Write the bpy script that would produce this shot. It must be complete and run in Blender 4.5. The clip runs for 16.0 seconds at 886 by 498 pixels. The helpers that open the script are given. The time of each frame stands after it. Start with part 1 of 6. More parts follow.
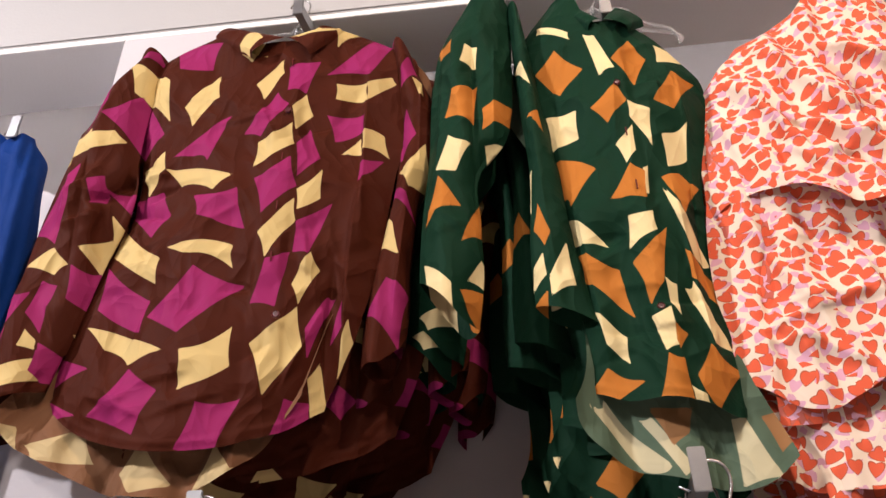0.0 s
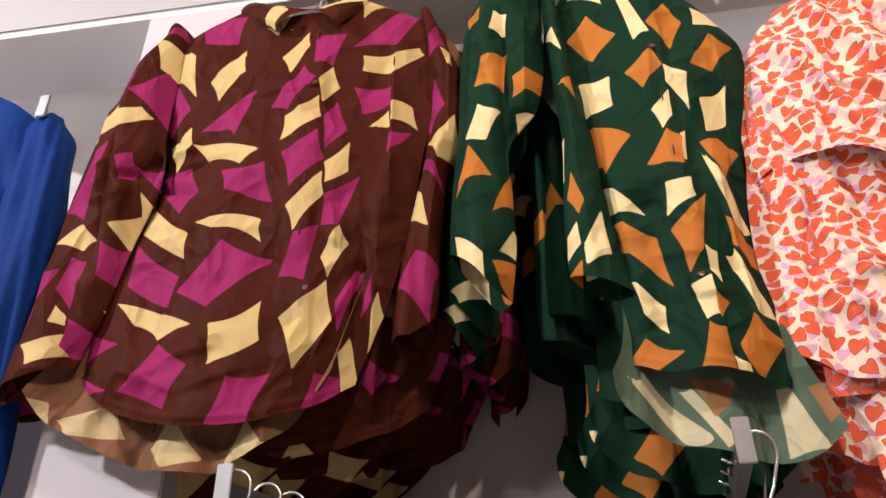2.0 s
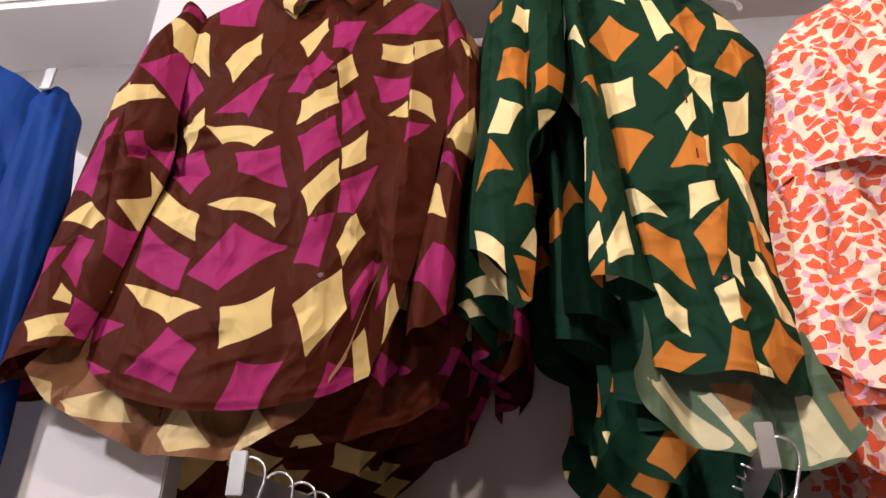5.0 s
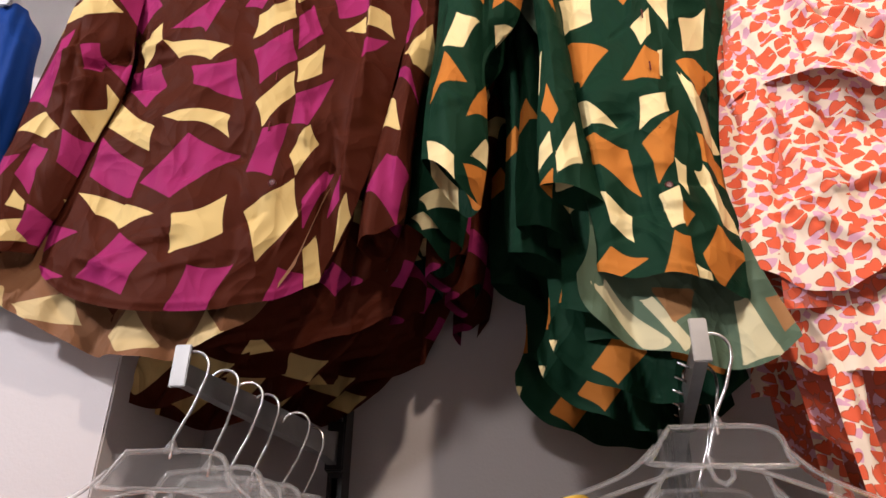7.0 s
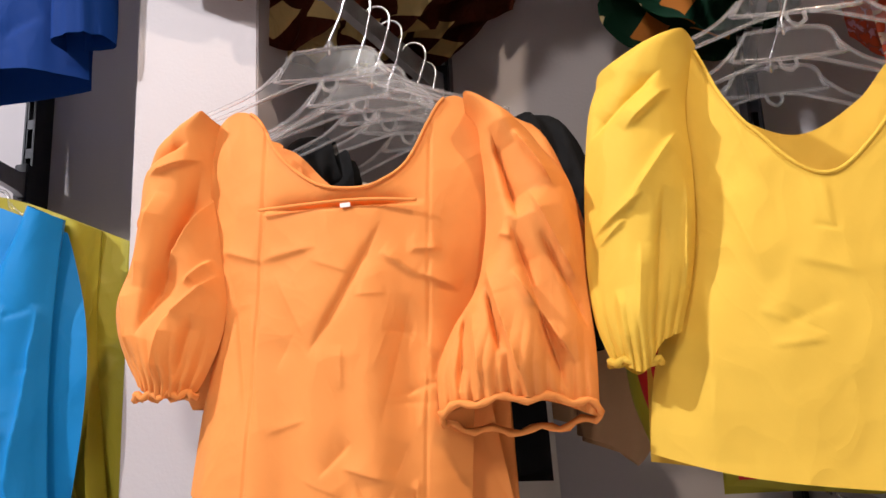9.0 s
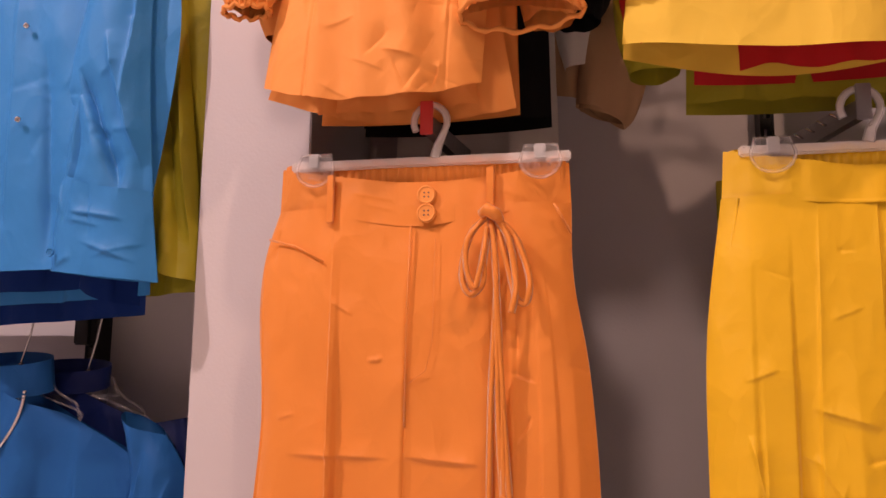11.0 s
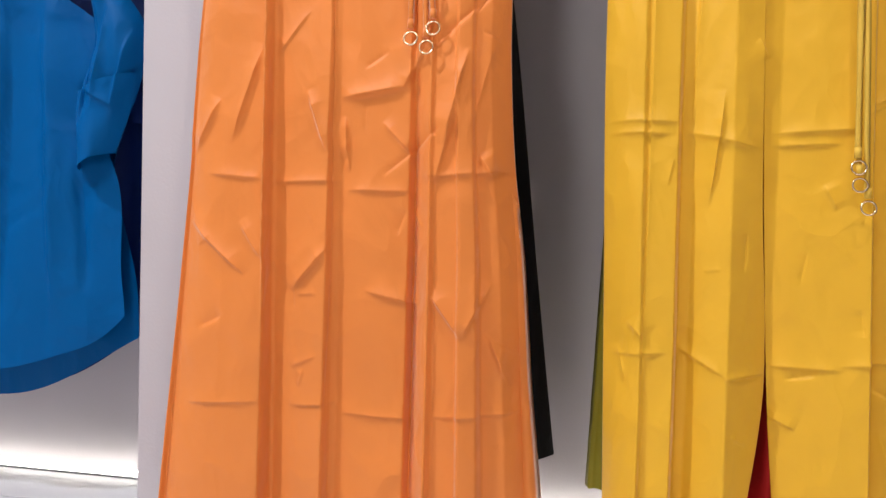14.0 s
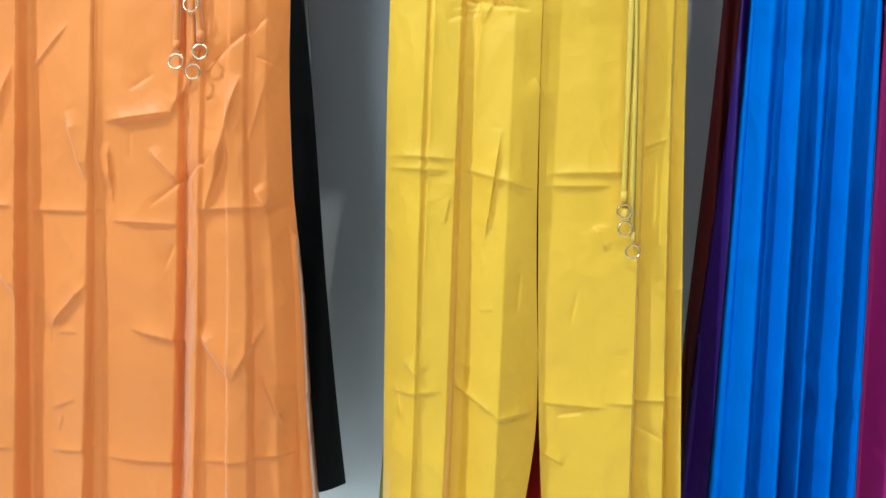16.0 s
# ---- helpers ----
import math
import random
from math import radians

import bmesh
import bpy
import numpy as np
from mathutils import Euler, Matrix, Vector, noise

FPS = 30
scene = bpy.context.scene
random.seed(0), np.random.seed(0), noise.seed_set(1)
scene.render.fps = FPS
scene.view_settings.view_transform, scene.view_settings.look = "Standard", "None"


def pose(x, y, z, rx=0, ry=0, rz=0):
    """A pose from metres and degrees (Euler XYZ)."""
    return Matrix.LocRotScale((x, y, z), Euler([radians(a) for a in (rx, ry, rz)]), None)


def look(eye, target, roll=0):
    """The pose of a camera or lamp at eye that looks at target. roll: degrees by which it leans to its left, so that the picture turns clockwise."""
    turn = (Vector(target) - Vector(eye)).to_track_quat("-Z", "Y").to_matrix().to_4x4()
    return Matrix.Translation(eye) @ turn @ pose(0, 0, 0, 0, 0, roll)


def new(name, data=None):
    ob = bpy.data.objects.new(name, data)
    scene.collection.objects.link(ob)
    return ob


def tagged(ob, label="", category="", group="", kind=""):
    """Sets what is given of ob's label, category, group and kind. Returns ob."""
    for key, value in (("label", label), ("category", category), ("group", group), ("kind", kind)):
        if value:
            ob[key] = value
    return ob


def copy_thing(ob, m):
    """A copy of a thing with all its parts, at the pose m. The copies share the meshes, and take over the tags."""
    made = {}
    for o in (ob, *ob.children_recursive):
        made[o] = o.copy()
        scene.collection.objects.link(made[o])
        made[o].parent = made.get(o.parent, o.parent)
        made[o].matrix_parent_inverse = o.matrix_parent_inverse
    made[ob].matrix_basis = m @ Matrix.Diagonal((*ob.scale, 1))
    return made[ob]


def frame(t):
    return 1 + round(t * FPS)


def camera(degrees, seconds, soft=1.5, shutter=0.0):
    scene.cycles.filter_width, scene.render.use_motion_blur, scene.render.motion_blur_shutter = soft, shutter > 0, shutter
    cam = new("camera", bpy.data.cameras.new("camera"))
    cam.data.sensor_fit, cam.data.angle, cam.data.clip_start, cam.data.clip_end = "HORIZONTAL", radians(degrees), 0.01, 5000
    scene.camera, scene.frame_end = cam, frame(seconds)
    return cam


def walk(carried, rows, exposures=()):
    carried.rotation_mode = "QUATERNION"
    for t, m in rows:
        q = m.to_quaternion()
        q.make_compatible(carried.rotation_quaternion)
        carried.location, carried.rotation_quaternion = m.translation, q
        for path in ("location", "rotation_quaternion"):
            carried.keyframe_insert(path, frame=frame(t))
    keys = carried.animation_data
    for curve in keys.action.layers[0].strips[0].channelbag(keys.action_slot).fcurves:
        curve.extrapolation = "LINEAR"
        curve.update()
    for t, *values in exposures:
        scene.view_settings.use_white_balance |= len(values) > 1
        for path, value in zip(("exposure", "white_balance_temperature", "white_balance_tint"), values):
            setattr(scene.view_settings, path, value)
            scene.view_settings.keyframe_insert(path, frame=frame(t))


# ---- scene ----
cam = camera(58.5, 16.0)
PATH = [
    (0, (0.234, -1.125, 1.766), (0.066, 0.544, 2.855), -1.6),
    (0.5, (0.232, -1.112, 1.764), (0.015, 0.562, 2.837), -1.6),
    (1, (0.227, -1.108, 1.767), (-0.019, 0.57, 2.826), -1.2),
    (1.5, (0.229, -1.102, 1.765), (-0.014, 0.575, 2.828), -1.0),
    (2, (0.229, -1.098, 1.762), (-0.016, 0.579, 2.824), -0.9),
    (2.5, (0.222, -1.1, 1.759), (-0.023, 0.577, 2.821), -0.9),
    (3, (0.219, -1.106, 1.757), (-0.036, 0.572, 2.815), -0.4),
    (5.5, (0.175, -1.08, 1.763), (0.004, 0.608, 2.821), 0.8),
    (6, (0.18, -1.063, 1.754), (0.013, 0.626, 2.813), 1.1),
    (6.5, (0.202, -1.066, 1.748), (0.043, 0.627, 2.802), 0.9),
    (7, (0.223, -1.06, 1.704), (0.054, 0.671, 2.692), 0.8),
    (7.5, (0.201, -1.082, 1.665), (-0.042, 0.715, 2.509), -0.3),
    (8, (0.142, -1.137, 1.598), (-0.131, 0.722, 2.284), -2.0),
    (8.5, (0.132, -1.128, 1.547), (-0.174, 0.789, 2.029), -2.9),
    (8.7, (0.138, -1.13, 1.526), (-0.162, 0.792, 1.989), -2.9),
    (10.8, (0.192, -1.263, 1.136), (-0.229, 0.669, 1.436), 0.5),
    (11, (0.197, -1.273, 1.091), (-0.226, 0.66, 1.383), 0.6),
    (11.5, (0.213, -1.285, 0.961), (-0.221, 0.648, 1.229), 0.1),
    (12, (0.24, -1.311, 0.831), (-0.183, 0.623, 1.115), -0.6),
    (12.5, (0.233, -1.319, 0.756), (-0.19, 0.619, 1.009), -0.3),
    (13, (0.25, -1.314, 0.703), (-0.177, 0.637, 0.811), 0.1),
    (13.5, (0.268, -1.335, 0.667), (-0.15, 0.621, 0.686), 0.7),
    (14, (0.291, -1.342, 0.632), (-0.09, 0.62, 0.57), 1.5),
    (14.5, (0.296, -1.346, 0.601), (-0.057, 0.618, 0.466), 2.6),
    (15, (0.325, -1.338, 0.6), (-0.005, 0.626, 0.417), 3.0),
    (15.5, (0.387, -1.306, 0.627), (0.236, 0.68, 0.447), 3.4),
    (16, (0.416, -1.291, 0.723), (0.323, 0.701, 0.58), 2.3),
]
EXPOSURES = [(0, -0.26, 6500, 14), (6.5, -0.2, 6500, 13), (7.5, -0.05, 6100, 8), (8, 0.12, 5000, -7), (8.5, 0.1, 5600, 0), (11, -0.22, 8400, 42), (11.5, -0.22, 8400, 43), (12.5, 0.0, 7200, 26), (13, 0.02, 6700, 18), (14, 0.15, 6000, 9), (14.5, 0.08, 5800, 7), (15.5, 0.05, 5300, -8), (16, 0.5, 4600, -20)]
walk(cam, [(t, look(eye, target, roll)) for t, eye, target, roll in PATH], EXPOSURES)

# ---- light ----
world = bpy.data.worlds.new("shop_world")
scene.world = world
world.use_nodes = True
world.node_tree.nodes["Background"].inputs[0].default_value = (0.9, 0.92, 1.0, 1)
world.node_tree.nodes["Background"].inputs[1].default_value = 0.14


def spot(x, y, z, tx, ty, tz, watts, angle, size, colour):
    data = bpy.data.lights.new("spot_light", "SPOT")
    data.energy, data.spot_size, data.spot_blend, data.shadow_soft_size, data.color = watts, radians(angle), 0.6, size, colour
    ob = new("spot_light", data)
    ob.matrix_basis = look((x, y, z), (tx, ty, tz))
    return ob


WARM, NEUTRAL, COOL = (1.0, 0.80, 0.62), (1.0, 0.92, 0.85), (0.97, 0.94, 0.96)
spot(0.75, -1.45, 3.15, 0.1, -0.4, 1.0, 72, 150, 0.03, WARM)
spot(-1.65, -1.6, 3.15, -0.2, -0.4, 0.9, 225, 120, 0.04, COOL)
spot(-0.40, -2.6, 3.15, -0.1, -0.2, 1.5, 100, 110, 0.18, NEUTRAL)
# two added fill lamps, aimed at the floor to bounce light into the niches
spot(0.9, -3.0, 3.15, 0.9, -2.5, 0, 175, 75, 0.10, NEUTRAL)
spot(-1.5, -3.0, 3.15, -1.3, -2.5, 0, 175, 75, 0.10, NEUTRAL)


# ---- materials ----
def node(nt, kind, **given):
    n = nt.nodes.new(kind)
    for key, value in given.items():
        n.inputs[key.replace("_", " ")].default_value = value
    return n


def base_material(name, colour, rough=0.6, metal=0.0, sheen=0.0, vary=0.08, grain=900.0, bump=0.0003, blotch=6.0, spec=0.5):
    """A surface with two scales of variation: broad blotches in tone, and a fine relief."""
    m = bpy.data.materials.new(name)
    m.use_nodes = True
    nt = m.node_tree
    b = nt.nodes["Principled BSDF"]
    b.inputs["Roughness"].default_value, b.inputs["Metallic"].default_value = rough, metal
    b.inputs["Sheen Weight"].default_value, b.inputs["Specular IOR Level"].default_value = sheen, spec
    b.inputs["Sheen Roughness"].default_value, b.inputs["Sheen Tint"].default_value = 0.35, (1.0, 0.84, 0.74, 1)
    co = nt.nodes.new("ShaderNodeTexCoord")
    big = node(nt, "ShaderNodeTexNoise", Scale=blotch, Detail=4.0)
    nt.links.new(co.outputs["Object"], big.inputs["Vector"])
    ramp = node(nt, "ShaderNodeMapRange")
    ramp.inputs["From Min"].default_value, ramp.inputs["From Max"].default_value = 0.3, 0.7
    ramp.inputs["To Min"].default_value, ramp.inputs["To Max"].default_value = 1 - vary, 1 + vary
    nt.links.new(big.outputs["Fac"], ramp.inputs["Value"])
    mix = nt.nodes.new("ShaderNodeVectorMath")
    mix.operation = "SCALE"
    mix.inputs[0].default_value = colour
    nt.links.new(ramp.outputs["Result"], mix.inputs["Scale"])
    nt.links.new(mix.outputs["Vector"], b.inputs["Base Color"])
    fine = node(nt, "ShaderNodeTexNoise", Scale=grain, Detail=2.0)
    nt.links.new(co.outputs["Object"], fine.inputs["Vector"])
    bp = node(nt, "ShaderNodeBump", Strength=0.5, Distance=bump)
    nt.links.new(fine.outputs["Fac"], bp.inputs["Height"])
    nt.links.new(bp.outputs["Normal"], b.inputs["Normal"])
    return m


def fabric(name, colour, rough=0.62, sheen=0.0, vary=0.06, spec=0.22, relief=0.006):
    """Woven cloth: fine weave relief and soft crumpling in the tone and surface."""
    m = base_material(name, colour, rough, 0, sheen, vary, 1500, 0.0003, 5, spec)
    nt = m.node_tree
    b = nt.nodes["Principled BSDF"]
    co = nt.nodes.new("ShaderNodeTexCoord")
    # angular creasing, as of cloth that lay folded
    stretch = nt.nodes.new("ShaderNodeMapping")
    stretch.inputs["Scale"].default_value = (1.0, 1.0, 0.7)
    stretch.inputs["Rotation"].default_value = (0.3, 0.5, 0.4)
    nt.links.new(co.outputs["Object"], stretch.inputs["Vector"])
    stray = node(nt, "ShaderNodeTexNoise", Scale=9.0, Detail=2.0)
    nt.links.new(stretch.outputs["Vector"], stray.inputs["Vector"])
    shift = nt.nodes.new("ShaderNodeVectorMath")
    shift.operation = "MULTIPLY_ADD"
    shift.inputs[1].default_value = (0.12, 0.12, 0.12)
    nt.links.new(stray.outputs["Color"], shift.inputs[0])
    nt.links.new(stretch.outputs["Vector"], shift.inputs[2])
    crumple = node(nt, "ShaderNodeTexVoronoi", Scale=9.0, Detail=2.0, Roughness=0.45)
    nt.links.new(shift.outputs["Vector"], crumple.inputs["Vector"])
    bp = node(nt, "ShaderNodeBump", Strength=1.0, Distance=relief)
    nt.links.new(crumple.outputs["Distance"], bp.inputs["Height"])
    old = b.inputs["Normal"].links[0].from_socket
    nt.links.new(old, bp.inputs["Normal"])
    nt.links.new(bp.outputs["Normal"], b.inputs["Normal"])
    return m


def printed(name, ground, first, second, rough=0.6):
    """Cloth with a two-colour print; the mesh carries how far each point lies inside a motif of either colour."""
    m = fabric(name, ground, rough, spec=0.04, relief=0.024)
    nt = m.node_tree
    b = nt.nodes["Principled BSDF"]
    last = b.inputs["Base Color"].links[0].from_socket
    for key, colour in (("print_a", first), ("print_b", second)):
        at = nt.nodes.new("ShaderNodeAttribute")
        at.attribute_name = key
        step = nt.nodes.new("ShaderNodeMapRange")
        step.inputs["From Min"].default_value, step.inputs["From Max"].default_value = -0.0004, 0.0004
        nt.links.new(at.outputs["Fac"], step.inputs["Value"])
        mix = nt.nodes.new("ShaderNodeMix")
        mix.data_type = "RGBA"
        nt.links.new(step.outputs["Result"], mix.inputs["Factor"])
        nt.links.new(last, mix.inputs[6])
        mix.inputs[7].default_value = (*colour, 1)
        last = mix.outputs[2]
    nt.links.new(last, b.inputs["Base Color"])
    return m


def heart_print(name, ground):
    """Pale cloth with a dense scatter of coral hearts and lilac ones between them."""
    m = fabric(name, ground, 0.7, spec=0.06, relief=0.012)
    nt = m.node_tree
    b = nt.nodes["Principled BSDF"]
    last = b.inputs["Base Color"].links[0].from_socket
    co = nt.nodes.new("ShaderNodeTexCoord")
    for scale, shift, reach, colour in ((54, 3.0, 0.37, (0.66, 0.36, 0.46)), (54, 0.0, 0.46, (0.42, 0.10, 0.05)), (54, 0.0, 0.395, (0.68, 0.115, 0.055))):
        move = nt.nodes.new("ShaderNodeVectorMath")
        move.operation = "MULTIPLY_ADD"
        move.inputs[1].default_value, move.inputs[2].default_value = (scale, 0, scale), (shift, 0, shift)
        nt.links.new(co.outputs["Object"], move.inputs[0])
        cells = node(nt, "ShaderNodeTexVoronoi", Scale=1.0, Randomness=0.75)
        cells.voronoi_dimensions = "3D"
        nt.links.new(move.outputs[0], cells.inputs["Vector"])
        # place inside the cell, turned by its own colour, gives a heart
        off = nt.nodes.new("ShaderNodeVectorMath")
        off.operation = "SUBTRACT"
        nt.links.new(move.outputs[0], off.inputs[0])
        nt.links.new(cells.outputs["Position"], off.inputs[1])
        turn = nt.nodes.new("ShaderNodeVectorRotate")
        turn.rotation_type = "Y_AXIS"
        angle = nt.nodes.new("ShaderNodeMath")
        angle.operation = "MULTIPLY_ADD"
        angle.inputs[1].default_value, angle.inputs[2].default_value = 2.4, -1.2
        nt.links.new(cells.outputs["Color"], angle.inputs[0])
        nt.links.new(off.outputs[0], turn.inputs["Vector"])
        nt.links.new(angle.outputs[0], turn.inputs["Angle"])
        sep = nt.nodes.new("ShaderNodeSeparateXYZ")
        nt.links.new(turn.outputs[0], sep.inputs[0])
        ab = nt.nodes.new("ShaderNodeMath")
        ab.operation = "ABSOLUTE"
        nt.links.new(sep.outputs["X"], ab.inputs[0])
        lift = nt.nodes.new("ShaderNodeMath")
        lift.operation = "MULTIPLY_ADD"
        lift.inputs[1].default_value = -0.75
        nt.links.new(ab.outputs[0], lift.inputs[0])
        nt.links.new(sep.outputs["Z"], lift.inputs[2])
        comb = nt.nodes.new("ShaderNodeCombineXYZ")
        nt.links.new(sep.outputs["X"], comb.inputs[0])
        nt.links.new(lift.outputs[0], comb.inputs[1])
        size = nt.nodes.new("ShaderNodeVectorMath")
        size.operation = "LENGTH"
        nt.links.new(comb.outputs[0], size.inputs[0])
        step = nt.nodes.new("ShaderNodeMapRange")
        step.inputs["From Min"].default_value, step.inputs["From Max"].default_value = reach * 0.86, reach * 0.80
        nt.links.new(size.outputs["Value"], step.inputs["Value"])
        mix = nt.nodes.new("ShaderNodeMix")
        mix.data_type = "RGBA"
        nt.links.new(step.outputs["Result"], mix.inputs["Factor"])
        nt.links.new(last, mix.inputs[6])
        mix.inputs[7].default_value = (*colour, 1)
        last = mix.outputs[2]
    nt.links.new(last, b.inputs["Base Color"])
    return m


def clear_plastic(name, tint=(0.97, 0.97, 0.98), rough=0.06, through_=0.6, milky=0.0):
    """Moulded plastic: refracting and glossy, partly letting the light straight through, more or less milky."""
    m = bpy.data.materials.new(name)
    m.use_nodes = True
    nt = m.node_tree
    b = nt.nodes["Principled BSDF"]
    b.inputs["Base Color"].default_value = (*tint, 1)
    b.inputs["Transmission Weight"].default_value, b.inputs["IOR"].default_value = 1 - milky, 1.4
    co = nt.nodes.new("ShaderNodeTexCoord")
    scuff = node(nt, "ShaderNodeTexNoise", Scale=60.0, Detail=4.0)
    nt.links.new(co.outputs["Object"], scuff.inputs["Vector"])
    mr = node(nt, "ShaderNodeMapRange")
    mr.inputs["To Min"].default_value, mr.inputs["To Max"].default_value = rough * 0.5, rough * 2.5
    nt.links.new(scuff.outputs["Fac"], mr.inputs["Value"])
    nt.links.new(mr.outputs["Result"], b.inputs["Roughness"])
    clear = nt.nodes.new("ShaderNodeBsdfTransparent")
    mix = node(nt, "ShaderNodeMixShader", Fac=through_)
    nt.links.new(b.outputs[0], mix.inputs[1])
    nt.links.new(clear.outputs[0], mix.inputs[2])
    nt.links.new(mix.outputs[0], nt.nodes["Material Output"].inputs["Surface"])
    return m


def glowing(name, colour, strength):
    m = bpy.data.materials.new(name)
    m.use_nodes = True
    b = m.node_tree.nodes["Principled BSDF"]
    b.inputs["Emission Color"].default_value, b.inputs["Emission Strength"].default_value = (*colour, 1), strength
    return m


PAINT = base_material("wall_paint", (0.53, 0.50, 0.52), 0.75, vary=0.03, grain=220, bump=0.0006, blotch=2.5)
# wall paint darkened for the beam, to offset strong lamp light on it
DIMMED_PAINT = base_material("dimmed_wall_paint", (0.41, 0.40, 0.40), 0.75, vary=0.03, grain=220, bump=0.0006, blotch=2.5)
FAR_PAINT = base_material("far_wall_paint", (0.55, 0.52, 0.51), 0.8, vary=0.06, grain=220, bump=0.0006, blotch=2.5)
CEIL = base_material("ceiling_paint", (0.84, 0.83, 0.82), 0.8, vary=0.03, grain=180, bump=0.0006, blotch=2)
BOARD = base_material("plinth_board", (0.60, 0.60, 0.62), 0.45, vary=0.05, grain=300, bump=0.0004, blotch=4)
FLOOR = base_material("floor_tile", (0.74, 0.72, 0.73), 0.3, vary=0.08, grain=150, bump=0.0003, blotch=3)
DARK_METAL = base_material("dark_metal", (0.025, 0.026, 0.03), 0.4, 0.6, vary=0.2, grain=400, blotch=20)
STEEL = base_material("satin_steel", (0.34, 0.34, 0.35), 0.42, 1.0, vary=0.1, grain=500, blotch=25)
CHROME = base_material("chrome", (0.62, 0.62, 0.62), 0.25, 1.0, vary=0.05, grain=300, blotch=15)
SPRING = base_material("spring_steel", (0.60, 0.60, 0.60), 0.35, 0.9, vary=0.08, grain=300, blotch=40)
GOLD = base_material("pale_gold", (0.85, 0.68, 0.42), 0.2, 1.0, vary=0.05, grain=300, blotch=15)
CLEAR = clear_plastic("clear_plastic", through_=0.5, milky=0.18)
CLEAR_THIN = clear_plastic("clear_thin_plastic", rough=0.1, through_=0.85, milky=0.15)
FROST = clear_plastic("frosted_plastic", (0.95, 0.92, 0.90), 0.25, 0.35, 0.6)
LED = glowing("led_strip", (1.0, 0.90, 0.76), 7.0)
# glow of the assumed cove strips
COVE = glowing("cove_strip", (1.0, 0.93, 0.86), 9.0)
CARD = base_material("tag_card", (0.8, 0.8, 0.78), 0.6, vary=0.03)
INK = base_material("tag_ink", (0.05, 0.05, 0.06), 0.6)
RED_CAP = base_material("red_plastic", (0.6, 0.05, 0.04), 0.35)

BROWN = printed("brown_print", (0.056, 0.012, 0.006), (0.57, 0.42, 0.18), (0.26, 0.020, 0.10))
BROWN_IN = printed("brown_print_reverse", (0.18, 0.085, 0.045), (0.50, 0.38, 0.20), (0.28, 0.05, 0.12))
GREEN = printed("green_print", (0.007, 0.030, 0.016), (0.74, 0.60, 0.32), (0.46, 0.16, 0.03))
GREEN_IN = printed("green_print_reverse", (0.085, 0.125, 0.085), (0.50, 0.45, 0.29), (0.28, 0.14, 0.06))
HEARTS = heart_print("heart_print", (0.76, 0.62, 0.50))
# red ground paints in the shade and show-through inside the blouse
HEARTS_SHADED = heart_print("heart_print_shaded", (0.50, 0.13, 0.10))
ORANGE = fabric("orange_twill", (0.81, 0.295, 0.075), 0.68)
ORANGE_SATIN = fabric("orange_suiting", (0.78, 0.245, 0.045), 0.5, 0.7, 0.05, 0.3, 0.006)
YELLOW = fabric("yellow_twill", (0.74, 0.48, 0.065), 0.68)
YELLOW_SATIN = fabric("yellow_suiting", (0.78, 0.44, 0.022), 0.5, 0.3, 0.05, 0.3, 0.006)
BLACK = fabric("black_cloth", (0.004, 0.004, 0.0045), 0.85)
NAVY = fabric("navy_cloth", (0.006, 0.022, 0.13), 0.5)
ROYAL = fabric("royal_blue_cloth", (0.002, 0.028, 0.16), 0.7, spec=0.1)
AZURE = fabric("azure_cloth", (0.001, 0.095, 0.31), 0.55, 0.0, 0.06, 0.12)
CYAN = fabric("sky_blue_satin", (0.006, 0.20, 0.52), 0.5, 0.0, 0.04, 0.18, 0.005)
OLIVE = fabric("olive_satin", (0.34, 0.30, 0.025), 0.5, 0.0, 0.04, 0.25, 0.009)
LIME = fabric("lime_cloth", (0.20, 0.30, 0.02), 0.6)
RED = fabric("red_cloth", (0.50, 0.02, 0.02), 0.6)
BUTTON = base_material("button_plastic", (0.09, 0.012, 0.016), 0.35)
MAROON = fabric("maroon_cloth", (0.10, 0.008, 0.008), 0.65)
PURPLE = fabric("purple_cloth", (0.03, 0.006, 0.11), 0.55)
BLUE = fabric("blue_suiting", (0.006, 0.12, 0.50), 0.62, 0.0, 0.04, 0.15, 0.006)
MAGENTA = fabric("magenta_cloth", (0.36, 0.012, 0.15), 0.55)
WHITE = fabric("white_cloth", (0.72, 0.68, 0.62), 0.65)
TAN = fabric("tan_cloth", (0.50, 0.30, 0.16), 0.65)
GREY = fabric("grey_cloth", (0.42, 0.40, 0.38), 0.65)


# ---- mesh helpers ----
def part(name, bm, material, parent=None, label=""):
    me = bpy.data.meshes.new(name)
    bm.to_mesh(me)
    bm.free()
    me.materials.append(material)
    ob = new(name, me)
    ob.parent = parent
    return tagged(ob, label)


def smooth(ob, angle=40):
    for p in ob.data.polygons:
        p.use_smooth = True
    return ob


def thing(name, at, label, category, group="", kind=""):
    ob = new(name)
    ob.location = at
    return tagged(ob, label, category, group, kind)


def box_bm(x0, x1, y0, y1, z0, z1, bevel=0.0):
    bm = bmesh.new()
    bmesh.ops.create_cube(bm, size=1)
    for v in bm.verts:
        v.co = ((x0 + x1) / 2 + v.co.x * (x1 - x0), (y0 + y1) / 2 + v.co.y * (y1 - y0), (z0 + z1) / 2 + v.co.z * (z1 - z0))
    if bevel:
        bmesh.ops.bevel(bm, geom=bm.edges[:], offset=bevel, segments=2, affect="EDGES")
    return bm


def structure(name, bm, material, label):
    return tagged(part(name, bm, material), label, "", "", "structure")


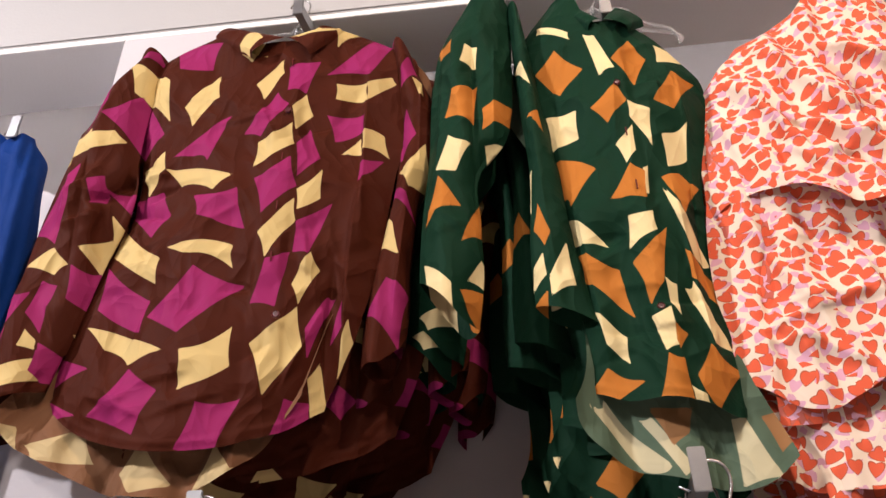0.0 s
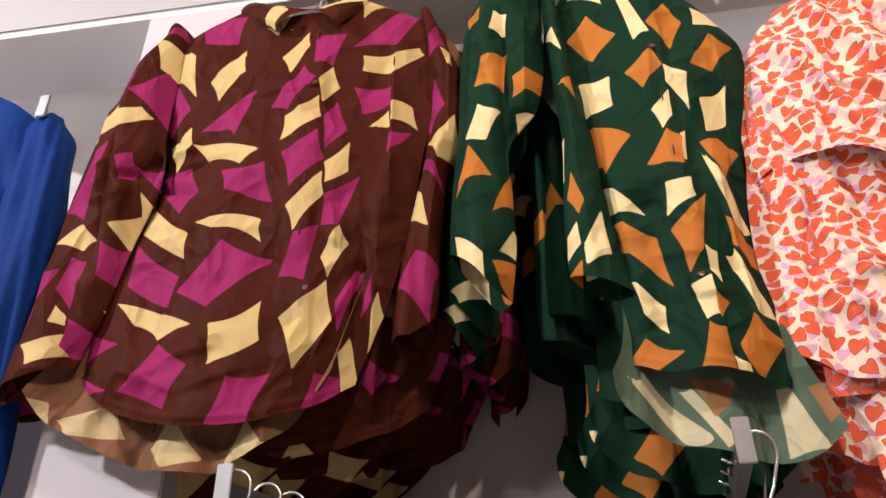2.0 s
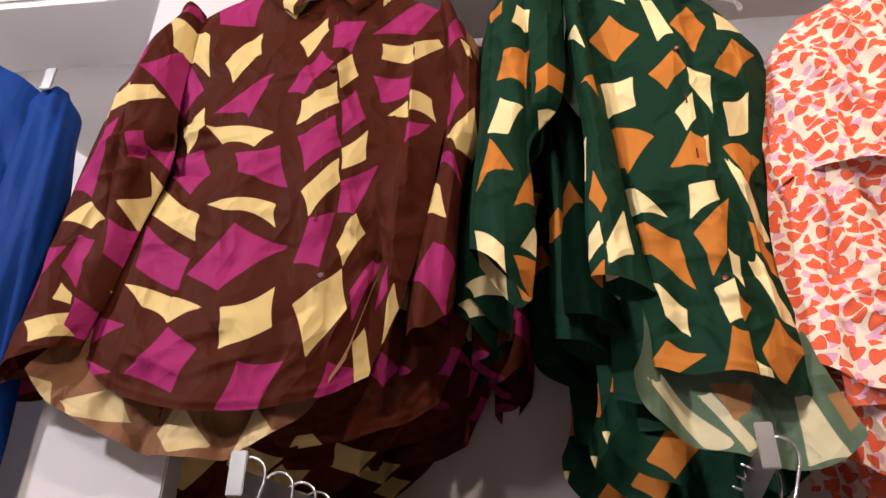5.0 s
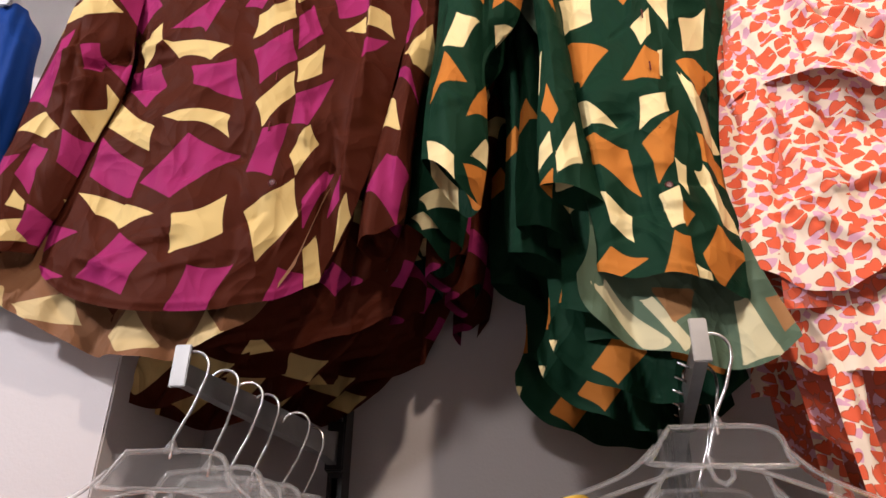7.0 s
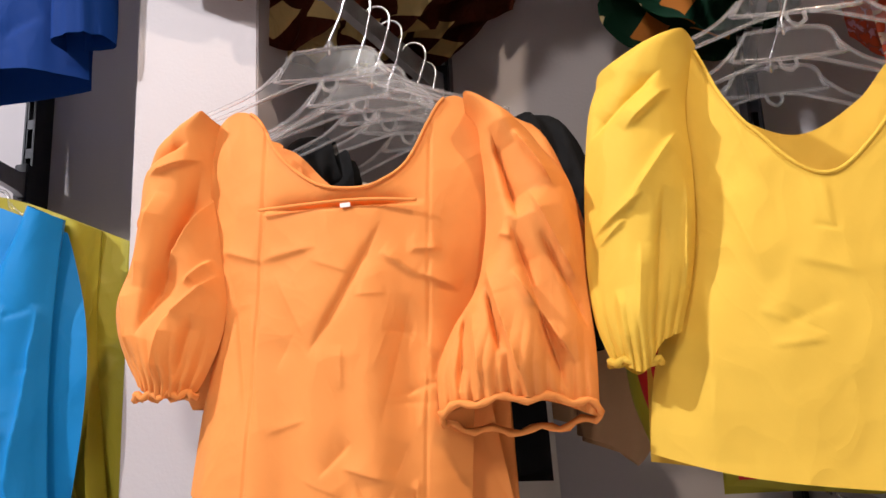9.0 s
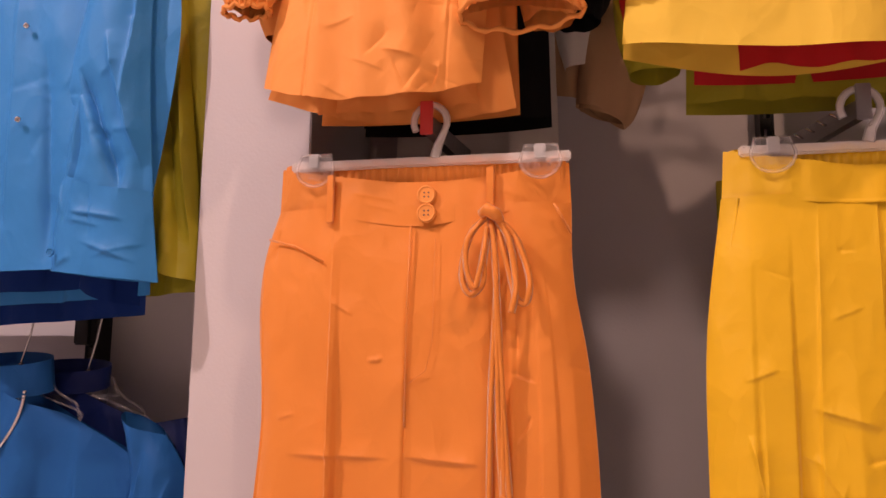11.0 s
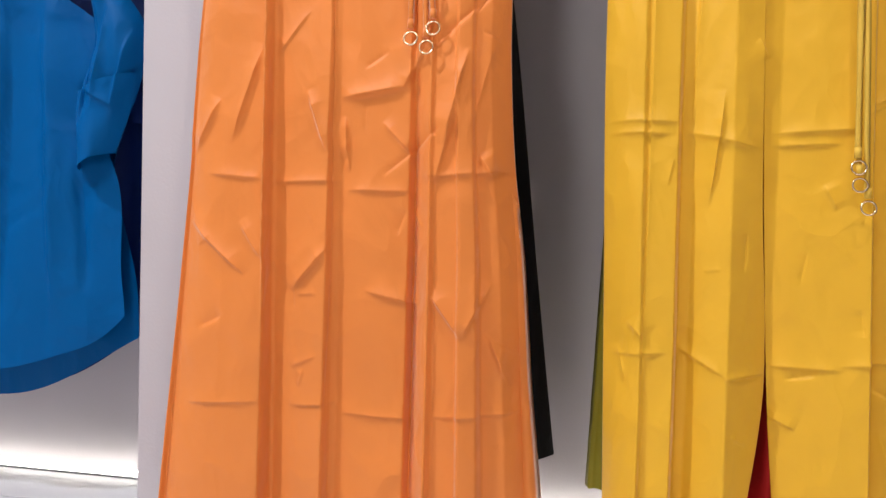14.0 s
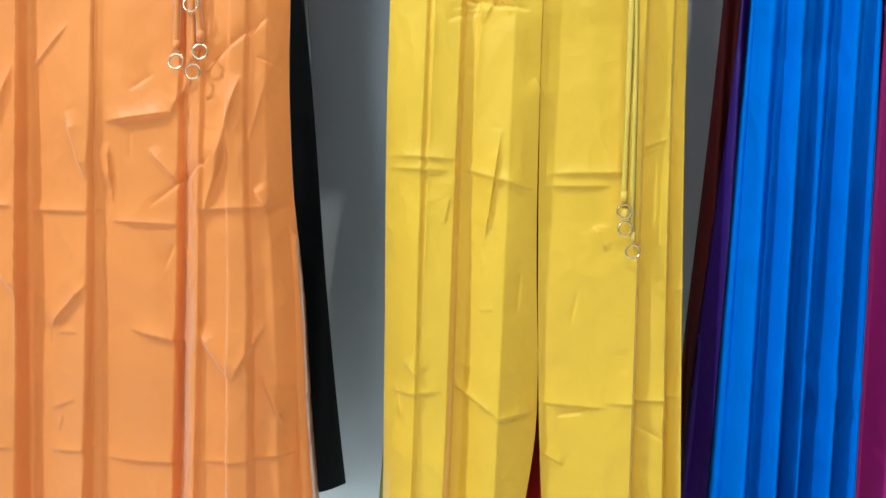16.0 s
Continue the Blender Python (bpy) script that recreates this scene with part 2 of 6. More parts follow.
def curve(t, knots):
    """A smooth line through (t, value) knots."""
    k = np.array(sorted(knots), float)
    ts, vs = k[:, 0], k[:, 1]
    slope = np.gradient(vs, ts) if len(ts) > 2 else np.full(len(ts), (vs[-1] - vs[0]) / (ts[-1] - ts[0]))
    t = np.clip(t, ts[0], ts[-1])
    n = np.clip(np.searchsorted(ts, t) - 1, 0, len(ts) - 2)
    h = ts[n + 1] - ts[n]
    s = (t - ts[n]) / h
    return ((1 + 2 * s) * (1 - s) ** 2 * vs[n] + s * (1 - s) ** 2 * h * slope[n] + s * s * (3 - 2 * s) * vs[n + 1] + s * s * (s - 1) * h * slope[n + 1])


def straight(t, knots):
    k = np.array(sorted(knots), float)
    return np.interp(t, k[:, 0], k[:, 1])


def motif_fields(x, z, motifs):
    """How far inside the print's motifs each point lies, for either colour. A motif is a four-cornered petal (which colour, its
    corners, how far its long sides bow), with hollow sides that draw out the corners."""
    out = [np.full(x.shape, -0.02), np.full(x.shape, -0.02)]
    for which, ax, az, bx, bz, cx, cz, dx, dz, bow in motifs:
        near = (x > min(ax, bx, cx, dx) - 0.012) & (x < max(ax, bx, cx, dx) + 0.012) & (z > min(az, bz, cz, dz) - 0.012) & (z < max(az, bz, cz, dz) + 0.012)
        if not near.any():
            continue
        px, pz = x[near], z[near]
        s, t = np.full(px.shape, 0.5), np.full(px.shape, 0.5)
        ex, ez = ax - bx + cx - dx, az - bz + cz - dz
        for _ in range(14):  # where the point lies between the four sides
            fx, fz = ax + s * (bx - ax) + t * (dx - ax) + s * t * ex - px, az + s * (bz - az) + t * (dz - az) + s * t * ez - pz
            sx, sz, tx, tz = bx - ax + t * ex, bz - az + t * ez, dx - ax + s * ex, dz - az + s * ez
            det = sx * tz - sz * tx
            det = np.where(np.abs(det) < 1e-7, 1e-7, det)
            s = np.clip(s - (fx * tz - fz * tx) / det, -0.8, 1.8)
            t = np.clip(t - (sx * fz - sz * fx) / det, -0.8, 1.8)
        ls = 0.5 * (math.hypot(bx - ax, bz - az) + math.hypot(cx - dx, cz - dz))
        lt = 0.5 * (math.hypot(dx - ax, dz - az) + math.hypot(cx - bx, cz - bz))
        hump_s, hump_t = np.sin(math.pi * np.clip(s, 0, 1)), np.sin(math.pi * np.clip(t, 0, 1))
        t = t - bow * hump_s
        d = np.minimum(lt * (np.minimum(t, 1 - t) - 0.03 * hump_s), ls * (np.minimum(s, 1 - s) - 0.04 * hump_t))
        d = np.where(np.hypot(fx, fz) < 4e-4, d, -0.02)
        out[which - 1][near] = np.maximum(out[which - 1][near], np.clip(d, -0.02, 0.02))
    return out


def scatter_motifs(seed, x0, x1, z0, z1, step=0.062):
    rng = random.Random(seed)
    rows = []
    n = 0
    z = z0
    while z < z1:
        x = x0 + (step * 0.5 if n % 2 else 0)
        while x < x1:
            mx, mz, a = x + rng.uniform(-0.012, 0.012), z + rng.uniform(-0.01, 0.01), rng.uniform(-0.9, 1.1)
            l, w, lean = rng.uniform(0.026, 0.036), rng.uniform(0.014, 0.021), rng.uniform(-0.4, 0.4)
            corners = []
            for p, q in ((-1, 1), (1, 1), (1, -1), (-1, -1)):
                u, v = p * l * rng.uniform(0.8, 1.15) + q * lean * w, q * w * rng.uniform(0.75, 1.2)
                corners += [mx + u * math.cos(a) - v * math.sin(a), mz + u * math.sin(a) + v * math.cos(a)]
            rows.append((rng.choice((1, 2)), *corners, rng.uniform(-0.15, 0.15)))
            x += step
        z += step * 0.82
        n += 1
    return rows


def cloth(name, x, y, z, material, parent, closed=False, motifs=None, label="", px=None, pz=None, cap=False):
    """A sheet of cloth over a grid of points; closed joins its last column to its first."""
    nv, nu = x.shape
    verts = np.stack([x, y, z], -1).reshape(-1, 3)
    i = np.arange(nv - 1)[:, None] * nu
    j = np.arange(nu if closed else nu - 1)[None, :]
    j2 = (j + 1) % nu
    faces = np.stack([i + j, i + nu + j, i + nu + j2, i + j2], -1).reshape(-1, 4).tolist()
    if cap:
        faces.append(list(range(nu)))
        faces.append([(nv - 1) * nu + k for k in range(nu)][::-1])
    me = bpy.data.meshes.new(name)
    me.from_pydata(verts.tolist(), [], faces)
    me.materials.append(material)
    me.polygons.foreach_set("use_smooth", [True] * len(me.polygons))
    if motifs is not None:
        a, b = motif_fields(x if px is None else px, z if pz is None else pz, motifs)
        for key, field in (("print_a", a), ("print_b", b)):
            me.attributes.new(key, "FLOAT", "POINT").data.foreach_set("value", field.ravel().astype(np.float32))
    ob = new(name, me)
    ob.parent = parent
    if parent is not None:
        ob.matrix_parent_inverse = Matrix.Translation(-parent.location)
    return tagged(ob, label)


def waves(x, z, seed, size=0.05, height=0.004, n=7, upright=0.35):
    """Soft irregular rumpling: a sum of slanted waves; upright squeezes it along z."""
    rng = random.Random(seed)
    out = np.zeros_like(x)
    for _ in range(n):
        k = 2 * math.pi / (size * rng.uniform(0.6, 2.2))
        a = rng.uniform(-0.5, 0.5)
        out += np.sin(k * (x * math.cos(a) + z * math.sin(a) * upright) + rng.uniform(0, 6.28)) * rng.uniform(0.4, 1)
    return out * height / math.sqrt(n)


def creases(x, z, rows):
    """Pressed or pulled folds, each (x0, z0, x1, z1, width, height), sharp along its line and fading at both ends."""
    out = np.zeros_like(x)
    for x0, z0, x1, z1, width, height in rows:
        dx, dz = x1 - x0, z1 - z0
        length = math.hypot(dx, dz)
        a = ((x - x0) * dx + (z - z0) * dz) / length**2
        b = ((x - x0) * dz - (z - z0) * dx) / length
        fade = np.clip(a * 4, 0, 1) * np.clip((1 - a) * 4, 0, 1)
        out += height * fade * np.where(b > 0, np.exp(-b / (0.7 * width)), np.exp(b / (3.2 * width)))
    return out


def random_creases(seed, n, x0, x1, z0, z1, length=0.06, width=0.005, height=0.004, steep=0.6):
    rng = random.Random(seed)
    rows = []
    for _ in range(n):
        x, z, a = rng.uniform(x0, x1), rng.uniform(z0, z1), rng.uniform(-steep, steep) + (math.pi / 2 if rng.random() < 0.4 else 0)
        l = length * rng.uniform(0.5, 1.4)
        rows.append((x, z, x + l * math.cos(a), z + l * math.sin(a), width * rng.uniform(0.6, 1.5), height * rng.choice((-1, 1)) * rng.uniform(0.5, 1.2)))
    return rows


def panel(name, left, right, top, hem, y0, round_, material, parent, nu=110, nv=130, relief=None, side=-1, motifs=None, label="", edge=2.5):
    """A hanging panel of a garment. left and right: (z, x) edges; top and hem: (u, z) lines; side -1 bulges towards the shop, 1 towards the wall."""
    u, v = np.meshgrid(np.linspace(0, 1, nu), np.linspace(0, 1, nv))
    z = curve(u, top) * (1 - v) + curve(u, hem) * v
    x = curve(z, left) * (1 - u) + curve(z, right) * u
    y = y0 + side * round_ * (1 - np.abs(2 * u - 1) ** edge)
    if relief is not None:
        y = y - relief(x, z, u, v)
    return cloth(name, x, y, z, material, parent, False, motifs, label)


def tube(name, spine, material, parent, around=44, along=60, relief=0.003, seed=1, motifs=None, label="", power=0.8, folds=None, pulls=()):
    """A sleeve: spine rows are (x, y, z, half width, half depth)."""
    s = np.array(spine, float)
    t = np.linspace(0, len(s) - 1, along)
    c = [curve(t, list(enumerate(s[:, n]))) for n in range(5)]
    dx, dz = np.gradient(c[0]), np.gradient(c[2])
    norm = np.hypot(dx, dz) + 1e-9
    sx, sz = -dz / norm, dx / norm
    th = np.linspace(0, 2 * math.pi, around, endpoint=False)[None, :]
    co = np.sign(np.cos(th)) * np.abs(np.cos(th)) ** power
    si = np.sign(np.sin(th)) * np.abs(np.sin(th)) ** power
    x = c[0][:, None] + c[3][:, None] * co * sx[:, None]
    z = c[2][:, None] + c[3][:, None] * co * sz[:, None]
    y = c[1][:, None] - c[4][:, None] * si
    r = waves(x + 0.7 * y, z, seed, 0.035, relief)
    if folds is not None:
        r = r + folds(th * np.ones_like(x), t[:, None] * np.ones_like(x))
    y = y - r * np.sign(si)
    if pulls:
        y = y - creases(x, z, pulls) * np.clip(si * 2, 0, 1)
    x = x + r * co * 0.6
    return cloth(name, x, y, z, material, parent, True, motifs, label)


def flowing(points, n=8):
    """A smooth line through points."""
    pts = [Vector(p) for p in points]
    fine = []
    for k in range(len(pts) - 1):
        p0, p1, p2, p3 = pts[max(k - 1, 0)], pts[k], pts[k + 1], pts[min(k + 2, len(pts) - 1)]
        for j in range(n):
            t = j / n
            fine.append(0.5 * ((2 * p1) + (p2 - p0) * t + (2 * p0 - 5 * p1 + 4 * p2 - p3) * t * t + (3 * p1 - p0 - 3 * p2 + p3) * t**3))
    return fine + [pts[-1]]


def top_edge(ob, nu, a, b, out=0.001):
    """The upper edge of a panel between two shares of its width."""
    return [ob.data.vertices[k].co + Vector((0, -out, 0)) for k in range(int(a * nu), int(b * nu))]


def rod_bm(points, radius, sides=8, closed=False, bm=None):
    """A round rod along points, of one radius or one for each point."""
    bm = bm or bmesh.new()
    pts = [Vector(p) for p in points]
    rad = radius if isinstance(radius, (list, tuple)) else [radius] * len(pts)
    rings = []
    up = Vector((0, 1, 0))
    for n, p in enumerate(pts):
        a = pts[n - 1] if n or closed else p
        b = pts[(n + 1) % len(pts)] if n < len(pts) - 1 or closed else p
        d = (b - a).normalized()
        side = d.cross(up)
        side = side.normalized() if side.length > 1e-4 else d.cross(Vector((1, 0, 0))).normalized()
        other = side.cross(d).normalized()
        rings.append([bm.verts.new(p + rad[n] * (math.cos(k * 2 * math.pi / sides) * side + math.sin(k * 2 * math.pi / sides) * other)) for k in range(sides)])
    for n in range(len(rings) - (0 if closed else 1)):
        r0, r1 = rings[n], rings[(n + 1) % len(rings)]
        for k in range(sides):
            f = bm.faces.new((r0[k], r0[(k + 1) % sides], r1[(k + 1) % sides], r1[k]))
            f.smooth = True
    if not closed:
        bm.faces.new(rings[0][::-1])
        bm.faces.new(rings[-1])
    return bm


def arc(cx, cy, cz, r, a0, a1, n=12, rz=None):
    """Points of an arc in the x-z plane."""
    return [(cx + r * math.cos(radians(a0 + (a1 - a0) * k / n)), cy, cz + (rz or r) * math.sin(radians(a0 + (a1 - a0) * k / n))) for k in range(n + 1)]


def local(bm, parent, name, material, label=""):
    """Links a bmesh given in world places under a parent that stands elsewhere."""
    bmesh.ops.translate(bm, verts=bm.verts[:], vec=-Vector(parent.location))
    return part(name, bm, material, parent, label)


# ---- the setting ----
SOFFIT, LEDGE, SEAM = 2.805, 0.148, 0.073
PX0, PX1, PY = -0.377, -0.212, -0.271
structure("floor", box_bm(-2.6, 2.6, -4.2, 0.2, -0.1, 0), FLOOR, "off-white polished shop floor")
structure("wall_north", box_bm(-2.6, 2.6, 0, 0.15, 0, 3.25), PAINT, "off-white painted back wall of the display niches")
structure("wall_south", box_bm(-2.6, 2.6, -4.3, -4.2, 0, 3.25), FAR_PAINT, "beige painted wall across the shop")
structure("wall_east", box_bm(2.6, 2.7, -4.2, 0.15, 0, 3.25), FAR_PAINT, "beige painted side wall")
structure("wall_west", box_bm(-2.7, -2.6, -4.2, 0.15, 0, 3.25), FAR_PAINT, "beige painted side wall")
structure("ceiling", box_bm(-2.6, 2.6, -4.2, 0.15, 3.25, 3.35), CEIL, "white plaster shop ceiling")
structure("header", box_bm(-2.6, 2.6, PY, -0.125, SOFFIT, 3.249, 0.003), DIMMED_PAINT, "off-white boxed beam across the front of the display niches")
# added board: its whiter colour stands in for bounced light under the beam
structure("soffit", box_bm(-2.6, 2.6, PY + 0.003, -0.126, SOFFIT - 0.012, SOFFIT, 0.001), CEIL, "added white board that lightens the underside of the boxed beam")
structure("niche_ceiling", box_bm(-2.6, 2.6, -0.124, -0.001, 3.06, 3.249), CEIL, "white recess behind the boxed beam")
structure("pilaster", box_bm(PX0, PX1, PY, -0.001, LEDGE + 0.001, SOFFIT - 0.013, 0.002), PAINT, "off-white square pilaster between two niches")
structure("pilaster_east", box_bm(1.32, 1.49, PY, -0.001, LEDGE + 0.001, SOFFIT - 0.013, 0.002), PAINT, "off-white square pilaster closing the niche")
structure("plinth", box_bm(-2.6, 2.6, -0.169, -0.001, SEAM + 0.001, LEDGE, 0.003), BOARD, "grey-white low plinth ledge under the niches")
structure("plinth_base", box_bm(-2.6, 2.6, -0.172, -0.001, 0, SEAM, 0.002), BOARD, "grey-white skirting board of the plinth")
structure("plinth_cap", box_bm(-0.36, -0.187, -0.32, -0.1725, 0, LEDGE, 0.004), BOARD, "grey-white projecting plinth block before the pilaster")
structure("trim", box_bm(0.905, 0.925, -0.012, -0.001, LEDGE, SOFFIT), PAINT, "narrow white vertical wall trim")

for x0, x1 in ((-2.4, -0.39), (-0.2, 1.31)):
    strip = thing("led_strip", (x0, -0.025, LEDGE), "glowing warm-white light strip on the plinth ledge", "light strip", "plinth light strips")
    local(box_bm(x0, x1, -0.03, -0.018, LEDGE + 0.004, LEDGE + 0.013), strip, "diffuser", LED)
    local(box_bm(x0, x1, -0.032, -0.016, LEDGE, LEDGE + 0.004), strip, "channel", STEEL)
# unseen strips, assumed here to brighten the wall behind the beam
for x0, x1 in ((-2.4, -0.39), (-0.2, 1.31)):
    strip = thing("led_strip", (x0, -0.124, 2.85), "assumed warm-white cove light strip, unseen behind the boxed beam", "light strip", "cove light strips")
    local(box_bm(x0, x1, -0.1205, -0.114, 2.843, 2.857), strip, "diffuser", COVE)
    local(box_bm(x0, x1, -0.1245, -0.1205, 2.840, 2.860), strip, "channel", STEEL)
strip = thing("led_strip", (-0.29, -0.28, LEDGE), "glowing warm-white light strip on the pilaster's plinth block", "light strip", "plinth light strips")
local(box_bm(PX0 + 0.02, PX1 - 0.002, -0.283, -0.274, LEDGE + 0.003, LEDGE + 0.010), strip, "diffuser", LED)
local(box_bm(PX0 + 0.02, PX1 - 0.002, -0.284, -0.273, LEDGE, LEDGE + 0.003), strip, "channel", STEEL)

# unseen housings; the last two belong to the added fill lamps
for x, y in ((0.75, -1.45), (-1.65, -1.6), (-0.40, -2.6), (0.9, -3.0), (-1.5, -3.0)):
    lamp = thing("ceiling_spotlight", (x, y, 3.2), "small black shop spotlight assumed on the unseen ceiling", "spotlight", "ceiling spotlights")
    bm = rod_bm([(x, y, 3.25), (x, y, 3.20)], 0.01)
    local(bm, lamp, "stem", DARK_METAL)
    local(rod_bm([(x, y, 3.215), (x, y, 3.185)], [0.03, 0.04], 16), lamp, "housing", DARK_METAL)


def wall_standard(x, z0, z1):
    """A slotted upright on the wall: a dark channel with a bright slotted face below."""
    ob = thing("slotted_upright", (x, 0, z0), "dark metal slotted upright screwed to the wall", "upright", "slotted uprights")
    local(box_bm(x - 0.010, x - 0.007, -0.045, -0.001, z0, z1), ob, "side_flange", DARK_METAL)
    local(box_bm(x + 0.007, x + 0.010, -0.045, -0.001, z0, z1), ob, "side_flange", DARK_METAL)
    bm = bmesh.new()
    for k in range(int((z1 - z0) / 0.05)):
        z = z0 + 0.05 * k
        for b in (box_bm(x - 0.007, x + 0.007, -0.043, -0.038, z, z + 0.016), box_bm(x - 0.007, x - 0.0045, -0.043, -0.038, z + 0.016, z + 0.05), box_bm(x + 0.0045, x + 0.007, -0.043, -0.038, z + 0.016, z + 0.05)):
            me = bpy.data.meshes.new("slot")
            b.to_mesh(me)
            b.free()
            bm.from_mesh(me)
            bpy.data.meshes.remove(me)
    local(bm, ob, "slotted_face", DARK_METAL)
    return ob


for x in (-0.70, -0.012, 0.426, 0.86):
    wall_standard(x, 0.95, 2.78)


def faceout(x, z, tip_x, tip_y, tip_z, label, pins=6, cap_mat=STEEL):
    """A display arm from an upright: flat tapering bar with pegs and a turned-up end plate."""
    ob = thing("display_arm", (x, -0.045, z), label, "display arm", "display arms")
    bm = bmesh.new()
    a, b = Vector((x, -0.046, z)), Vector((tip_x, tip_y, tip_z - 0.022))
    side = Vector((0.006, 0, 0))
    cs = []
    for p, h in ((a, 0.024), (a.lerp(b, 0.12), 0.016), (b, 0.010)):
        cs.append([bm.verts.new(p + s * side + Vector((0, 0, k * h))) for s, k in ((-1, -1), (1, -1), (1, 1), (-1, 1))])
    for r0, r1 in zip(cs, cs[1:]):
        for k in range(4):
            bm.faces.new((r0[k], r0[(k + 1) % 4], r1[(k + 1) % 4], r1[k]))
    bm.faces.new(cs[0][::-1])
    bm.faces.new(cs[-1])
    bmesh.ops.recalc_face_normals(bm, faces=bm.faces[:])
    local(bm, ob, "bar", STEEL)
    local(box_bm(tip_x - 0.008, tip_x + 0.008, tip_y - 0.004, tip_y, tip_z - 0.036, tip_z + 0.006, 0.001), ob, "end_plate", cap_mat)
    local(box_bm(x - 0.012, x + 0.012, -0.058, -0.0455, z - 0.03, z + 0.035, 0.002), ob, "bracket", DARK_METAL)
    for k in range(pins):
        p = a.lerp(b, 0.25 + 0.72 * k / pins)
        local(rod_bm([p + Vector((-0.006, 0, 0)), p + Vector((-0.017, 0, 0.006))], 0.0016, 6), ob, "peg", CHROME)
    return ob


faceout(-0.012, 1.985, -0.087, -0.387, 1.986, "brushed steel display arm holding blouse hangers")
faceout(0.426, 1.985, 0.389, -0.386, 2.0, "brushed steel display arm holding blouse hangers")
faceout(-0.012, 1.40, -0.021, -0.375, 1.402, "steel display arm with a red end cap holding trousers", 6, RED_CAP)
faceout(0.426, 1.40, 0.47, -0.35, 1.40, "steel display arm holding trousers")
faceout(-0.012, 2.74, -0.06, -0.33, 2.77, "steel display arm holding printed shirts")
faceout(0.426, 2.70, 0.40, -0.33, 2.70, "steel display arm holding printed shirts")
faceout(0.86, 2.62, 0.72, -0.33, 2.66, "steel display arm holding a heart-print blouse")
faceout(0.86, 1.40, 0.80, -0.35, 1.40, "steel display arm holding blue trousers")
faceout(-0.70, 2.76, -0.494, -0.30, 2.602, "steel display arm holding a blue shirt")
faceout(-0.70, 1.90, -0.62, -0.33, 1.90, "steel display arm holding satin shirts")
rail = thing("hanging_rail", (-0.70, -0.05, 1.186), "dark flat steel rail bracketed to the wall upright", "rail")
local(box_bm(-1.35, -0.712, -0.062, -0.046, 1.17, 1.198, 0.002), rail, "bar", DARK_METAL)
local(box_bm(-0.72, -0.688, -0.066, -0.046, 1.12, 1.20, 0.003), rail, "bracket", DARK_METAL)


# ---- hangers ----
def top_hanger(x, y, z, label, arm_z, lean=0.0, half=0.19, turn=0.0):
    """A clear moulded blouse hanger; x, y, z: the foot of its hook; arm_z: the height of the arm that it hangs from."""
    ob = thing("blouse_hanger", (x, y, z), label, "hanger", "clear blouse hangers")
    h = arm_z - z
    half = max(half, 0.112)
    hook = [(0, 0, -0.012), (0, 0, 0.006), (0.012, 0, h * 0.45), (0.020, 0, h - 0.012)] + [(0.004 + 0.016 * math.cos(radians(a)), 0, h - 0.004 + 0.016 * math.sin(radians(a))) for a in range(0, 200, 20)]
    part("hook", rod_bm(hook, 0.0016, 8), CHROME, ob, "bright wire hook")
    loop = [(-0.040, 0, -0.006), (0.040, 0, -0.006), (0.055, 0, -0.030), (0.052, 0, -0.038), (-0.052, 0, -0.038), (-0.055, 0, -0.030)]
    bm = rod_bm(flowing(loop + loop[:1], 5)[:-1], 0.0026, 8, True)
    part("crown", bm, CLEAR, ob)
    part("neck", rod_bm([(0, 0, 0.004), (0, 0, -0.006)], [0.003, 0.008], 10), CLEAR, ob)
    web = box_bm(-0.050, 0.050, -0.0008, 0.0008, -0.036, -0.008)
    part("web", web, CLEAR_THIN, ob)
    for s in (-1, 1):
        up = [(s * 0.053, 0, -0.022), (s * 0.075, 0, -0.043), (s * 0.105, 0, -0.058), (s * half, 0, -0.080)]
        low = [(s * half, 0, -0.088), (s * 0.115, 0, -0.072), (s * 0.075, 0, -0.058), (s * 0.035, 0, -0.044), (s * 0.014, 0, -0.040)]
        part("shoulder", rod_bm(flowing(up, 5) + flowing(low, 5), 0.0022, 8), CLEAR, ob)
        bm = bmesh.new()
        row_a = [bm.verts.new(p) for p in up]
        row_b = [bm.verts.new(p) for p in (low[3], low[2], low[1], low[0])]
        for k in range(3):
            bm.faces.new((row_a[k], row_a[k + 1], row_b[k + 1], row_b[k]))
        bmesh.ops.solidify(bm, geom=bm.faces[:], thickness=0.0014)
        part("shoulder_web", bm, CLEAR_THIN, ob)
    tab = [(-0.010, 0, -0.040), (-0.006, 0, -0.050), (0.002, 0, -0.054), (0.009, 0, -0.048), (0.008, 0, -0.040)]
    part("strap_hook", rod_bm(tab, 0.0024, 8), CLEAR, ob)
    ob.rotation_euler = (0, radians(lean), radians(turn))
    return ob


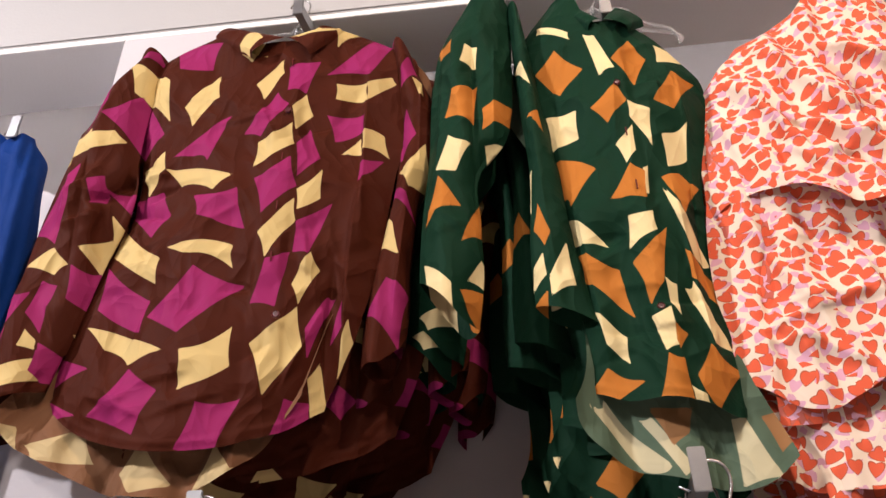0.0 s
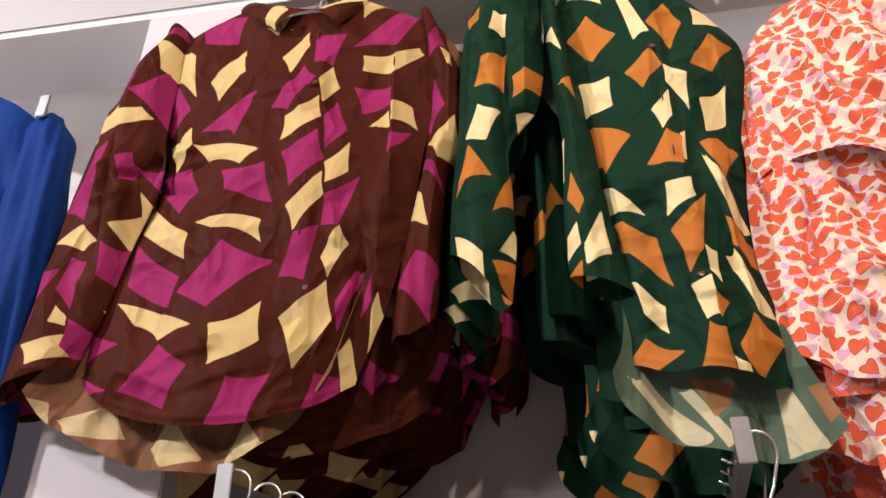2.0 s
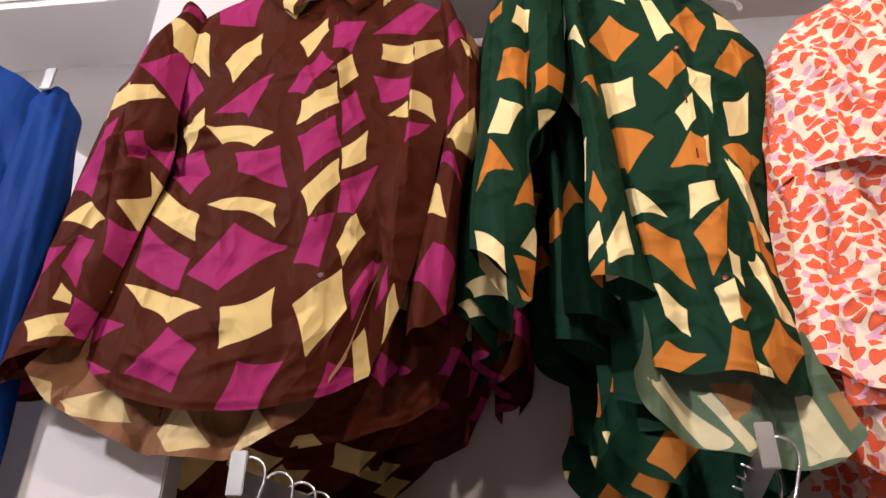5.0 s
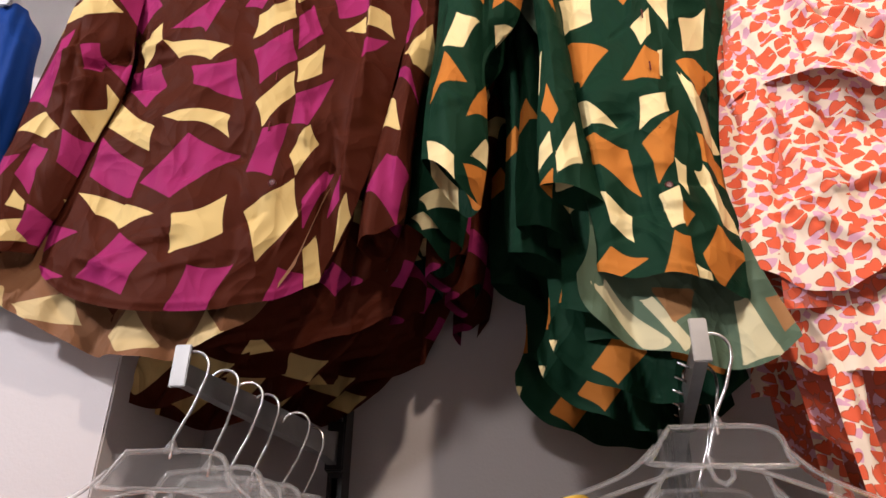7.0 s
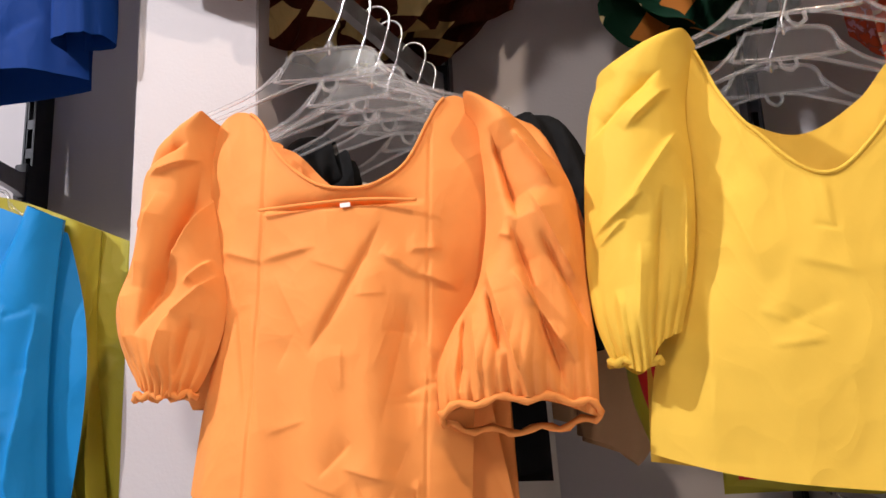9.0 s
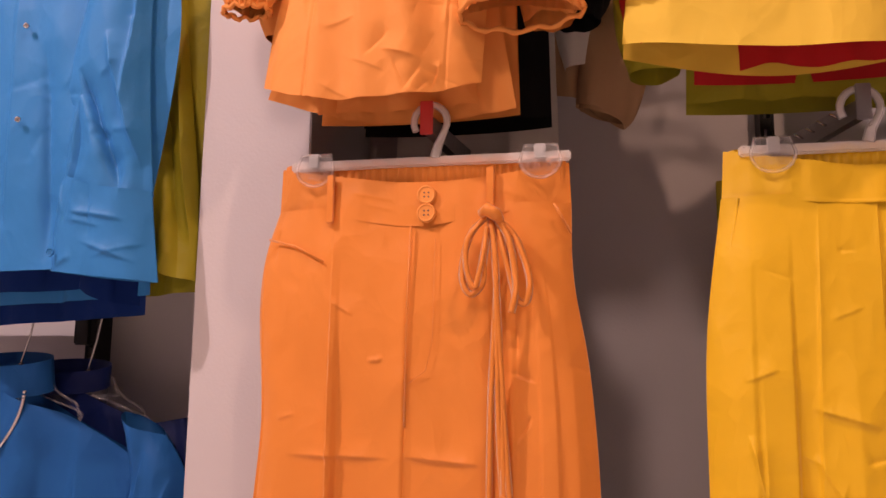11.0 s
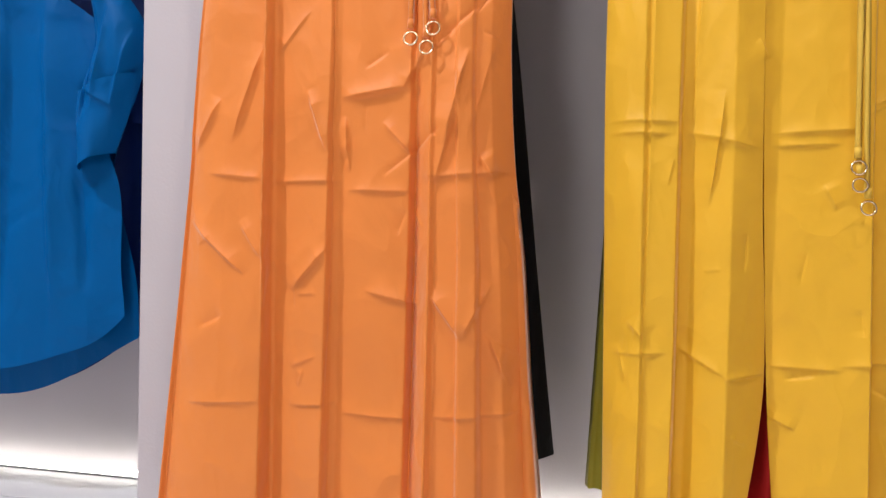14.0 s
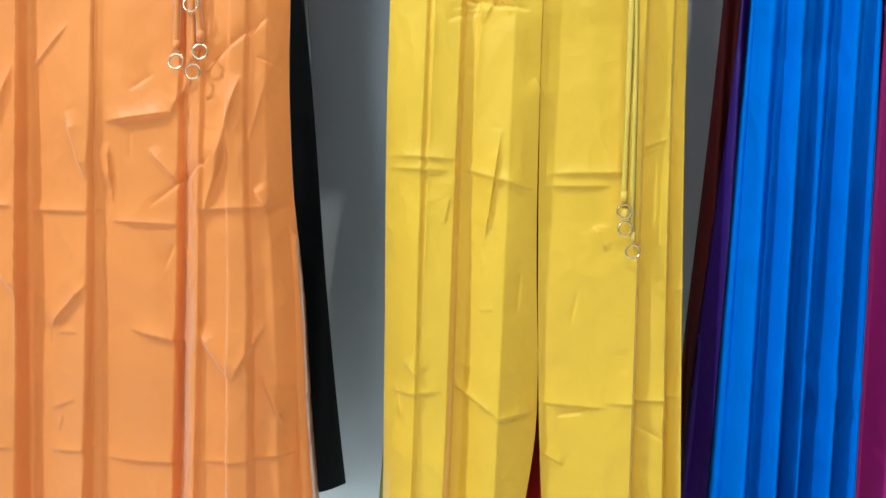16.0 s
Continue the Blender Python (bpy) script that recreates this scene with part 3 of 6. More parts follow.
def clip_hanger(x, y, z, half, label, tip):
    """A frosted skirt hanger with a sprung clip at each end; z: its bar; tip: (x, z) where its hook sits."""
    ob = thing("clip_hanger", (x, y, z), label, "hanger", "clip hangers")
    part("bar", box_bm(-half - 0.035, half + 0.035, -0.004, 0.004, -0.006, 0.006, 0.002), FROST, ob)
    hx, hz = tip[0] - x, tip[1] - z
    pts = [(hx + 0.006, 0, 0.004), (hx + 0.010, 0, 0.02)] + [(hx + 0.021 * math.cos(radians(a)), 0, hz - 0.012 + 0.022 * math.sin(radians(a))) for a in range(-30, 215, 20)]
    part("hook", rod_bm(pts, [0.007, 0.006] + [0.0045] * (len(pts) - 2), 10), FROST, ob, "thick frosted plastic hook")
    for s in (-1, 1):
        cx = s * half
        loop = [(cx - 0.019, -0.008, 0.012), (cx + 0.019, -0.008, 0.012)] + [(cx + 0.024 * math.cos(radians(a)), -0.012, -0.006 - 0.022 * math.sin(radians(a))) for a in range(0, 181, 12)]
        clip = part("clip", rod_bm(loop, 0.0020, 8, True), CLEAR, ob)
        pad = bmesh.new()
        pad.faces.new([pad.verts.new((p[0], p[1] * 0.97, p[2])) for p in loop])
        bmesh.ops.solidify(pad, geom=pad.faces[:], thickness=0.0012)
        part("jaw_pad", pad, CLEAR_THIN, clip)
        part("jaw", box_bm(cx - 0.019, cx + 0.019, -0.0125, -0.0115, -0.020, 0.010), CLEAR_THIN, clip)
        part("back_jaw", box_bm(cx - 0.019, cx + 0.019, 0.0115, 0.0125, -0.020, 0.010), CLEAR_THIN, clip)
        part("spring", box_bm(cx - 0.007, cx + 0.007, -0.0165, -0.013, -0.007, 0.012, 0.0015), SPRING, clip, "shiny steel spring")
    return ob


def button(x, y, z, r, material, parent, holes=True):
    bm = bmesh.new()
    rings = []
    for rad, dy in ((r, 0.0), (r, -0.0018), (r * 0.86, -0.0030), (r * 0.70, -0.0020), (r * 0.1, -0.0018)):
        rings.append([bm.verts.new((x + rad * math.cos(k * math.pi / 8), y + dy, z + rad * math.sin(k * math.pi / 8))) for k in range(16)])
    for r0, r1 in zip(rings, rings[1:]):
        for k in range(16):
            bm.faces.new((r0[k], r0[(k + 1) % 16], r1[(k + 1) % 16], r1[k]))
    bm.faces.new(rings[-1])
    bmesh.ops.recalc_face_normals(bm, faces=bm.faces[:])
    ob = local(bm, parent, "button", material)
    if holes:
        for dx in (-1, 1):
            for dz in (-1, 1):
                hole = rod_bm([(x + dx * r * 0.22, y - 0.0022, z + dz * r * 0.22), (x + dx * r * 0.22, y - 0.0012, z + dz * r * 0.22)], r * 0.09, 6)
                bmesh.ops.translate(hole, verts=hole.verts[:], vec=-Vector(parent.location))
                part("thread_hole", hole, INK, ob)
    return ob


# ---- shirts on the top row ----
def flat_sleeve(name, outer, inner, top, hem, y0, depth, material, parent, seed, motifs=None, pulls=(), nu=90, nv=150, ripple=0.004, flutes=0):
    """A sleeve that hangs flat: two (z, x) edges, (u, z) lines at shoulder and hem, open at the hem."""
    w = np.linspace(0, 1, nu)
    u = np.concatenate([w, w[::-1][1:-1]])[None, :] * np.ones((nv, 1))
    front = np.concatenate([np.ones(nu), -np.ones(nu - 2)])[None, :] * np.ones((nv, 1))
    v = np.linspace(0, 1, nv)[:, None] * np.ones((1, u.shape[1]))
    z = curve(u, top) * (1 - v) + curve(u, hem) * v
    x = curve(z, outer) * (1 - u) + curve(z, inner) * u
    round_ = 1 - np.abs(2 * u - 1) ** 2.4
    r = waves(x, z, seed, 0.045, ripple, 7, 0.25) + creases(x, z, pulls)
    if flutes:
        r = r + 0.005 * (np.abs(np.sin(u * flutes * math.pi)) - 0.5) * np.clip((v - 0.72) / 0.28, 0, 1) ** 1.5
        depth = depth * (1 - 0.45 * np.clip((v - 0.8) / 0.2, 0, 1) ** 2)
    y = y0 - front * depth * round_ - np.where(front > 0, r, 0.3 * r) * np.clip(round_ * 3, 0, 1)
    return cloth(name, x, y, z, material, parent, True, motifs)


def leaf(name, corners, bulge, material, parent, motifs=None, n=26):
    """A turned-down collar leaf between four corners, bowed towards the shop, its free edges turned under."""
    a, b, c, d = (np.array(p, float)[None, None, :] for p in corners)
    u, v = np.meshgrid(np.linspace(0, 1, n), np.linspace(0, 1, n))
    g = a * ((1 - u) * (1 - v))[..., None] + b * (u * (1 - v))[..., None] + c * (u * v)[..., None] + d * ((1 - u) * v)[..., None]
    y = g[..., 1] - bulge * np.sin(math.pi * np.clip(v, 0, 1)) * (0.5 + 0.5 * np.sin(math.pi * u)) + 0.010 * np.clip((v - 0.93) / 0.07, 0, 1)
    return cloth(name, g[..., 0], y, g[..., 2], material, parent, False, motifs)


def neck_stand(parent, cx, cy, z, w, rise, material, motifs):
    """The standing band of a collar, higher at the nape."""
    th, v = np.meshgrid(np.linspace(0, 2 * math.pi, 60), np.linspace(0, 1, 10))
    cloth("collar_stand", cx + w * np.sin(th), cy + 0.03 + 0.032 * np.cos(th), z + 0.028 * v + rise * (0.5 + 0.5 * np.cos(th)), material, parent, False, motifs)


def buttonhole(x, y, z, parent, material):
    return local(box_bm(x - 0.0008, x + 0.0008, y - 0.0008, y + 0.0008, z - 0.0065, z + 0.0065), parent, "buttonhole", material)


BROWN_FRONT_A = [
    (2, -0.253, 2.707, -0.166, 2.678, -0.174, 2.620, -0.227, 2.633, 0.05),
    (2, -0.278, 2.667, -0.266, 2.675, -0.260, 2.658, -0.287, 2.655, 0.05),
    (1, -0.349, 2.701, -0.337, 2.715, -0.297, 2.633, -0.343, 2.669, -0.05),
    (1, -0.302, 2.650, -0.239, 2.613, -0.228, 2.534, -0.288, 2.592, -0.1),
    (1, -0.209, 2.556, -0.160, 2.608, -0.155, 2.561, -0.193, 2.519, -0.08),
    (2, -0.216, 2.473, -0.130, 2.523, -0.160, 2.450, -0.189, 2.468, -0.12),
    (1, -0.223, 2.453, -0.119, 2.420, -0.144, 2.398, -0.193, 2.417, -0.15),
    (1, -0.266, 2.470, -0.230, 2.488, -0.223, 2.453, -0.249, 2.421, 0.05),
    (2, -0.278, 2.589, -0.236, 2.518, -0.269, 2.490, -0.326, 2.551, -0.05),
    (1, -0.345, 2.516, -0.301, 2.519, -0.282, 2.501, -0.344, 2.480, 0.1),
]
BROWN_FRONT_B = [
    (2, -0.171, 2.395, -0.110, 2.398, -0.092, 2.329, -0.160, 2.360, 0.08),
    (2, -0.299, 2.423, -0.224, 2.422, -0.202, 2.374, -0.225, 2.343, 0),
    (1, -0.283, 2.382, -0.201, 2.303, -0.199, 2.264, -0.278, 2.326, 0.1),
    (1, -0.198, 2.318, -0.103, 2.305, -0.100, 2.272, -0.169, 2.303, -0.35),
    (2, -0.151, 2.282, -0.083, 2.249, -0.157, 2.191, -0.202, 2.219, 0.03),
    (2, -0.280, 2.310, -0.202, 2.242, -0.208, 2.199, -0.276, 2.243, 0.1),
    (1, -0.286, 2.221, -0.170, 2.169, -0.213, 2.156, -0.251, 2.183, -0.15),
    (1, -0.150, 2.168, -0.092, 2.194, -0.090, 2.145, -0.146, 2.119, 0.1),
    (2, -0.210, 2.152, -0.168, 2.120, -0.188, 2.070, -0.255, 2.101, 0),
    (2, -0.121, 2.103, -0.073, 2.108, -0.096, 2.044, -0.137, 2.050, 0.06),
]
BROWN_FRONT_C = [
    (2, -0.328, 2.193, -0.266, 2.162, -0.321, 2.146, -0.331, 2.157, 0),
    (2, -0.333, 2.132, -0.317, 2.131, -0.269, 2.105, -0.335, 2.104, 0),
    (1, -0.104, 2.579, -0.066, 2.622, -0.063, 2.593, -0.089, 2.545, 0),
    (2, -0.112, 2.485, -0.069, 2.556, -0.051, 2.533, -0.086, 2.477, -0.05),
    (1, -0.089, 2.468, -0.044, 2.498, -0.038, 2.459, -0.093, 2.428, 0.05),
    (2, -0.089, 2.409, -0.041, 2.438, -0.031, 2.391, -0.073, 2.349, 0.03),
    (1, -0.074, 2.320, -0.032, 2.373, -0.029, 2.338, -0.061, 2.281, 0),
    (2, -0.060, 2.281, -0.030, 2.289, -0.044, 2.216, -0.074, 2.221, 0),
    (1, -0.071, 2.172, -0.020, 2.220, -0.010, 2.167, -0.051, 2.109, 0),
    (2, -0.057, 2.604, -0.013, 2.615, -0.030, 2.551, -0.055, 2.557, -0.06),
]
BROWN_FRONT_D = [
    (1, -0.047, 2.528, -0.029, 2.551, -0.018, 2.512, -0.040, 2.486, 0),
    (2, -0.036, 2.462, -0.021, 2.491, -0.004, 2.438, -0.032, 2.406, 0),
    (1, -0.031, 2.386, -0.000, 2.422, -0.001, 2.374, -0.029, 2.355, 0.06),
    (2, -0.029, 2.338, 0.015, 2.369, -0.010, 2.288, -0.028, 2.288, 0),
    (1, -0.028, 2.248, -0.007, 2.292, 0.004, 2.269, -0.019, 2.221, -0.06),
    (2, -0.010, 2.192, 0.013, 2.238, 0.022, 2.236, -0.006, 2.151, 0),
    (2, -0.029, 2.109, -0.003, 2.106, -0.001, 2.077, -0.048, 2.044, 0),
    (1, -0.005, 2.132, 0.007, 2.153, 0.016, 2.097, -0.002, 2.074, 0),
    (2, -0.004, 2.589, 0.067, 2.685, 0.095, 2.685, 0.055, 2.593, 0.05),
    (1, 0.010, 2.574, 0.053, 2.576, 0.055, 2.539, 0.010, 2.545, 0.08),
]
BROWN_FRONT_E = [
    (1, 0.053, 2.576, 0.087, 2.595, 0.093, 2.583, 0.054, 2.538, -0.1),
    (2, 0.000, 2.515, 0.052, 2.515, 0.051, 2.486, 0.013, 2.467, 0.1),
    (1, 0.020, 2.445, 0.048, 2.475, 0.049, 2.445, 0.029, 2.447, 0),
    (1, 0.049, 2.486, 0.077, 2.484, 0.083, 2.449, 0.049, 2.454, -0.15),
    (2, 0.047, 2.434, 0.078, 2.444, 0.062, 2.420, 0.044, 2.402, 0),
    (2, 0.024, 2.209, 0.031, 2.232, 0.032, 2.195, 0.016, 2.172, 0),
    (1, 0.031, 2.184, 0.039, 2.207, 0.044, 2.178, 0.024, 2.134, 0),
    (1, -0.118, 2.702, -0.098, 2.661, -0.115, 2.624, -0.133, 2.644, 0),
    (1, 0.005, 2.687, 0.045, 2.695, 0.019, 2.665, 0.008, 2.645, 0),
]
BROWN_FRONT = BROWN_FRONT_A + BROWN_FRONT_B + BROWN_FRONT_C + BROWN_FRONT_D + BROWN_FRONT_E
BROWN_ARM_A = [
    (2, -0.360, 2.431, -0.333, 2.460, -0.339, 2.329, -0.379, 2.355, 0),
    (1, -0.358, 2.511, -0.331, 2.522, -0.329, 2.481, -0.367, 2.468, 0.05),
    (2, -0.347, 2.595, -0.321, 2.608, -0.321, 2.575, -0.341, 2.519, 0.05),
    (1, -0.379, 2.305, -0.338, 2.324, -0.317, 2.301, -0.328, 2.283, 0),
    (2, -0.387, 2.271, -0.352, 2.261, -0.379, 2.204, -0.393, 2.183, 0.05),
    (2, -0.341, 2.276, -0.321, 2.268, -0.328, 2.203, -0.352, 2.232, 0),
    (1, -0.375, 2.159, -0.300, 2.183, -0.305, 2.155, -0.362, 2.133, 0.05),
    (1, -0.351, 2.188, -0.346, 2.210, -0.330, 2.195, -0.330, 2.183, 0),
    (1, -0.300, 2.211, -0.277, 2.220, -0.267, 2.189, -0.296, 2.188, -0.05),
    (1, -0.309, 2.325, -0.278, 2.345, -0.268, 2.314, -0.278, 2.284, 0),
]
BROWN_ARM_B = [
    (2, -0.313, 2.300, -0.283, 2.297, -0.277, 2.244, -0.309, 2.251, 0.1),
    (2, -0.320, 2.431, -0.297, 2.437, -0.293, 2.399, -0.309, 2.393, 0),
    (2, 0.083, 2.259, 0.108, 2.238, 0.096, 2.166, 0.057, 2.213, -0.05),
    (1, 0.075, 2.370, 0.090, 2.338, 0.099, 2.287, 0.067, 2.308, 0),
    (1, 0.095, 2.427, 0.134, 2.459, 0.140, 2.406, 0.111, 2.388, 0.08),
    (2, 0.107, 2.531, 0.122, 2.476, 0.097, 2.446, 0.095, 2.500, 0),
    (2, 0.086, 2.405, 0.108, 2.379, 0.118, 2.343, 0.081, 2.392, 0),
    (2, 0.111, 2.633, 0.123, 2.591, 0.099, 2.573, 0.099, 2.607, 0),
    (1, 0.116, 2.584, 0.129, 2.579, 0.132, 2.543, 0.126, 2.547, 0),
]
BROWN_ARM = BROWN_ARM_A + BROWN_ARM_B
GREEN_FRONT_A = [
    (2, 0.316, 2.579, 0.350, 2.533, 0.316, 2.499, 0.287, 2.548, 0.05),
    (1, 0.297, 2.642, 0.338, 2.604, 0.338, 2.590, 0.295, 2.625, -0.1),
    (1, 0.356, 2.595, 0.370, 2.590, 0.389, 2.521, 0.368, 2.512, 0),
    (2, 0.386, 2.539, 0.415, 2.579, 0.433, 2.540, 0.411, 2.492, 0),
    (1, 0.449, 2.575, 0.495, 2.584, 0.490, 2.558, 0.446, 2.535, 0.1),
    (2, 0.464, 2.524, 0.496, 2.515, 0.454, 2.451, 0.430, 2.465, 0.05),
    (2, 0.387, 2.497, 0.397, 2.467, 0.368, 2.430, 0.350, 2.461, 0),
    (1, 0.295, 2.473, 0.333, 2.465, 0.331, 2.416, 0.298, 2.415, 0.06),
    (1, 0.397, 2.467, 0.423, 2.449, 0.418, 2.393, 0.396, 2.439, -0.05),
    (1, 0.398, 2.427, 0.396, 2.385, 0.382, 2.365, 0.373, 2.397, 0),
]
GREEN_FRONT_B = [
    (1, 0.431, 2.410, 0.468, 2.433, 0.459, 2.379, 0.431, 2.362, 0.08),
    (2, 0.301, 2.397, 0.346, 2.365, 0.310, 2.318, 0.305, 2.337, -0.06),
    (2, 0.356, 2.317, 0.386, 2.366, 0.402, 2.354, 0.398, 2.312, 0),
    (1, 0.400, 2.358, 0.407, 2.364, 0.401, 2.317, 0.397, 2.317, 0),
    (2, 0.420, 2.345, 0.443, 2.355, 0.470, 2.346, 0.439, 2.291, -0.05),
    (1, 0.418, 2.333, 0.422, 2.330, 0.463, 2.241, 0.439, 2.234, 0.06),
    (1, 0.306, 2.307, 0.347, 2.252, 0.318, 2.257, 0.309, 2.266, 0.06),
    (1, 0.372, 2.289, 0.401, 2.293, 0.402, 2.266, 0.367, 2.244, 0),
    (2, 0.368, 2.227, 0.414, 2.273, 0.397, 2.197, 0.379, 2.170, 0),
    (2, 0.311, 2.251, 0.353, 2.221, 0.362, 2.160, 0.315, 2.213, 0.03),
]
GREEN_FRONT_C = [
    (1, 0.399, 2.204, 0.412, 2.198, 0.409, 2.157, 0.400, 2.173, 0),
    (1, 0.420, 2.195, 0.431, 2.204, 0.462, 2.126, 0.441, 2.128, 0.04),
    (2, 0.429, 2.244, 0.466, 2.218, 0.462, 2.183, 0.431, 2.208, 0.05),
    (1, 0.320, 2.174, 0.351, 2.143, 0.350, 2.111, 0.328, 2.136, 0),
    (1, 0.376, 2.155, 0.399, 2.167, 0.401, 2.122, 0.385, 2.115, 0),
    (2, 0.399, 2.146, 0.413, 2.137, 0.400, 2.117, 0.398, 2.127, 0),
    (2, 0.326, 2.111, 0.363, 2.089, 0.315, 2.063, 0.299, 2.084, 0.06),
    (2, 0.387, 2.113, 0.403, 2.108, 0.408, 2.048, 0.370, 2.062, 0),
    (1, 0.405, 2.080, 0.419, 2.071, 0.423, 2.042, 0.407, 2.054, 0),
    (2, 0.435, 2.127, 0.468, 2.103, 0.429, 2.054, 0.414, 2.092, 0.08),
]
GREEN_FRONT_D = [
    (1, 0.424, 2.034, 0.464, 2.053, 0.458, 2.035, 0.425, 2.027, 0),
]
GREEN_FRONT = GREEN_FRONT_A + GREEN_FRONT_B + GREEN_FRONT_C + GREEN_FRONT_D
GREEN_ARM_A = [
    (2, 0.175, 2.511, 0.209, 2.520, 0.201, 2.454, 0.164, 2.464, 0),
    (2, 0.213, 2.478, 0.257, 2.495, 0.254, 2.462, 0.211, 2.443, -0.05),
    (1, 0.168, 2.433, 0.196, 2.419, 0.176, 2.375, 0.151, 2.377, 0.05),
    (1, 0.213, 2.421, 0.257, 2.438, 0.247, 2.416, 0.211, 2.377, -0.05),
    (2, 0.154, 2.368, 0.181, 2.322, 0.164, 2.320, 0.134, 2.304, -0.05),
    (2, 0.208, 2.364, 0.222, 2.358, 0.217, 2.297, 0.178, 2.272, 0),
    (1, 0.133, 2.253, 0.166, 2.216, 0.169, 2.167, 0.137, 2.194, -0.03),
    (2, 0.175, 2.208, 0.205, 2.217, 0.194, 2.161, 0.183, 2.179, 0),
    (1, 0.200, 2.257, 0.207, 2.248, 0.205, 2.219, 0.183, 2.220, 0),
    (1, 0.195, 2.595, 0.212, 2.587, 0.208, 2.550, 0.187, 2.559, 0),
]
GREEN_ARM_B = [
    (2, 0.156, 2.620, 0.177, 2.615, 0.175, 2.585, 0.159, 2.591, 0),
    (2, 0.267, 2.455, 0.284, 2.466, 0.288, 2.428, 0.277, 2.446, 0),
    (2, 0.271, 2.322, 0.282, 2.273, 0.274, 2.259, 0.263, 2.287, 0),
    (1, 0.271, 2.253, 0.273, 2.222, 0.256, 2.206, 0.259, 2.238, 0),
    (1, 0.299, 2.263, 0.304, 2.204, 0.275, 2.193, 0.275, 2.218, 0),
    (2, 0.254, 2.189, 0.273, 2.204, 0.271, 2.180, 0.252, 2.165, 0),
    (1, 0.256, 2.370, 0.269, 2.380, 0.263, 2.315, 0.257, 2.324, 0),
    (1, 0.258, 2.554, 0.269, 2.555, 0.279, 2.507, 0.271, 2.518, 0),
]
GREEN_ARM = GREEN_ARM_A + GREEN_ARM_B


BROWN_BACK = [
    (1, -0.327, 2.077, -0.265, 2.100, -0.244, 2.052, -0.313, 2.058, 0.1),
    (1, -0.216, 2.041, -0.192, 2.078, -0.144, 2.019, -0.188, 2.012, 0.05),
    (1, -0.123, 2.012, -0.107, 2.068, -0.072, 2.026, -0.045, 2.022, 0),
    (1, -0.378, 2.100, -0.340, 2.098, -0.330, 2.068, -0.372, 2.074, 0),
    (2, 0.005, 2.085, 0.045, 2.120, 0.060, 2.090, 0.015, 2.055, 0),
    (1, -0.040, 2.060, -0.012, 2.080, 0.000, 2.050, -0.020, 2.040, 0),
]
GREEN_BACK = [
    (1, 0.300, 2.075, 0.316, 2.085, 0.375, 2.005, 0.350, 2.003, 0.1),
    (1, 0.352, 2.060, 0.364, 2.060, 0.400, 1.998, 0.385, 1.992, 0),
    (1, 0.445, 2.055, 0.455, 2.055, 0.475, 1.985, 0.440, 1.982, 0),
    (2, 0.362, 2.070, 0.410, 2.070, 0.400, 2.040, 0.380, 2.025, 0),
    (2, 0.470, 2.050, 0.500, 2.060, 0.500, 2.025, 0.480, 2.010, 0),
]


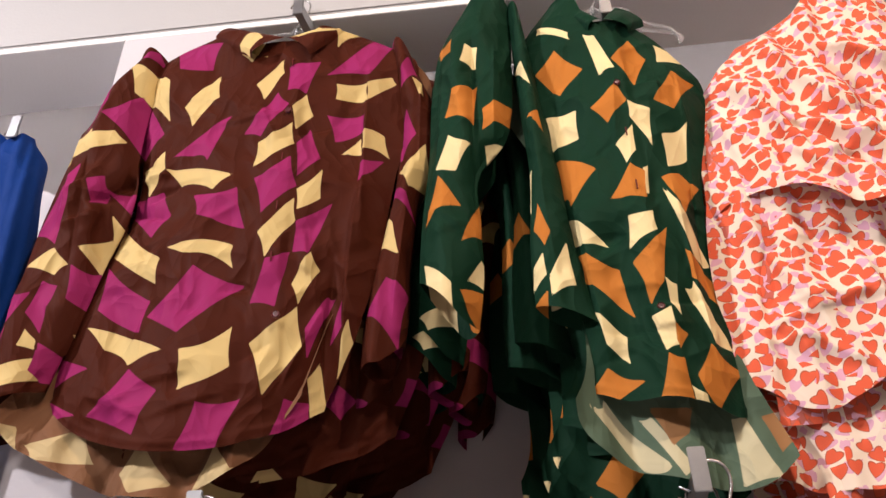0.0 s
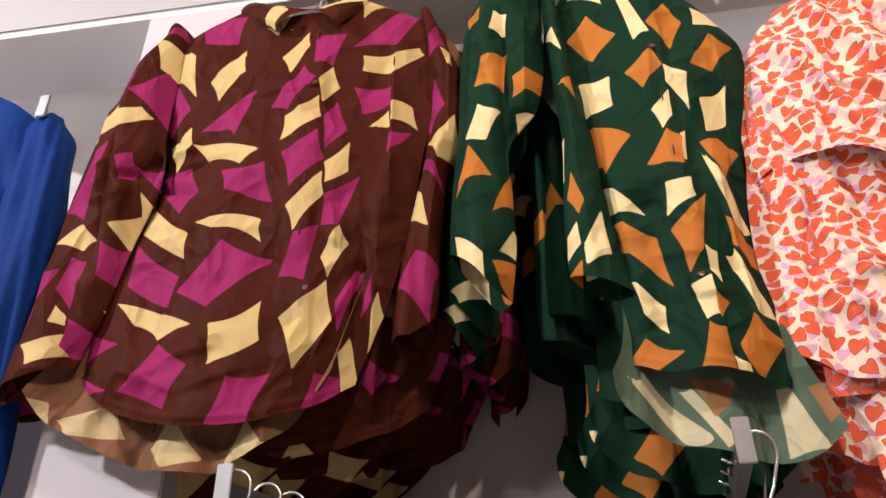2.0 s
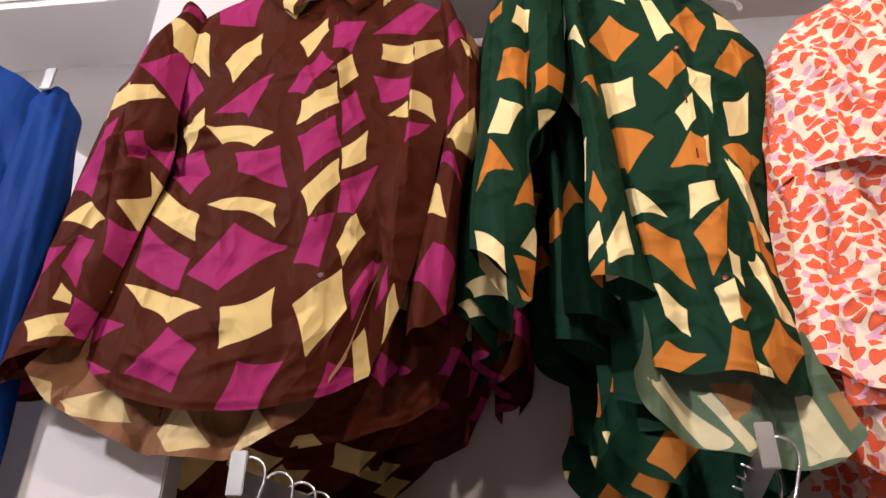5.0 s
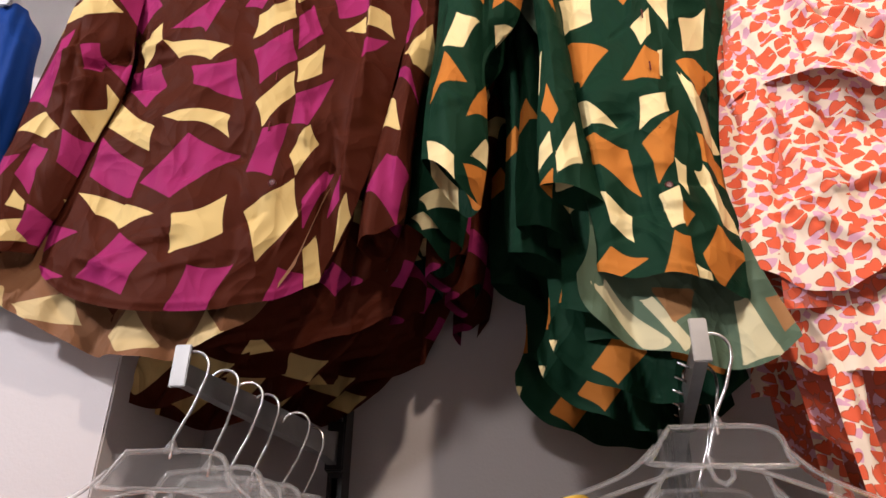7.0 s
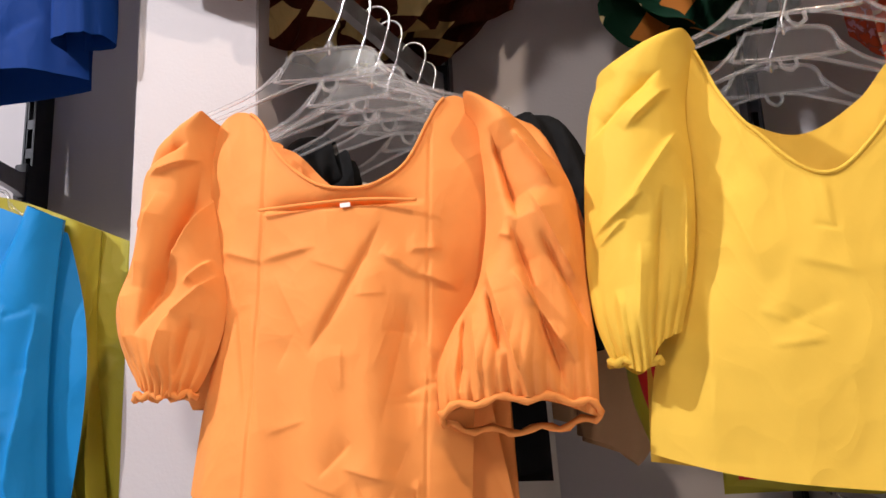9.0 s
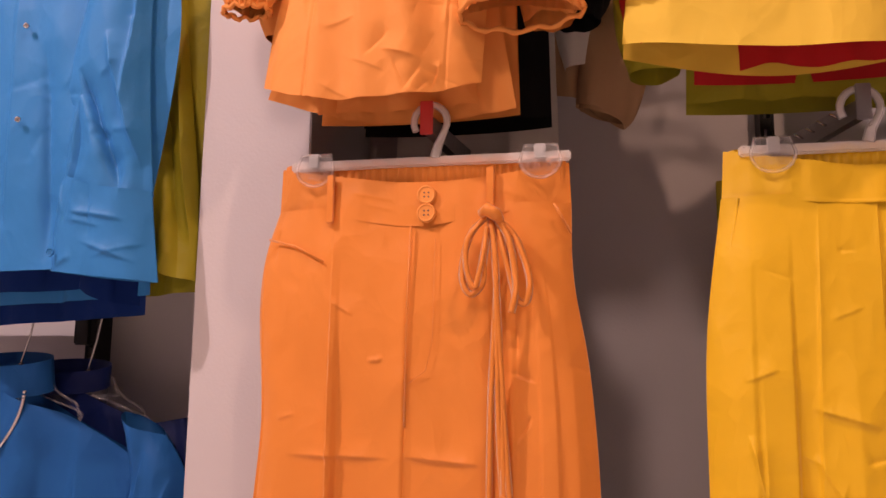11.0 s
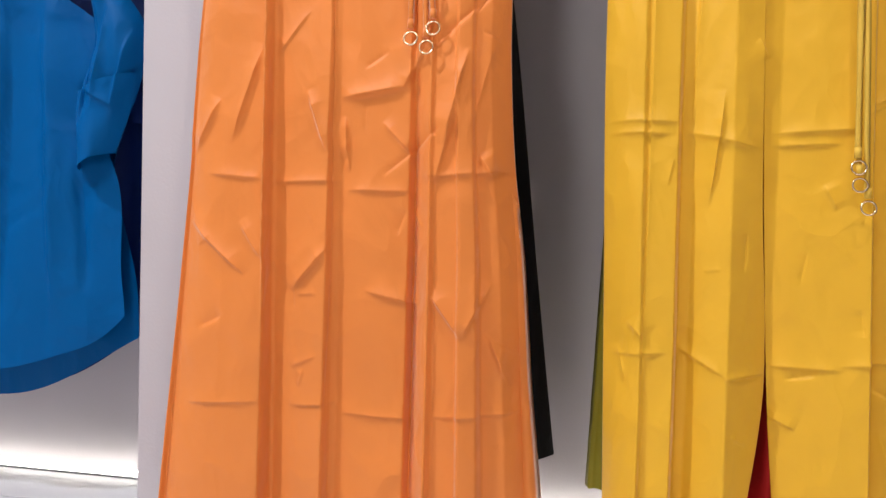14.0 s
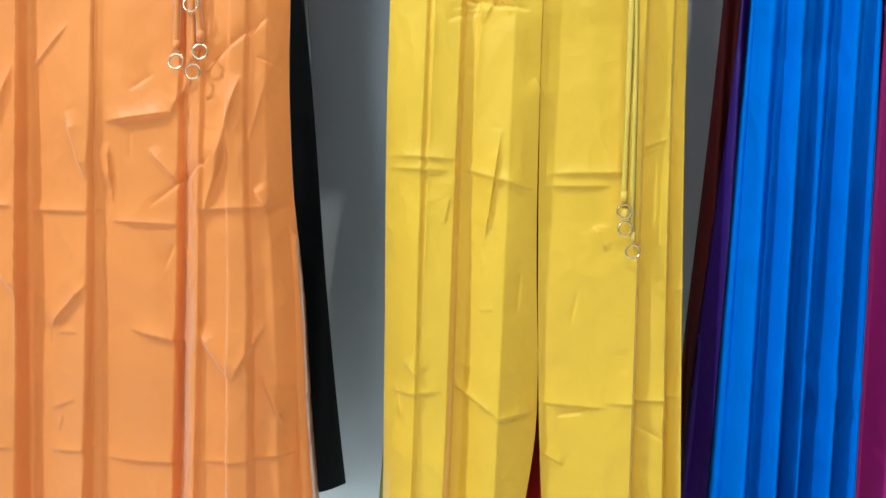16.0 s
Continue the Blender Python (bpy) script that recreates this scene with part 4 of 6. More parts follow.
def brown_shirt(label, back_material, back_m, forward, seed, arm_m=None):
    ob = thing("shirt", (-0.1, -0.335, 2.72), label, "shirt", "brown printed shirts")
    body_m = arm_m or BROWN_FRONT + [(1, -0.060, 2.662, -0.040, 2.697, 0.012, 2.684, -0.045, 2.652, 0), (1, 0.006, 2.700, 0.070, 2.692, 0.020, 2.675, 0.008, 2.640, 0)]
    pulls = [(-0.28, 2.40, -0.20, 2.37, 0.008, -0.012), (-0.26, 2.37, -0.22, 2.30, 0.008, -0.008), (-0.24, 2.66, -0.27, 2.52, 0.010, 0.008), (-0.06, 2.30, 0.0, 2.26, 0.006, 0.004), (0.01, 2.33, 0.05, 2.20, 0.007, 0.006), (-0.2, 2.13, -0.13, 2.14, 0.006, 0.006), (-0.20, 2.12, -0.26, 2.10, 0.005, 0.005), (0.02, 2.24, -0.04, 2.10, 0.010, 0.010), (0.045, 2.40, 0.03, 2.15, 0.010, 0.014)]
    pulls += [(-0.27, 2.45, -0.21, 2.44, 0.006, 0.010), (-0.25, 2.41, -0.19, 2.42, 0.006, -0.008), (-0.27, 2.13, -0.17, 2.085, 0.005, 0.006), (-0.18, 2.085, -0.09, 2.115, 0.004, 0.004), (0.055, 2.62, 0.048, 2.30, 0.006, 0.010), (0.02, 2.30, 0.005, 2.09, 0.006, -0.010)]
    pulls += random_creases(5 + seed, 26, -0.28, 0.06, 2.08, 2.6, 0.08, 0.006, 0.005)

    def relief(x, z, u, v):
        return creases(x, z, pulls) + waves(x, z, 3 + seed, 0.10, 0.004) * (0.3 + v) + 0.0035 * np.exp(-(((x + 0.055) / 0.019) ** 6)) + 0.0016 * np.exp(-((v - 0.985) / 0.006) ** 2)

    panel("front", [(2.72, -0.19), (2.67, -0.30), (2.57, -0.300), (2.47, -0.270), (2.43, -0.266), (2.38, -0.270), (2.30, -0.300), (2.13, -0.318), (2.04, -0.31)],
          [(2.72, 0.02), (2.66, 0.105), (2.55, 0.112), (2.41, 0.088), (2.28, 0.070), (2.18, 0.045), (2.10, 0.012), (2.04, 0.005)],
          [(0, 2.655), (0.10, 2.676), (0.28, 2.700), (0.42, 2.66), (0.52, 2.632), (0.62, 2.652), (0.76, 2.697), (0.88, 2.684), (1, 2.645)],
          [(0, 2.125), (0.10, 2.095), (0.3, 2.062), (0.55, 2.048), (0.75, 2.056), (0.90, 2.075), (1, 2.10)],
          -0.30, 0.045, BROWN, ob, 200, 230, relief, -1, body_m)
    sway = 0.9 * seed
    hem_folds = random_creases(71 + seed, 16, -0.36, 0.0, 2.0, 2.1, 0.06, 0.003, 0.006, 1.0)
    panel("back", [(2.72, -0.19), (2.67, -0.30), (2.42, -0.250), (2.2, -0.325), (2.10, -0.362), (2.0, -0.372)], [(2.72, 0.02), (2.66, 0.105), (2.42, 0.07), (2.2, 0.016), (2.12, -0.006), (2.0, -0.030)],
          [(0, 2.65), (0.28, 2.712), (0.5, 2.722), (0.72, 2.71), (1, 2.645)],
          [(0, 2.105), (0.06, 2.080), (0.16, 2.060), (0.3, 2.036), (0.45, 2.016), (0.62, 2.006), (0.8, 2.020), (0.92, 2.062), (1, 2.11)],
          -0.285, 0.012, back_material, ob, 150, 140, lambda x, z, u, v: (waves(x, z, 9 + seed, 0.07, 0.008) + 0.006 * np.sin(x * 62 + sway) + 0.007 * np.sin(x * 31 + 2 * sway)) * v**2 + forward * v**3 + creases(x, z, hem_folds) * v**2 + 0.0015 * np.exp(-((v - 0.985) / 0.006) ** 2), 1, back_m)
    sl = arm_m or BROWN_ARM + BROWN_FRONT
    arm = [(-0.36, 2.58, -0.34, 2.35, 0.006, 0.007), (-0.33, 2.50, -0.315, 2.25, 0.006, -0.007), (-0.39, 2.30, -0.36, 2.16, 0.005, 0.005), (-0.262, 2.455, -0.315, 2.395, 0.006, -0.022), (-0.30, 2.46, -0.35, 2.40, 0.005, 0.007), (-0.29, 2.38, -0.34, 2.36, 0.005, 0.006), (-0.33, 2.25, -0.31, 2.19, 0.004, 0.005)]
    flat_sleeve("sleeve", [(2.66, -0.300), (2.632, -0.325), (2.53, -0.362), (2.40, -0.384), (2.25, -0.396), (2.16, -0.404), (2.10, -0.408)],
                [(2.68, -0.262), (2.55, -0.270), (2.47, -0.268), (2.43, -0.262), (2.39, -0.262), (2.30, -0.282), (2.19, -0.303), (2.12, -0.322)],
                [(0, 2.645), (0.4, 2.672), (1, 2.676)], [(0, 2.150), (0.5, 2.165), (1, 2.185)], -0.318, 0.030, BROWN, ob, 11 + seed, sl, arm)
    flat_sleeve("cuff", [(2.2, -0.402), (2.10, -0.408)], [(2.2, -0.302), (2.10, -0.326)], [(0, 2.156), (0.5, 2.171), (1, 2.191)], [(0, 2.108), (0.5, 2.118), (1, 2.138)], -0.320, 0.032, BROWN, ob, 12, sl, (), 60, 24, 0.001)
    arm = [(0.13, 2.60, 0.125, 2.42, 0.006, 0.008), (0.10, 2.55, 0.10, 2.40, 0.006, -0.010), (0.11, 2.37, 0.09, 2.2, 0.006, 0.008)]
    flat_sleeve("sleeve", [(2.68, 0.080), (2.60, 0.090), (2.5, 0.092), (2.395, 0.086), (2.33, 0.072), (2.21, 0.052), (2.15, 0.050)],
                [(2.67, 0.110), (2.617, 0.122), (2.54, 0.147), (2.44, 0.146), (2.38, 0.122), (2.30, 0.112), (2.2, 0.106), (2.15, 0.098)],
                [(0, 2.672), (0.6, 2.662), (1, 2.640)], [(0, 2.150), (0.5, 2.146), (1, 2.175)], -0.292, 0.032, BROWN, ob, 13 + seed, sl, arm)
    neck_stand(ob, -0.075, -0.345, 2.632, 0.062, 0.045, BROWN, body_m)
    leaf("collar_leaf", ((-0.170, -0.318, 2.736), (-0.068, -0.350, 2.664), (-0.112, -0.366, 2.622), (-0.183, -0.338, 2.694)), 0.010, BROWN, ob, body_m)
    leaf("collar_leaf", ((-0.066, -0.350, 2.664), (-0.034, -0.320, 2.703), (0.014, -0.336, 2.686), (-0.026, -0.366, 2.616)), 0.010, BROWN, ob, body_m)
    for z in (2.516, 2.20):
        button(-0.050 + (0.012 if z < 2.25 else 0.0), -0.3515, z, 0.0048, BUTTON, ob)
    for z in (2.610, 2.436, 2.358, 2.282):
        buttonhole(-0.052, -0.3505, z, ob, MAROON)
    return ob


def green_shirt(label, back_material, back_m, forward, seed, arm_m=None):
    ob = thing("shirt", (0.40, -0.35, 2.66), label, "shirt", "green printed shirts")
    body_m = arm_m or GREEN_FRONT
    pulls = [(0.31, 2.35, 0.33, 2.10, 0.010, 0.012), (0.46, 2.40, 0.445, 2.10, 0.010, -0.012), (0.43, 2.36, 0.44, 2.08, 0.008, 0.010), (0.36, 2.14, 0.43, 2.15, 0.006, 0.005), (0.36, 2.52, 0.44, 2.50, 0.008, 0.004), (0.34, 2.20, 0.40, 2.19, 0.006, 0.006), (0.32, 2.15, 0.40, 2.135, 0.004, -0.005), (0.30, 2.5, 0.315, 2.2, 0.008, 0.008), (0.47, 2.55, 0.455, 2.25, 0.008, 0.008)]
    pulls += random_creases(6 + seed, 24, 0.28, 0.48, 2.06, 2.55, 0.08, 0.006, 0.005)

    def relief(x, z, u, v):
        return creases(x, z, pulls) + waves(x, z, 4 + seed, 0.08, 0.005) * (0.3 + v) + 0.003 * np.exp(-(((x - 0.388) / 0.016) ** 6)) + 0.0016 * np.exp(-((v - 0.985) / 0.006) ** 2)

    panel("front", [(2.68, 0.30), (2.60, 0.262), (2.46, 0.277), (2.28, 0.300), (2.08, 0.303), (2.0, 0.29)],
          [(2.64, 0.455), (2.606, 0.473), (2.536, 0.505), (2.36, 0.476), (2.216, 0.462), (2.10, 0.466), (2.04, 0.472)],
          [(0, 2.66), (0.15, 2.685), (0.32, 2.68), (0.5, 2.625), (0.60, 2.59), (0.70, 2.615), (0.84, 2.600), (1, 2.535)],
          [(0, 2.090), (0.2, 2.074), (0.45, 2.066), (0.7, 2.062), (0.85, 2.048), (1, 2.055)],
          -0.315, 0.045, GREEN, ob, 180, 220, relief, -1, body_m)
    panel("back", [(2.66, 0.33), (2.58, 0.25), (2.4, 0.285), (2.2, 0.308), (2.10, 0.300), (2.05, 0.277), (1.98, 0.272)], [(2.64, 0.455), (2.56, 0.50), (2.3, 0.465), (2.1, 0.472), (2.02, 0.492), (1.98, 0.498)],
          [(0, 2.60), (0.3, 2.665), (0.6, 2.66), (1, 2.54)], [(0, 2.075), (0.08, 2.045), (0.2, 2.020), (0.4, 1.998), (0.65, 1.982), (0.85, 1.982), (1, 2.005)],
          -0.30, 0.012, back_material, ob, 120, 140, lambda x, z, u, v: (waves(x, z, 19 + seed, 0.06, 0.009) + 0.007 * np.sin(x * 70 + seed)) * v**2 + forward * v**3 + 0.0015 * np.exp(-((v - 0.985) / 0.006) ** 2), 1, back_m)
    arm = [(0.165, 2.62, 0.150, 2.35, 0.007, 0.008), (0.205, 2.62, 0.195, 2.30, 0.006, -0.012), (0.235, 2.60, 0.225, 2.42, 0.006, 0.010), (0.13, 2.33, 0.19, 2.28, 0.004, 0.006), (0.14, 2.28, 0.19, 2.30, 0.004, 0.004)]
    flat_sleeve("sleeve", [(2.71, 0.205), (2.62, 0.160), (2.544, 0.147), (2.42, 0.140), (2.295, 0.128), (2.232, 0.126), (2.15, 0.130)],
                [(2.70, 0.262), (2.56, 0.256), (2.479, 0.250), (2.43, 0.236), (2.398, 0.210), (2.31, 0.202), (2.24, 0.202), (2.16, 0.192)],
                [(0, 2.68), (0.5, 2.705), (1, 2.69)], [(0, 2.236), (0.4, 2.200), (0.75, 2.172), (1, 2.168)], -0.335, 0.032, GREEN, ob, 21 + seed, arm_m or GREEN_ARM + GREEN_FRONT, arm)
    flat_sleeve("sleeve_fold", [(2.69, 0.258), (2.48, 0.262), (2.38, 0.266), (2.25, 0.257), (2.16, 0.258)], [(2.68, 0.274), (2.5, 0.290), (2.38, 0.301), (2.25, 0.312), (2.157, 0.331)],
                [(0, 2.68), (1, 2.67)], [(0, 2.190), (0.4, 2.176), (1, 2.158)], -0.340, 0.022, GREEN, ob, 22 + seed, arm_m or GREEN_ARM + GREEN_FRONT, [(0.27, 2.5, 0.285, 2.2, 0.006, 0.006)], 50, 110, 0.003)
    flat_sleeve("sleeve", [(2.58, 0.47), (2.45, 0.478), (2.3, 0.472), (2.1, 0.47)], [(2.58, 0.495), (2.45, 0.522), (2.3, 0.525), (2.1, 0.52)], [(0, 2.57), (1, 2.54)], [(0, 2.13), (1, 2.14)], -0.235, 0.028, GREEN, ob, 24, scatter_motifs(4, 0.45, 0.55, 2.1, 2.6), (), 40, 70)
    neck_stand(ob, 0.390, -0.352, 2.596, 0.045, 0.060, GREEN, body_m)
    leaf("collar_leaf", ((0.338, -0.325, 2.705), (0.386, -0.357, 2.624), (0.364, -0.372, 2.600), (0.330, -0.345, 2.668)), 0.008, GREEN, ob, body_m)
    leaf("collar_leaf", ((0.388, -0.357, 2.624), (0.414, -0.328, 2.678), (0.446, -0.345, 2.625), (0.417, -0.372, 2.588)), 0.008, GREEN, ob, GREEN_ARM)
    for z in (2.493, 2.166):
        button(0.388, -0.3665, z, 0.0042, BUTTON, ob)
    for z in (2.412, 2.330, 2.247):
        buttonhole(0.388, -0.3655, z, ob, MAROON)
    return ob


def heart_blouse(label):
    """A draped blouse: an overhanging cape-like bodice, a bloused body gathered at the waist, a peplum and a hanging tie."""
    ob = thing("blouse", (0.66, -0.36, 2.6), label, "blouse", "heart-print blouses")
    drape = [(0.52, 2.52, 0.60, 2.33, 0.010, 0.012), (0.56, 2.56, 0.68, 2.34, 0.010, 0.012), (0.60, 2.58, 0.74, 2.36, 0.010, -0.014), (0.55, 2.46, 0.66, 2.30, 0.007, -0.012), (0.50, 2.45, 0.53, 2.34, 0.007, 0.008), (0.58, 2.42, 0.72, 2.29, 0.007, 0.012), (0.62, 2.42, 0.74, 2.33, 0.006, -0.010), (0.64, 2.54, 0.76, 2.46, 0.008, 0.012), (0.56, 2.38, 0.62, 2.29, 0.005, 0.008)]
    drape += random_creases(7, 18, 0.50, 0.8, 2.3, 2.58, 0.08, 0.006, 0.006)
    body = [(0.50, 2.30, 0.56, 2.10, 0.007, 0.010), (0.53, 2.30, 0.50, 2.14, 0.006, -0.010), (0.48, 2.135, 0.62, 2.17, 0.003, 0.005), (0.54, 2.17, 0.62, 2.155, 0.005, 0.006), (0.60, 2.23, 0.61, 2.10, 0.006, 0.009), (0.52, 2.13, 0.58, 2.08, 0.005, 0.007), (0.50, 2.17, 0.53, 2.09, 0.004, 0.006), (0.62, 2.20, 0.68, 2.12, 0.006, 0.008)]
    body += random_creases(8, 16, 0.48, 0.8, 2.07, 2.28, 0.06, 0.005, 0.005)
    panel("bodice", [(2.66, 0.625), (2.60, 0.602), (2.558, 0.535), (2.50, 0.502), (2.34, 0.476), (2.24, 0.470)], [(2.66, 0.76), (2.5, 0.86), (2.2, 0.87)],
          [(0, 2.50), (0.10, 2.57), (0.25, 2.63), (0.5, 2.60), (0.75, 2.64), (1, 2.55)], [(0, 2.300), (0.10, 2.318), (0.18, 2.308), (0.32, 2.268), (0.5, 2.252), (0.7, 2.262), (1, 2.28)],
          -0.318, 0.045, HEARTS, ob, 150, 130, lambda x, z, u, v: 1.7 * creases(x, z, drape) + waves(x, z, 31, 0.06, 0.006) + 0.038 * np.clip((v - 0.45) / 0.55, 0, 1) ** 2 * np.clip((u - 0.08) * 5, 0, 1) + 0.004 * np.sin(x * 95 + z * 40) * v)
    panel("body", [(2.40, 0.500), (2.33, 0.476), (2.20, 0.460), (2.126, 0.461), (2.07, 0.480), (2.04, 0.500)], [(2.4, 0.86), (2.2, 0.86), (2.04, 0.84)],
          [(0, 2.36), (1, 2.36)], [(0, 2.085), (0.06, 2.054), (0.2, 2.056), (0.35, 2.078), (0.6, 2.066), (1, 2.07)],
          -0.315, 0.045, HEARTS, ob, 140, 120, lambda x, z, u, v: 1.7 * creases(x, z, body) + waves(x, z, 32, 0.06, 0.006) + 0.016 * np.clip((v - 0.5) * 2, 0, 1))
    # inner sheet, coloured red for the shade under the bodice
    panel("shaded_inside", [(2.66, 0.63), (2.55, 0.545), (2.04, 0.49)], [(2.66, 0.76), (2.5, 0.85), (2.04, 0.84)], [(0, 2.57), (0.5, 2.64), (1, 2.55)], [(0, 2.04), (1, 2.04)], -0.325, 0.018, HEARTS_SHADED, ob, 60, 60, lambda x, z, u, v: waves(x, z, 30, 0.07, 0.003))
    panel("back", [(2.66, 0.63), (2.55, 0.535), (2.05, 0.49)], [(2.66, 0.76), (2.5, 0.86), (2.05, 0.85)], [(0, 2.57), (0.5, 2.65), (1, 2.55)], [(0, 2.05), (1, 2.05)], -0.28, 0.02, HEARTS_SHADED, ob, 60, 60, None, 1)
    panel("peplum", [(2.09, 0.490), (2.02, 0.474), (1.97, 0.470)], [(2.09, 0.84), (1.97, 0.86)], [(0, 2.085), (1, 2.085)], [(0, 1.992), (0.10, 1.978), (0.3, 1.972), (0.6, 1.985), (1, 1.98)], -0.305, 0.042, HEARTS, ob, 160, 50,
          lambda x, z, u, v: (0.007 * np.sin(x * 120) + 0.005 * np.sin(x * 77 + 1)) * (0.3 + v) + waves(x, z, 33, 0.05, 0.004))
    panel("peplum_back", [(2.05, 0.495), (1.92, 0.505)], [(2.05, 0.84), (1.90, 0.85)], [(0, 2.05), (1, 2.05)], [(0, 1.93), (0.2, 1.90), (0.6, 1.905), (1, 1.91)], -0.285, 0.015, HEARTS_SHADED, ob, 100, 40, lambda x, z, u, v: 0.006 * np.sin(x * 90) * v, 1)
    panel("tie_end", [(2.00, 0.515), (1.92, 0.52), (1.80, 0.532)], [(2.00, 0.55), (1.92, 0.546), (1.80, 0.568)], [(0, 2.0), (1, 2.0)], [(0, 1.815), (1, 1.80)], -0.325, 0.006, HEARTS, ob, 24, 60, lambda x, z, u, v: waves(x, z, 35, 0.02, 0.003))
    return ob


front_brown = brown_shirt("long-sleeved brown shirt printed with magenta and cream petals", BROWN_IN, BROWN_BACK, 0.045, 0)
# dark cloth inside and sparser print put the rear shirts' shade into their colour
next_brown = brown_shirt("brown petal-print shirt hanging behind the front one", BROWN, scatter_motifs(8, -0.45, 0.15, 1.98, 2.75, 0.08), 0.012, 2, scatter_motifs(9, -0.45, 0.2, 2.05, 2.7, 0.11))
next_brown.matrix_basis = pose(-0.108, -0.280, 2.700, 0, 1.5, 4)
for k in range(4):
    copy_thing(next_brown, pose(-0.1 + (0.055, 0.035, 0.085, 0.105)[k], -0.285 + 0.048 * (k + 1), 2.72 + (-0.006, -0.022, 0.010, 0.004)[k], 0, (-1, 2, 0.5, 1)[k], (-7, 10, -6, 8)[k]))
front_green = green_shirt("long-sleeved bottle-green shirt printed with orange and cream petals", GREEN_IN, GREEN_BACK, 0.045, 0)
# rear green shirts likewise: dark inside and thinned print stand in for shade
next_green = green_shirt("green petal-print shirt hanging behind the front one", GREEN, scatter_motifs(18, 0.2, 0.55, 1.95, 2.7, 0.105), 0.012, 2, scatter_motifs(19, 0.1, 0.55, 2.1, 2.75, 0.15))
next_green.matrix_basis = pose(0.380, -0.285, 2.655, 0, 1, -6)
for k in range(3):
    copy_thing(next_green, pose(0.40 + (-0.050, -0.010, -0.070)[k], -0.285 + 0.06 * (k + 1), 2.66 + (-0.016, 0.004, 0.0)[k], 0, (-1.5, 1, -1)[k], (6, -10, 9)[k]))
hearts = heart_blouse("cream blouse with coral hearts, a draped bodice and gathered waist")
copy_thing(hearts, pose(0.68, -0.25, 2.595, 0, 1, 4))
for x, y, z in ((-0.075, -0.29, 2.745), (0.385, -0.31, 2.70)):
    top_hanger(x, y, z, "clear moulded plastic hanger inside a printed shirt", z + 0.06, 0, 0.10)


# ---- blouses on the middle row ----
def orange_blouse():
    ob = thing("blouse", (-0.06, -0.40, 1.83), "orange cotton blouse with puffed elastic sleeves and a keyhole neckline", "blouse", "puff-sleeved blouses")
    pulls = [(-0.021, 1.685, -0.097, 1.560, 0.004, -0.007), (-0.152, 1.7075, 0.020, 1.7025, 0.0022, -0.016), (-0.149, 1.656, -0.085, 1.665, 0.003, 0.004), (-0.197, 1.674, -0.143, 1.655, 0.003, 0.004), (-0.024, 1.655, 0.015, 1.628, 0.003, 0.005), (0.001, 1.655, 0.035, 1.657, 0.003, 0.004), (0.010, 1.634, 0.048, 1.618, 0.003, 0.005), (-0.093, 1.652, -0.050, 1.636, 0.003, 0.002), (-0.051, 1.615, -0.019, 1.615, 0.003, 0.002), (-0.160, 1.625, -0.143, 1.483, 0.006, 0.004), (-0.182, 1.648, -0.159, 1.493, 0.006, -0.006), (-0.132, 1.644, -0.094, 1.569, 0.008, 0.003), (0.002, 1.614, -0.029, 1.488, 0.008, -0.004), (0.021, 1.592, 0.006, 1.486, 0.006, 0.004)]
    pulls += random_creases(41, 16, -0.20, 0.05, 1.405, 1.60, 0.05, 0.0025, 0.0022) + random_creases(42, 7, -0.2, 0.05, 1.40, 1.46, 0.04, 0.003, 0.004, 1.2)
    seams = lambda x, z: -0.0022 * np.exp(-(((x + 0.150 - 0.06 * (z - 1.6)) / 0.0018) ** 2)) - 0.0012 * np.exp(-(((x - 0.018 - 0.06 * (z - 1.6)) / 0.0018) ** 2))
    neck = [(0, 1.70), (0.1, 1.79), (0.22, 1.815), (0.275, 1.80), (0.33, 1.765), (0.42, 1.731), (0.52, 1.720), (0.62, 1.724), (0.70, 1.745), (0.76, 1.785), (0.80, 1.805), (0.90, 1.79), (1, 1.68)]
    front = panel("front", [(1.82, -0.24), (1.76, -0.245), (1.70, -0.225), (1.60, -0.205), (1.50, -0.222), (1.40, -0.24)], [(1.82, 0.11), (1.76, 0.115), (1.70, 0.10), (1.60, 0.06), (1.50, 0.052), (1.40, 0.045)],
          neck, [(0, 1.437), (0.12, 1.420), (0.3, 1.405), (0.6, 1.40), (0.85, 1.408), (1, 1.425)], -0.385, 0.045, ORANGE, ob, 240, 240,
          lambda x, z, u, v: creases(x, z, pulls) + seams(x, z) + waves(x, z, 43, 0.09, 0.004) * (0.4 + v))
    panel("back", [(1.82, -0.24), (1.6, -0.20), (1.4, -0.245)], [(1.82, 0.11), (1.6, 0.06), (1.4, 0.085)], [(0, 1.70), (0.15, 1.80), (0.27, 1.80), (0.4, 1.755), (0.6, 1.752), (0.78, 1.795), (0.88, 1.79), (1, 1.69)],
          [(0, 1.43), (0.5, 1.395), (1, 1.40)], -0.355, 0.02, ORANGE, ob, 90, 90, lambda x, z, u, v: waves(x, z, 44, 0.05, 0.006) * v, 1)
    local(rod_bm(top_edge(front, 240, 0.24, 0.81), 0.0018, 8), ob, "neck_binding", ORANGE)
    local(rod_bm(flowing([(-0.145, -0.4275, 1.7065), (-0.05, -0.4345, 1.7065), (0.014, -0.430, 1.702)]), 0.0016, 8), ob, "neck_seam", ORANGE)
    local(box_bm(-0.060, -0.050, -0.4345, -0.4325, 1.700, 1.704), ob, "neck_label", CARD, "small white woven label")
